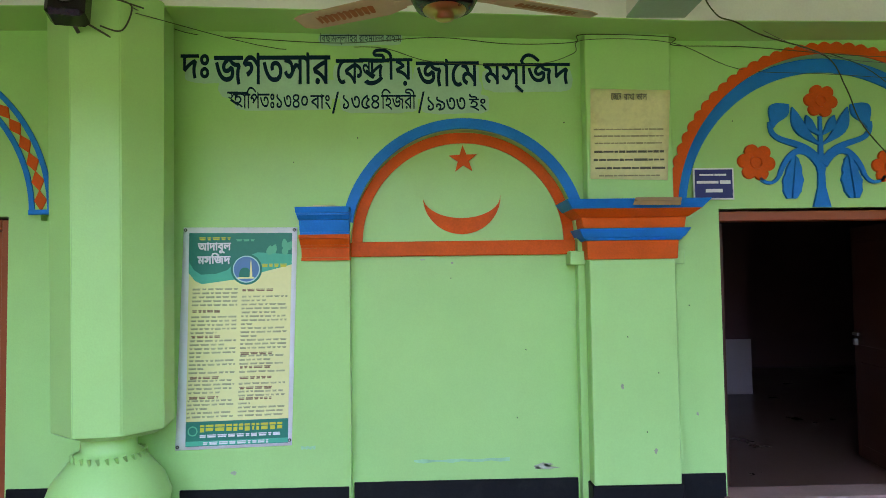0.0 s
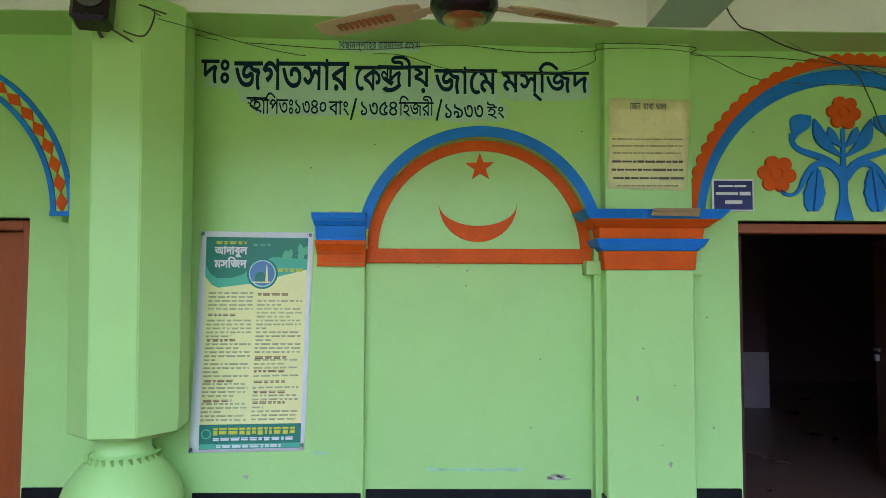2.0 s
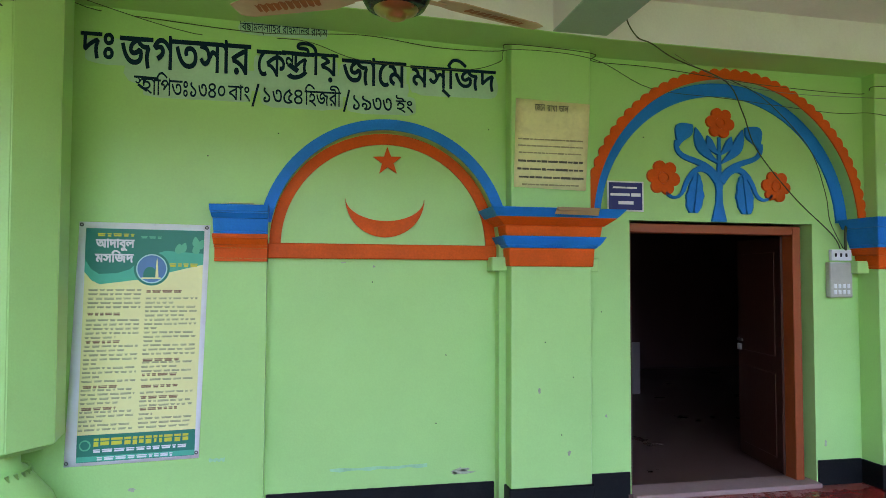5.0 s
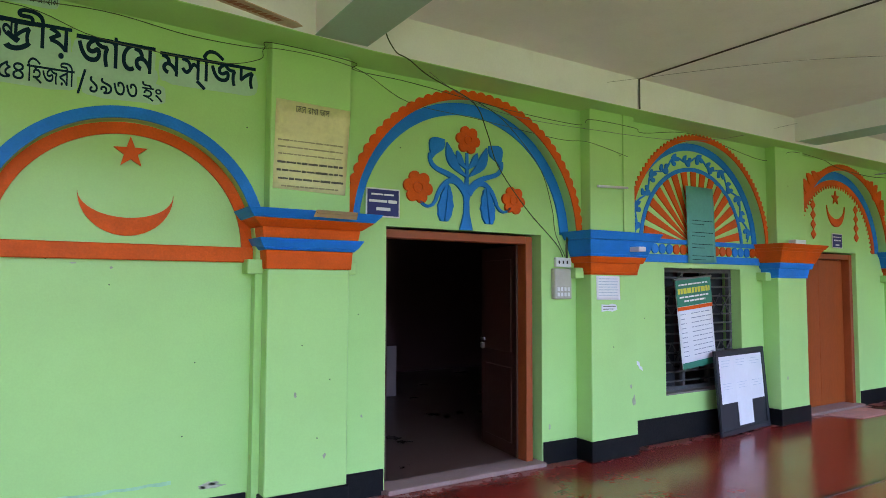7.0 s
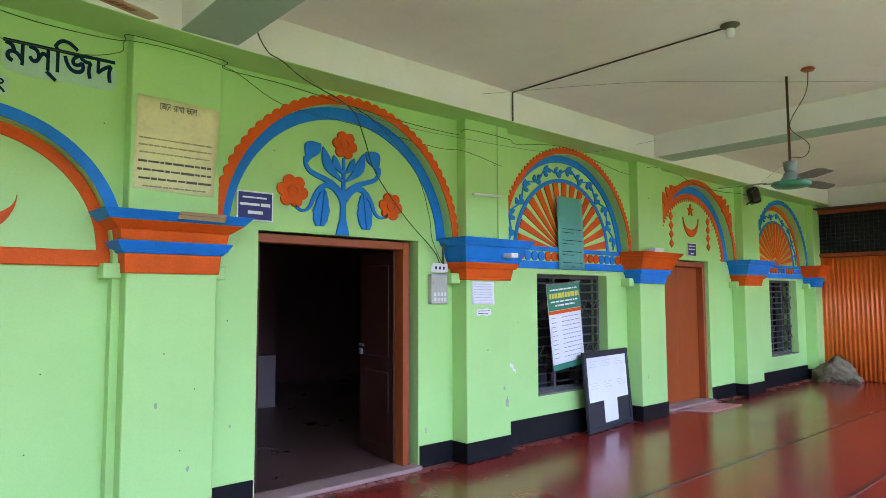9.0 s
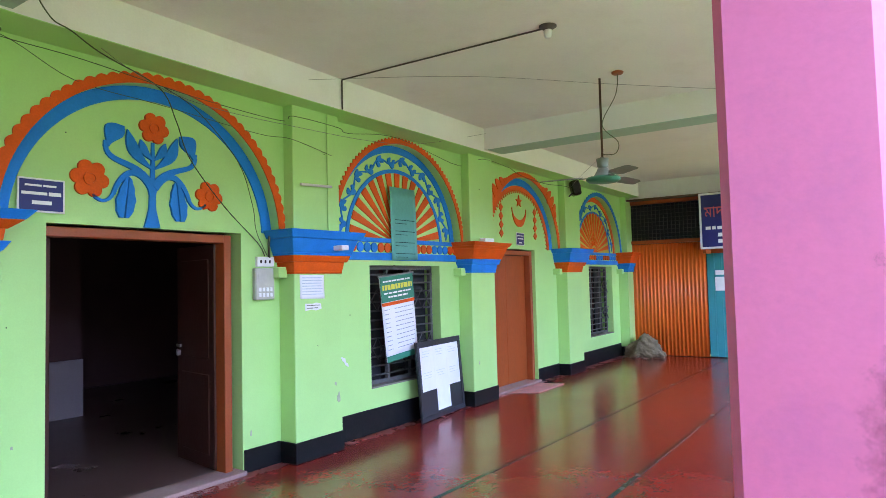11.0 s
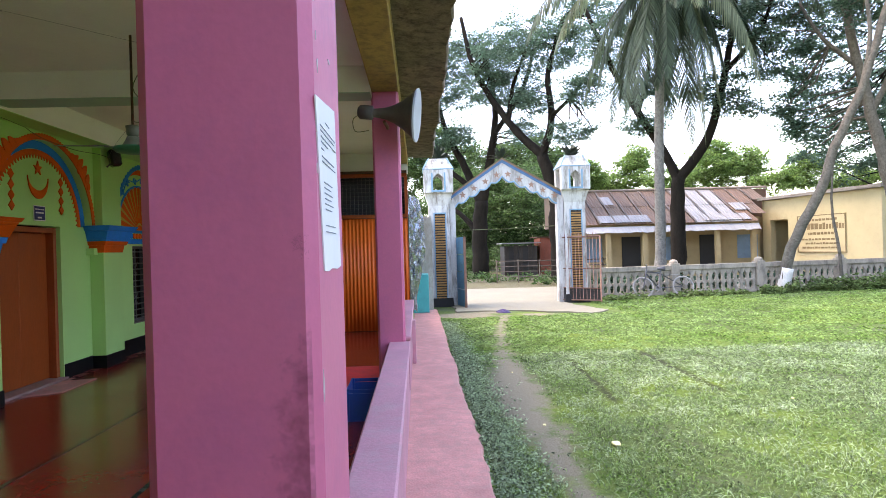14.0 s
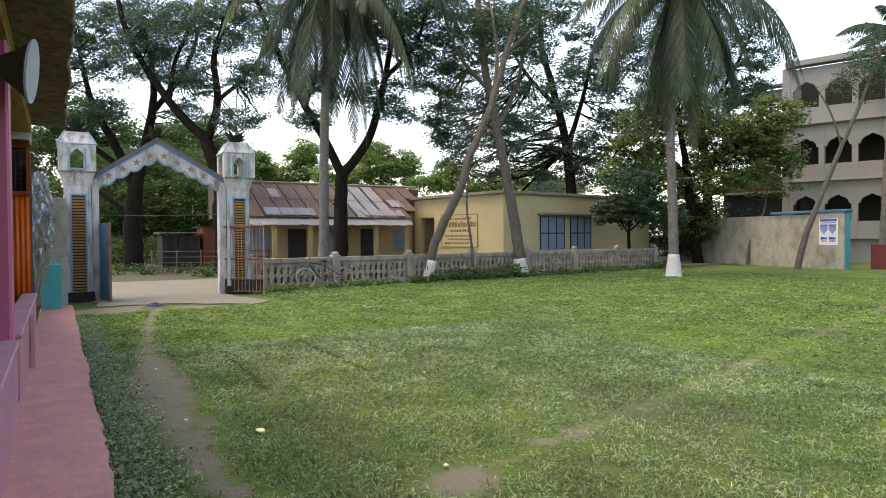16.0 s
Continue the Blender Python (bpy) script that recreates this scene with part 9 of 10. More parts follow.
# ---- fans ----
def fan(label, hub, blades_, r, rod_top, body, blade, trim, pitch=10, motor=0.14, rod_label="", decor=None, flat=False):
    t = thing("ceiling_fan", label, "ceiling fan", group="ceiling fans", at=hub)
    x, y, z = hub
    bm = BM(); tube(bm, [(x, y, z + 0.16), (x, y, rod_top)], 0.012, 8); part("rod", bm, M["tin"], t, "dark steel down rod")
    if flat:
        bm = BM(); lathe(bm, [(0.02, 0.21), (0.062, 0.20), (0.052, 0.12), (0.03, 0.105), (0.02, 0.10)], hub, 20); part("canopy", bm, body, t, smooth=True)
        bm = BM(); lathe(bm, [(0.02, 0.11), (0.05, 0.105), (0.065, 0.07), (0.09, 0.03), (0.10, 0.02)], hub, 24); part("motor", bm, blade, t, "grey motor housing", smooth=True)
        bm = BM(); lathe(bm, [(0.10, 0.024), (0.16, 0.012), (0.17, -0.012), (0.14, -0.035), (0.06, -0.048), (0.005, -0.05)], hub, 28); part("cover", bm, trim, t, "green disc cover", smooth=True)
    else:
        bm = BM(); lathe(bm, [(0.02, 0.34), (0.06, 0.33), (0.055, 0.24), (0.035, 0.22), (0.02, 0.21)], hub, 20); part("canopy", bm, body, t, smooth=True)
        bm = BM(); lathe(bm, [(0.03, 0.18), (0.06, 0.17), (0.075, 0.10), (motor * 0.75, 0.085), (motor, 0.045), (motor * 1.02, 0.0), (motor * 0.85, -0.045), (motor * 0.6, -0.055)], hub, 32); part("motor", bm, body, t, smooth=True)
        bm = BM(); lathe(bm, [(motor * 0.66, -0.05), (motor * 0.62, -0.062), (motor * 0.42, -0.075), (motor * 0.30, -0.078), (motor * 0.28, -0.092), (motor * 0.14, -0.10), (0.005, -0.10)], hub, 28); part("cover", bm, trim, t, smooth=True)
    for a in blades_:
        a = radians(a)
        m = Matrix.Translation((x, y, z + 0.02)) @ Matrix.Rotation(a, 4, "Z") @ Matrix.Rotation(radians(pitch), 4, "X")
        bm = BM()
        pts = [(0.20, -0.045), (0.30, -0.072), (r - 0.05, -0.06), (r, -0.035), (r + 0.005, 0.05), (r - 0.04, 0.065), (0.30, 0.072), (0.20, 0.045)]
        a_ = [bm.verts.new(m @ Vector((p, q, 0.003 - 0.018 * (p - 0.2)))) for p, q in pts]
        b_ = [bm.verts.new(m @ Vector((p, q, -0.001 - 0.018 * (p - 0.2)))) for p, q in pts]
        bm.faces.new(a_); bm.faces.new(b_[::-1])
        for i in range(8):
            bm.faces.new((a_[i], b_[i], b_[(i + 1) % 8], a_[(i + 1) % 8]))
        bl = part("blade", bm, blade, t)
        bm = BM(); box(bm, motor * 0.8, -0.022, -0.012, 0.235, 0.022, -0.004, 0.003, m=m); part("bracket", bm, blade, bl)
        if decor:
            rg = random.Random(int(a * 100))
            bm = BM()
            top, low = [], []
            for k in range(40):
                p = 0.34 + k * (r - 0.44) / 39
                z2 = -0.0035 - 0.018 * (p - 0.2)
                h = 0.020 + 0.014 * abs(math.sin(k * 0.75)) * rg.uniform(0.6, 1.2)
                top.append(bm.verts.new(m @ Vector((p, h, z2))))
                low.append(bm.verts.new(m @ Vector((p, -h, z2))))
            for k in range(39):
                if k % 4:
                    bm.faces.new((top[k], top[k + 1], low[k + 1], low[k]))
                else:
                    bm.faces.new((top[k], top[k + 1], low[k + 1]))
            part("painted_scroll", bm, decor, bl, "orange painted scrollwork")
    return t


M["fan_black"] = material("glossy_black_enamel", (0.012, 0.012, 0.012), 0.2, 0.2, 60, 4, 0.0)
M["fan_cream"] = material("cream_fan_enamel", (0.60, 0.42, 0.27), 0.4, 0.08, 40, 3, 0.02, stains=0.3, dark=(0.36, 0.22, 0.12))
M["brass"] = material("brass_trim", (0.55, 0.38, 0.14), 0.3, 0.1, 50, 4, 0.0, metal=0.9)
M["fan_scroll"] = material("orange_scroll_paint", (0.42, 0.12, 0.03), 0.5, 0.2, 60, 6, 0)
M["fan_green"] = material("green_fan_enamel", (0.04, 0.24, 0.14), 0.35, 0.15, 50, 4, 0.02)
M["fan_grey"] = material("grey_green_fan_blade", (0.20, 0.23, 0.20), 0.45, 0.12, 50, 4, 0.02)
fan("ceiling fan with cream blades, black motor and brass cover", (-0.19, -1.79, 2.83), (17, 155, 265), 0.74, ZC, M["fan_black"], M["fan_cream"], M["brass"], decor=M["fan_scroll"], motor=0.145)
fan("green ceiling fan on a long rod with grey blades", (5.95, -2.29, 2.61), (106, -14, -134), 0.62, ZC, M["fan_grey"], M["fan_grey"], M["fan_green"], motor=0.12, flat=True, pitch=-13)

# ---- cables, conduit, lamp rose ----


def cable(label, pts, r=0.003, mat="wire", name="cable"):
    bm = BM()
    P = [Vector(p) for p in pts]
    fine = []
    for i in range(len(P) - 1):
        for k in range(6):
            u = k / 6
            p0, p1, p2, p3 = P[max(i - 1, 0)], P[i], P[i + 1], P[min(i + 2, len(P) - 1)]
            fine.append(0.5 * ((2 * p1) + (p2 - p0) * u + (2 * p0 - 5 * p1 + 4 * p2 - p3) * u * u + (3 * p1 - p0 - 3 * p2 + p3) * u ** 3))
    fine.append(P[-1])
    tube(bm, fine, r, 6)
    return solid(name, bm, M[mat], label, "cable")


cw = UP - 0.012
cable("thin cable sagging along the green wall", [(-2.05, -0.58, 3.30), (-1.95, 0.0, 3.37), (-1.494, cw, 3.335), (-0.844, cw, 3.30), (-0.195, cw, 3.338), (0.332, cw, 3.29), (0.80, cw, 3.30), (0.84, PY - 0.012, 3.31), (1.46, PY - 0.012, 3.29), (1.53, cw, 3.275), (2.05, cw, 3.262), (2.96, cw, 3.19), (3.86, cw, 3.17), (3.90, PY - 0.012, 3.20), (4.5, PY - 0.012, 3.20), (4.78, cw, 3.21), (5.6, cw, 3.30), (6.9, cw, 3.15), (7.3, PY - 0.012, 3.28), (8.3, cw, 3.30)])
cable("second thin cable crossing below the first", [(-2.05, -0.55, 3.28), (-1.3, cw, 3.26), (-0.62, cw, 3.27), (-0.2, cw, 3.16), (0.5, cw, 3.14), (0.80, cw, 3.22), (0.84, PY - 0.014, 3.27), (1.46, PY - 0.014, 3.25), (2.0, cw, 3.10), (2.66, cw, 3.06), (3.6, cw, 3.0), (3.88, PY - 0.012, 2.98), (4.4, PY - 0.012, 2.9)], 0.0025)
cable("black twisted cable hanging from the beam to the switches", [(1.475, -1.60, 3.60), (1.48, -0.95, 3.545), (1.50, -0.55, 3.44), (1.66, -0.375, 3.335), (1.80, -0.345, 3.298), (2.086, -0.170, 3.268), (2.621, 0.000, 3.185), (2.78, 0.02, 2.95), (2.92, 0.05, 2.675), (3.27, 0.08, 2.317), (3.60, 0.06, 2.02), (3.70, 0.08, 1.90)], 0.005)
cable("dark cable drooping over the painted arch", [(2.66, 0.0, 3.20), (3.0, 0.05, 3.08), (3.4, 0.06, 2.72), (3.56, 0.07, 2.35), (3.60, 0.07, 2.12), (3.73, 0.08, 1.90)], 0.0035)
cable("thin pale wire strung across the arches", [(1.5, -0.36, 3.50), (2.66, -0.02, 3.17), (4.0, -0.12, 3.10), (5.5, -0.2, 3.18), (7.03, -0.32, 3.55)], 0.002, "tin_new")
cable("short cables bunched above the switch plate", [(3.75, 0.06, 2.12), (3.74, 0.07, 2.02), (3.76, 0.09, 1.89)], 0.012)
cable("cable sagging to the small loudspeaker", [(8.3, cw, 3.30), (8.6, 0.0, 3.22), (9.3, -0.05, 3.17), (9.9, -0.11, 3.19), (10.15, -0.14, 3.17)], 0.004)
cable("cable running to the green fan", [(10.1, -0.14, 3.17), (8.0, -1.2, 3.0), (5.95, -2.29, 2.84)], 0.0015, "tin_new")
cable("cable looping beside the fan rod", [(5.85, -2.51, 3.60), (5.86, -2.48, 3.40), (5.95, -2.30, 3.15), (6.05, -2.42, 2.98), (6.02, -2.40, 2.86), (5.95, -2.29, 2.85)], 0.004)
cable("thin wire stretched from the fan hook to the pillar", [(5.95, -2.29, 3.57), (6.6, -3.4, 3.45), (7.3, -4.33, 3.42)], 0.0018, "tin_new")
cable("thin wire stretched from the fan hook to the beam", [(5.95, -2.29, 3.57), (4.9, -1.4, 3.56), (3.9, -0.31, 3.50)], 0.0015, "tin_new")
bm = BM(); lathe(bm, [(0.05, 0.0), (0.06, -0.01), (0.05, -0.025), (0.01, -0.03)], (5.85, -2.51, ZC), 14)
solid("ceiling_hook_plate", bm, M["frame"], "small brown ceiling rose beside the fan", "ceiling rose")
M["pipe"] = material("grey_conduit", (0.10, 0.085, 0.07), 0.6, 0.15, 50, 3, 0.05)
cable("dark conduit pipe running over the ceiling and down the beam", [(4.40, -2.44, ZC - 0.01), (4.345, -0.31, ZC - 0.01)], 0.007, "pipe", "conduit")
cable("dark conduit pipe on the beam face", [(4.345, -0.302, ZC - 0.01), (4.345, -0.302, 3.32)], 0.009, "pipe", "conduit")
cable("thin green conduit down the pilaster", [(4.34, PY - 0.01, 3.31), (4.34, PY - 0.01, 2.14)], 0.008, "green", "conduit")
t = thing("lamp_holder", "white ceiling lamp holder without a bulb", "lamp holder", at=(4.376, -2.47, ZC))
bm = BM(); lathe(bm, [(0.07, 0.0), (0.07, -0.008), (0.045, -0.022), (0.03, -0.035)], (4.39, -2.47, ZC - 0.001), 20); part("rose", bm, M["pipe"], t, "dark rose", smooth=True)
bm = BM(); lathe(bm, [(0.03, -0.03), (0.035, -0.05), (0.028, -0.09), (0.02, -0.10)], (4.39, -2.47, ZC), 16); part("socket", bm, M["paper"], t, "pale socket", smooth=True)
bm = BM(); tube(bm, [(3.97, PY - 0.03, 2.57), (4.37, PY - 0.03, 2.585)], 0.013, 10)
solid("tube_holder", bm, M["paper"], "thin white tube lamp holder on the pilaster", "lamp")

cable("thin wire stretched across the gateway", [(21.19, -5.93, 2.24), (21.19, -7.6, 2.24), (21.19, -9.38, 2.30)], 0.010)


# ---- loudspeakers ----
def box_speaker(label, c, w, h, d, turn):
    t = thing("loudspeaker", label, "loudspeaker", group="box loudspeakers", at=c)
    m = Matrix.Translation(c) @ Matrix.Rotation(radians(turn), 4, "Z") @ Matrix.Rotation(radians(-12), 4, "X")
    bm = BM(); box(bm, -w / 2, -d / 2, -h / 2, w / 2, d / 2, h / 2, 0.025, m=m); part("cabinet", bm, M["fan_black"], t)
    bm = BM(); lathe(bm, [(w * 0.36, -0.004), (w * 0.36, -0.012), (w * 0.30, -0.008), (w * 0.12, 0.0), (0.004, -0.006)], (0, -d / 2, 0.02), 24, axis="y")
    for v in bm.verts:
        v.co = m @ v.co
    part("cone", bm, M["iron"], t, "black cone", smooth=True)
    bm = BM(); lathe(bm, [(w * 0.14, -0.006), (w * 0.12, -0.016), (0.004, -0.018)], (0, -d / 2, 0.02), 18, axis="y")
    for v in bm.verts:
        v.co = m @ v.co
    part("dust_cap", bm, M["pipe"], t, "grey dust cap", smooth=True)
    bm = BM(); tube(bm, [m @ Vector((0, d / 2, -h * 0.3)), m @ Vector((0.02, d / 2 + 0.06, -h * 0.45))], 0.012, 8); part("bracket", bm, M["iron"], t)


box_speaker("small black box loudspeaker on the octagonal column", (-2.325, -0.79, 3.25), 0.21, 0.25, 0.16, 12)
box_speaker("small black box loudspeaker beside the far pilaster", (10.15, -0.21, 3.17), 0.19, 0.26, 0.15, 35)
cable("short loose cable below the loudspeaker", [(-2.27, -0.69, 3.16), (-2.13, -0.60, 3.07), (-2.16, -0.62, 2.98), (-2.08, -0.56, 2.96)], 0.006)
cable("cable looped beside the loudspeaker", [(-2.2, -0.68, 3.15), (-2.08, -0.66, 3.13), (-2.05, -0.6, 3.3), (-2.12, -0.66, 3.32), (-2.0, -0.55, 3.31)], 0.005)
# horn loudspeaker on the second pillar
t = thing("horn_loudspeaker", "grey horn loudspeaker mounted on the pink pillar", "loudspeaker", at=(7.0, -4.6, 3.05))
ha, hb = Vector((7.02, -4.36, 3.11)), Vector((6.96, -4.82, 3.06))
hd = (hb - ha)
bm = BM()
prof = [(0.0, 0.045), (0.12, 0.05), (0.3, 0.065), (0.5, 0.10), (0.7, 0.155), (0.88, 0.225), (1.0, 0.275)]
tube(bm, [ha + hd * u for u, _ in prof], [r for _, r in prof], 28)
M["horn"] = material("grey_horn_enamel", (0.13, 0.115, 0.10), 0.5, 0.15, 40, 4, 0.05)
M["horn_in"] = material("pale_horn_inside", (0.42, 0.45, 0.47), 0.5, 0.08, 40, 4, 0.02)
part("bell", bm, M["horn"], t, "flared grey bell")
bm = BM()
tube(bm, [hb - hd * 0.02, hb + hd.normalized() * 0.012], [0.278, 0.285], 28)
part("rim", bm, M["horn_in"], t, "pale rim")
bm = BM(); tube(bm, [ha - hd * 0.35, ha - hd * 0.3, ha - hd * 0.02, ha], [0.05, 0.075, 0.075, 0.05], 20); part("driver", bm, M["iron"], t, "dark driver unit")
bm = BM(); tube(bm, [Vector((7.1, -4.47, 3.03)), Vector((7.20, -4.50, 2.99)), Vector((7.28, -4.50, 2.99))], 0.018, 8); part("bracket", bm, M["rust"], t)
cable("cable hanging from the horn driver", [(7.03, -4.22, 3.10), (7.06, -4.14, 3.05), (7.10, -4.16, 2.93), (7.16, -4.30, 2.95)], 0.004)

# ---- paper sheet on the nearest pillar ----
M["fleck"] = material("bared_white_primer", (0.62, 0.56, 0.56), 0.8, 0.1, 40, 5, 0.1)
for k, (x, z, w, h) in enumerate(((1.215, 2.10, 0.012, 0.05), (1.24, 1.97, 0.010, 0.03), (1.23, 2.02, 0.008, 0.018), (1.27, 2.16, 0.012, 0.02), (1.40, 2.02, 0.03, 0.012), (1.205, 1.78, 0.008, 0.02), (1.21, 1.40, 0.012, 0.06), (1.22, 1.18, 0.010, 0.03))):
    bm = BM()
    rg = random.Random(400 + k)
    slab(bm, [(x + w / 2 * math.cos(2 * math.pi * i / 9) * rg.uniform(0.5, 1.2), z + h / 2 * math.sin(2 * math.pi * i / 9) * rg.uniform(0.5, 1.2)) for i in range(9)], -4.6265, -4.624)
    solid("paint_fleck", bm, M["fleck"], "pale fleck where the pink paint has chipped", "paint chip", group="flecks on the pillar")
t = thing("paper_notice", "long white printed sheet glued to the pink pillar", "paper notice", at=(1.35, -4.63, 1.2))
bm = BM()
slab(bm, [(1.193, 1.905), (1.45, 1.93), (1.49, 1.603), (1.43, 1.598), (1.35, 1.602), (1.30, 1.597), (1.247, 1.600)], -4.628, -4.6255)
part("paper", bm, M["paper"], t)
lines = [(0.10, 0.40, 0.62)] + [(v, 0.13, 0.95 - 0.1 * (k % 2)) for k, v in enumerate((0.148, 0.178, 0.213))] + [(0.243, 0.13, 0.5), (0.282, 0.13, 0.27), (0.327, 0.14, 0.80), (0.356, 0.14, 0.86)]
lines += [(0.475 + 0.032 * k, 0.18, 0.62 - 0.09 * (k % 2)) for k in range(6)] + [(0.733, 0.16, 0.68), (0.772, 0.16, 0.70)]
bars(t, [(1.193 + 0.054 * v + 0.25 * a, 1.193 + 0.054 * v + 0.25 * b, 1.905 - 0.305 * v, 0.0028) for v, a, b in lines], -4.6285, M["print_mid"], 41, 0.012, 0.03, 0.004)

# ---- end of the veranda: board, heap, mat, crate ----
t = thing("signboard", "blue signboard with pink Bengali lettering above the teal door", "signboard", at=(12.95, -2.1, 2.1))
SX = 12.93
bm = BM(); box(bm, SX, -2.90, 2.13, SX + 0.03, -1.57, 3.21, 0.004); part("frame", bm, M["paper"], t, "white frame")
bm = BM(); box(bm, SX - 0.004, -2.86, 2.17, SX - 0.001, -1.61, 3.17); part("panel", bm, M["navy"], t, "blue panel")
M["sign_pink"] = material("pink_sign_letters", (0.60, 0.10, 0.13), 0.5, 0.1, 40, 4, 0)


def side_text(body, y0, y1, z0, z1, mat, name="word"):
    """Letters on the board, read along -y."""
    ob = text_part(body, -y0, -y1, z0, z1, 0.0, mat, None, name)
    for v in ob.data.vertices:
        v.co = Vector((SX - 0.006 + v.co.y, -v.co.x, v.co.z))
    ob.parent = t
    ob.matrix_parent_inverse = Matrix.Translation(-t.location)


side_text("মাদ্রাসা", -1.66, -2.45, 2.66, 2.95, M["sign_pink"])
rg = random.Random(6)
for z, h, mt, y0 in ((3.08, 0.035, "paper", -2.0), (2.50, 0.09, "print_yellow", -2.05), (2.50, 0.06, "paper", -1.68), (2.36, 0.07, "paper", -1.9), (2.24, 0.07, "paper", -1.9)):
    y = y0
    while y > (-1.95 if y0 == -1.68 else -2.8):
        w = rg.uniform(0.05, 0.11)
        bm = BM(); box(bm, SX - 0.008, y - w, z, SX - 0.0045, y, z + h); part("bar", bm, M[mt], t)
        y -= w + 0.03
for y0 in (-1.66, -2.87):
    bm = BM()
    box(bm, SX + 0.03, y0, 2.05, 13.36, y0 + 0.06, 2.35)
    part("support", bm, M["brown"], t, "timber support")
# heap of sacking
M["sack"] = material("dusty_sackcloth", (0.21, 0.16, 0.09), 0.95, 0.25, 20, 4, 0.6, stains=0.4, dark=(0.06, 0.05, 0.035))
rg = random.Random(14)
bm = BM()
bmesh.ops.create_icosphere(bm, subdivisions=5, radius=1.0)
for v in bm.verts:
    n1 = noise.noise(v.co * 1.7) * 0.35 + noise.noise(v.co * 4.5) * 0.16 + abs(noise.noise(v.co * 8)) * 0.22 - abs(noise.noise(v.co * 15)) * 0.12
    p = v.co * (1 + n1)
    v.co = Vector((12.98 + p.x * 0.26, -0.38 + p.y * 0.36, max(0.002, 0.17 + p.z * 0.28 - 0.14 * abs(p.y))))
ob = solid("sack_heap", bm, M["sack"], "heap of dusty old sacking on the floor corner", "sack heap", smooth=True)
M["red_mat"] = material("red_woven_mat", (0.85, 0.05, 0.045), 0.85, 0.15, 30, 4, 0.2)
bm = BM(); plate(bm, [(7.85, -4.30), (9.3, -4.30), (9.3, -3.5), (7.85, -3.5)], 0.002, 0.012)
solid("mat", bm, M["red_mat"], "bright red mat lying on the veranda floor", "mat")
M["crate"] = material("blue_crate_plastic", (0.02, 0.09, 0.38), 0.4, 0.1, 40, 4, 0.02)
t = thing("plastic_crate", "blue plastic crate on the veranda floor", "crate", at=(6.6, -4.22, 0))
cx0, cx1, cy0, cy1 = 6.33, 6.90, -4.40, -4.06
for a in ((cx0, cy0, cx1, cy0 + 0.012), (cx0, cy1 - 0.012, cx1, cy1), (cx0, cy0 + 0.012, cx0 + 0.012, cy1 - 0.012), (cx1 - 0.012, cy0 + 0.012, cx1, cy1 - 0.012)):
    for z0, z1 in ((0.012, 0.27), (0.275, 0.31)):
        bm = BM(); box(bm, a[0], a[1], z0, a[2], a[3], z1, 0.002); part("side_slat", bm, M["crate"], t)
for x, y in ((cx0, cy0), (cx1 - 0.03, cy0), (cx0, cy1 - 0.03), (cx1 - 0.03, cy1 - 0.03)):
    bm = BM(); box(bm, x - 0.004, y - 0.004, 0.004, x + 0.034, y + 0.034, 0.315, 0.004); part("corner_post", bm, M["crate"], t)
bm = BM(); box(bm, cx0, cy0, 0.003, cx1, cy1, 0.013); part("bottom", bm, M["crate"], t)
bm = BM(); box(bm, cx0 + 0.02, cy0 + 0.02, 0.015, cx1 - 0.02, cy1 - 0.02, 0.14)
part("contents", bm, M["shade_and_dark_trim"], t, "dark contents")

# ---- lean-to beyond the partition ----
bm = BM(); corr = []
prev = None
for i in range(180):
    x = 13.55 + i * 0.033
    yy = -4.60 + 0.012 * (1 if i % 4 < 2 else -1)
    cur = [bm.verts.new(p) for p in ((x, yy, -0.12), (x, yy, 2.9), (x, yy + 0.02, 2.9), (x, yy + 0.02, -0.12))]
    if prev:
        for j in range(4):
            bm.faces.new((prev[j], cur[j], cur[(j + 1) % 4], prev[(j + 1) % 4]))
    prev = cur
solid("lean_to", bm, M["plank"], "grey weathered sheet wall beyond the partition", "sheet wall", kind="structure")
M["foil"] = material("crumpled_silver_foil", (0.62, 0.66, 0.72), 0.25, 0.1, 20, 6, 0.0, metal=0.85)
bm = BM()
rg = random.Random(17)
g = []
for j in range(22):
    row = []
    for i in range(12):
        u, v = i / 11, j / 21
        row.append(bm.verts.new((13.75 + 0.5 * u + rg.uniform(-0.04, 0.04), -4.605 - u * (0.14 + 0.20 * math.sin(math.pi * min(1, v + 0.15))) + rg.uniform(-0.02, 0.015), 2.70 - v * 2.45 + 0.10 * math.sin(u * 3))))
    g.append(row)
for j in range(21):
    for i in range(11):
        bm.faces.new((g[j][i], g[j][i + 1], g[j + 1][i + 1], g[j + 1][i]))
bmesh.ops.solidify(bm, geom=list(bm.faces), thickness=0.004)
solid("foil_sheet", bm, M["foil"], "crumpled silver foil sheet hanging outside the store", "foil sheet")
bm = BM(); box(bm, 18.2, -5.06, -0.12, 19.0, -4.62, 0.95, 0.01)
M["teal_box"] = material("turquoise_paint", (0.03, 0.42, 0.40), 0.5, 0.1, 40, 3, 0.08, stains=0.35, dark=(0.10, 0.16, 0.14))
solid("turquoise_box", bm, M["teal_box"], "turquoise painted box standing on the plinth strip", "box")
bm = BM(); box(bm, 10.1, -4.72, -0.12, 10.28, -4.665, 0.55, 0.006)
solid("plinth_stub", bm, M["pink_low"], "short pink stub against the low wall", "stub", kind="structure")
bm = BM(); box(bm, 19.0, -5.2, GZ, 21.0, -4.75, 2.6)
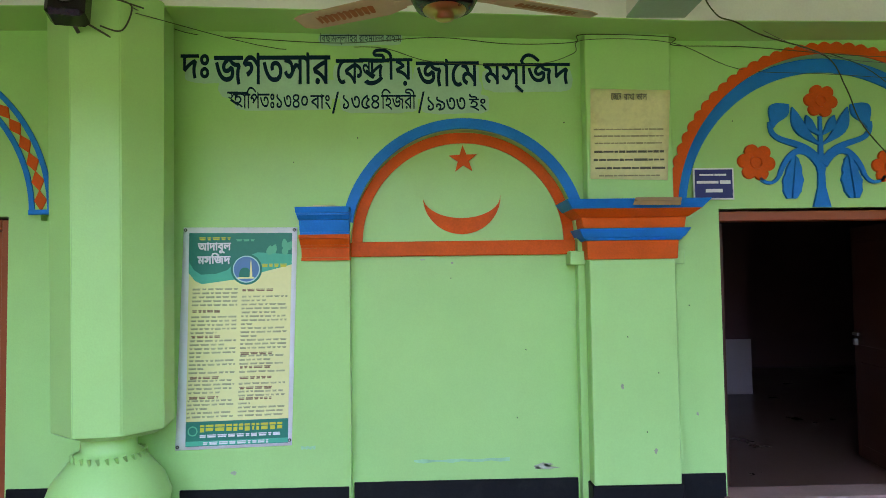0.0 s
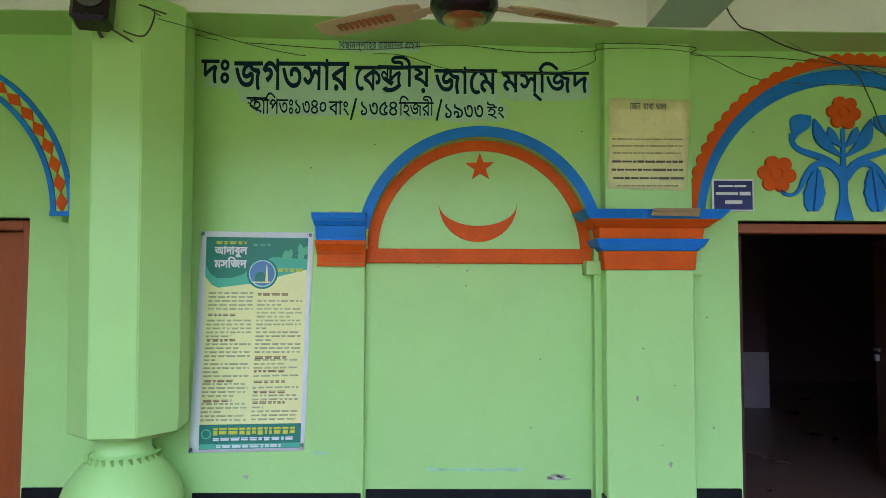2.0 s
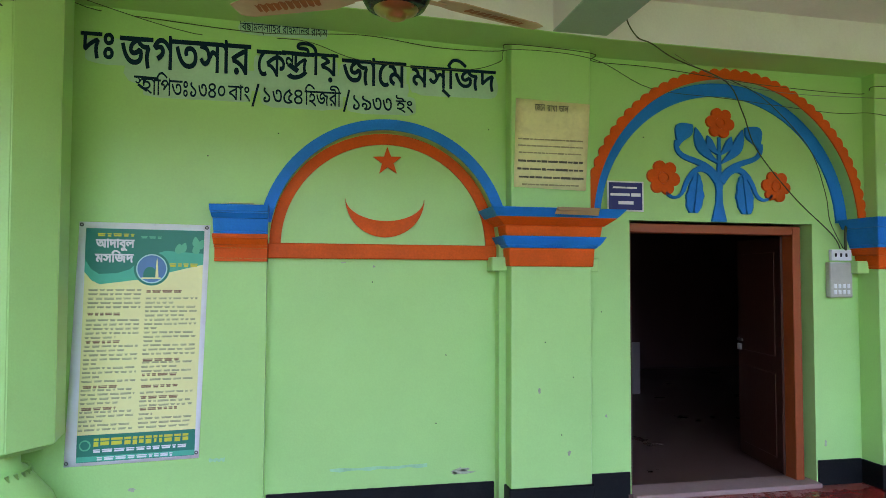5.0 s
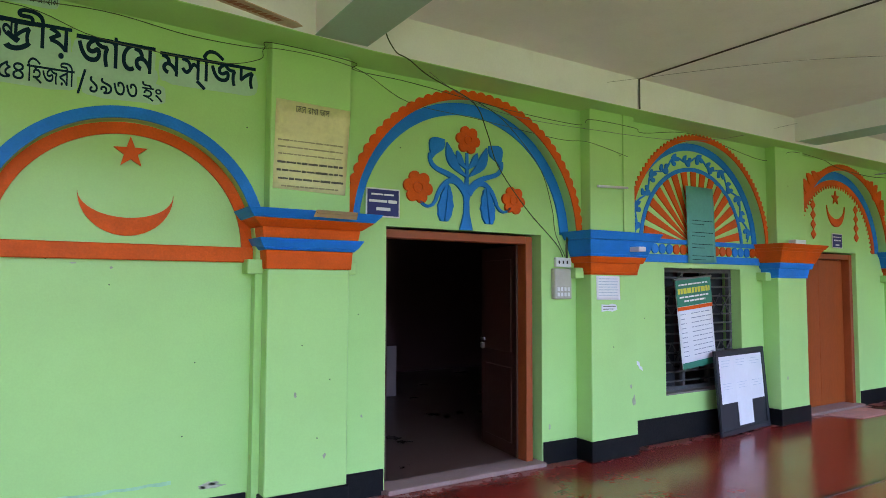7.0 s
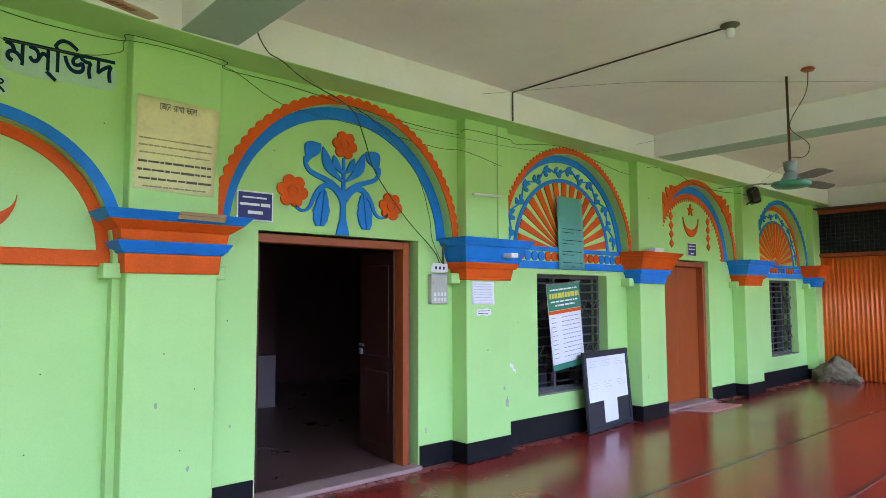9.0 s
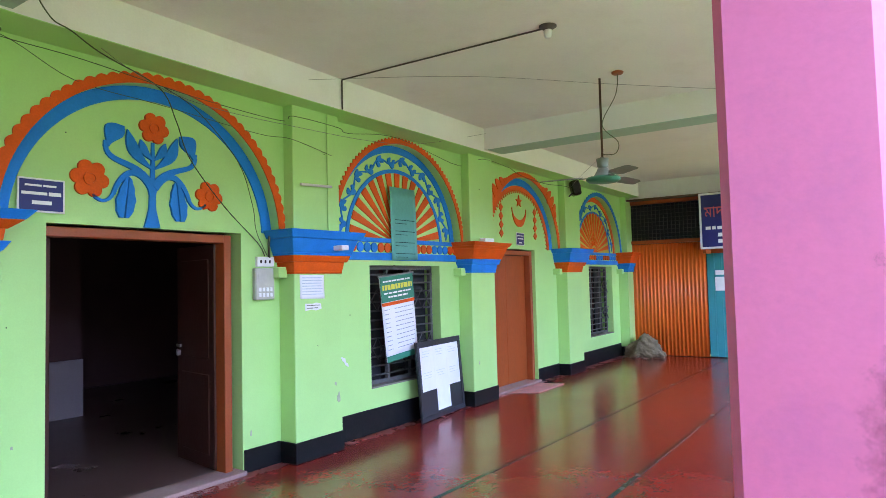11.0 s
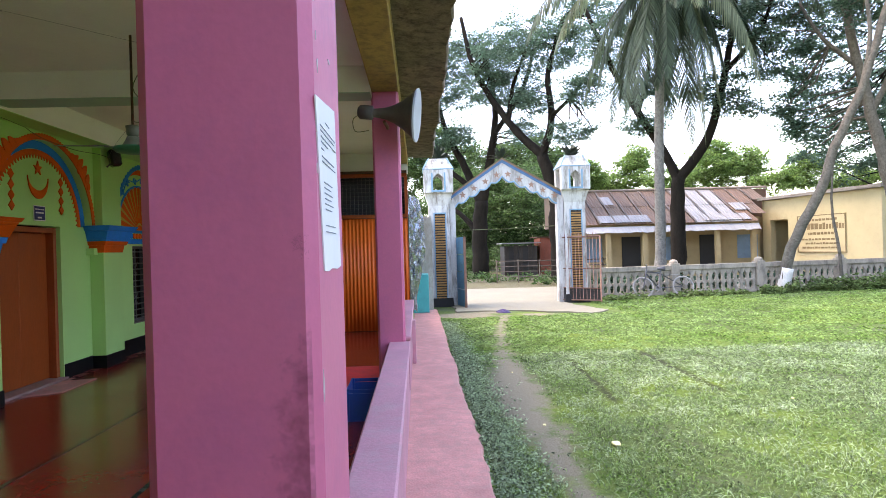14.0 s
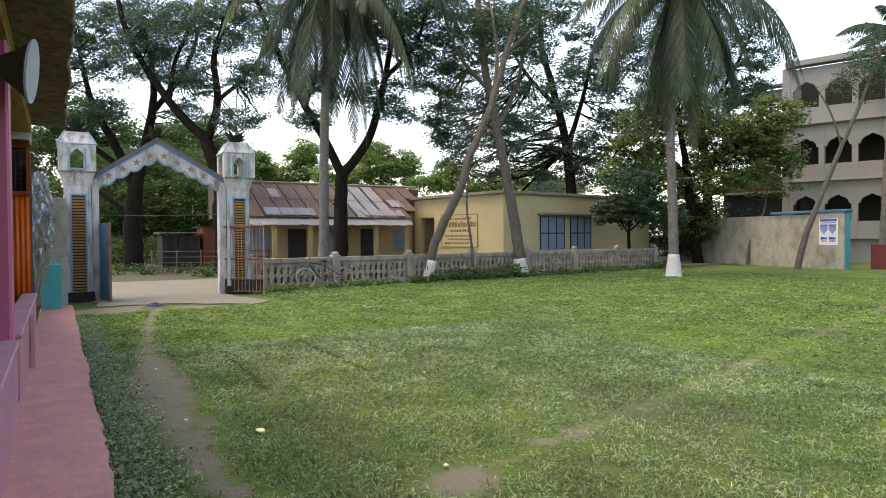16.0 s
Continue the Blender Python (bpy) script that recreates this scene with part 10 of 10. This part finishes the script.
solid("wall_gate_side", bm, M["bwall"], "stained wall closing the gap beside the gate", "wall", kind="structure")


# ---- bicycle ----
t = thing("bicycle", "old grey bicycle leaning against the fence", "bicycle", at=(21.5, -12.9, GZ))
w0, w1 = Vector((21.60, -12.30, GZ + 0.36)), Vector((21.48, -13.62, GZ + 0.36))
ax = (w1 - w0).normalized()
tilt = Vector((0.22, 0, 1)).normalized()
side = ax.cross(tilt).normalized()
M["tyre"] = material("dusty_tyre", (0.34, 0.32, 0.30), 0.9, 0.2, 60, 6, 0.1)
M["bike"] = material("dusty_bicycle_enamel", (0.10, 0.095, 0.10), 0.4, 0.2, 50, 5, 0.02)
for c in (w0, w1):
    pts = [c + (ax * math.cos(2 * math.pi * i / 40) + tilt * math.sin(2 * math.pi * i / 40)) * 0.33 for i in range(41)]
    bm = BM(); tube(bm, pts, 0.024, 6); wh = part("wheel", bm, M["tyre"], t, "dusty tyre")
    pts = [c + (ax * math.cos(2 * math.pi * i / 40) + tilt * math.sin(2 * math.pi * i / 40)) * 0.305 for i in range(41)]
    bm = BM(); tube(bm, pts, 0.011, 5); part("rim", bm, M["tin_new"], wh)
    bm = BM()
    for i in range(18):
        a = 2 * math.pi * i / 18
        tube(bm, [c + side * 0.02 * (1 if i % 2 else -1), c + (ax * math.cos(a) + tilt * math.sin(a)) * 0.30], 0.004, 4)
    part("spokes", bm, M["tin_new"], wh)


def bp(u, h):
    return w0 + ax * u + tilt * (h - 0.335)


for nm, pts, r in (("down_tube", [bp(0.16, 0.78), bp(0.50, 0.30)], 0.028), ("top_tube", [bp(0.15, 0.86), bp(0.62, 0.80)], 0.026), ("seat_tube", [bp(0.50, 0.30), bp(0.64, 0.90)], 0.026), ("chain_stay", [bp(0.50, 0.30), bp(1.32, 0.335)], 0.018), ("seat_stay", [bp(0.62, 0.78), bp(1.32, 0.335)], 0.018), ("fork", [bp(0.0, 0.335), bp(0.05, 0.45), bp(0.17, 0.92), bp(0.18, 1.0)], 0.026)):
    bm = BM(); tube(bm, pts, r, 8); part(nm, bm, M["bike"], t)
bm = BM(); tube(bm, [bp(0.10, 1.05) + side * 0.28, bp(0.17, 1.02) + side * 0.1, bp(0.17, 1.02) - side * 0.1, bp(0.10, 1.05) - side * 0.28], 0.02, 8); part("handlebar", bm, M["tin_new"], t)
bm = BM(); tube(bm, [bp(0.52, 0.95), bp(0.64, 0.955), bp(0.78, 0.95)], [0.03, 0.06, 0.09], 10); part("saddle", bm, M["bike"], t)
bm = BM(); box(bm, -0.22, -0.06, 0, 0.22, 0.06, 0.015, m=Matrix.Translation(bp(0.98, 0.72)) @ Matrix.Rotation(math.atan2(ax.y, ax.x), 4, "Z")); part("carrier", bm, M["tin_new"], t)
bm = BM(); lathe(bm, [(0.09, -0.006), (0.09, 0.006)], bp(0.50, 0.30), 18, axis="x"); part("chainring", bm, M["tin_new"], t)

# ---- litter on the lawn ----
for k, (x, y, s) in enumerate(((5.9, -6.54, 0.07), (6.6, -6.02, 0.03), (9.4, -6.1, 0.025), (4.25, -7.5, 0.03), (7.3, -9.0, 0.03))):
    bm = BM()
    rg = random.Random(60 + k)
    pts = [(x + s * rg.uniform(0.6, 1.2) * math.cos(2 * math.pi * i / 7), y + s * 0.6 * rg.uniform(0.6, 1.2) * math.sin(2 * math.pi * i / 7)) for i in range(7)]
    plate(bm, pts, GZ + 0.02, GZ + 0.032)
    solid("litter", bm, M["cream"], "scrap of pale litter lying on the grass", "litter", group="litter on the lawn")

M["purple"] = material("faded_purple_cloth", (0.06, 0.045, 0.12), 0.9, 0.2, 40, 8, 0.2)
bm = BM()
rg = random.Random(70)
heap = [[bm.verts.new((18.34 + (0.05 + 0.06 * k) * math.cos(2 * math.pi * i / 14) * rg.uniform(0.75, 1.25), -7.14 + (0.05 + 0.06 * k) * math.sin(2 * math.pi * i / 14) * rg.uniform(0.75, 1.25), GZ + 0.085 - 0.025 * k + rg.uniform(-0.015, 0.015))) for i in range(14)] for k in range(4)]
bm.faces.new(heap[0])
for k in range(3):
    for i in range(14):
        bm.faces.new((heap[k][i], heap[k + 1][i], heap[k + 1][(i + 1) % 14], heap[k][(i + 1) % 14]))
bm.faces.new(heap[3][::-1])
solid("cloth_scrap", bm, M["purple"], "crumpled purple cloth lying before the gate", "cloth")

# ---- nails and nail heads in the wall ----
M["nail"] = material("rusty_nail_head", (0.06, 0.05, 0.03), 0.7, 0.2, 40, 4, 0)
bm = BM()
lathe(bm, [(0.0045, -0.010), (0.0045, -0.007), (0.002, -0.007), (0.002, 0.004)], (0, 0, 0), 8, axis="y")
nail = mesh_from(bm, "nail")
nail.materials.append(M["nail"])
for x, z, y in ((-0.10, 1.62, 0.13), (0.43, 1.10, 0.13), (-0.45, 1.78, 0.13), (0.36, 0.62, 0.13), (-1.2, 2.45, UP), (-0.75, 2.62, UP), (0.72, 2.72, UP), (1.10, 1.2, PY), (1.31, 0.95, PY), (1.22, 0.55, PY), (4.18, 1.05, PY), (4.3, 2.9, PY), (7.2, 2.85, PY), (1.62, 1.4, LOW), (4.85, 1.3, LOW), (2.0, 2.75, TY)):
    ob = new("nail", nail)
    ob.location = (x, y, z)
    tagged(ob, "small rusty nail standing out of the green wall", "nail", group="nails in the wall")
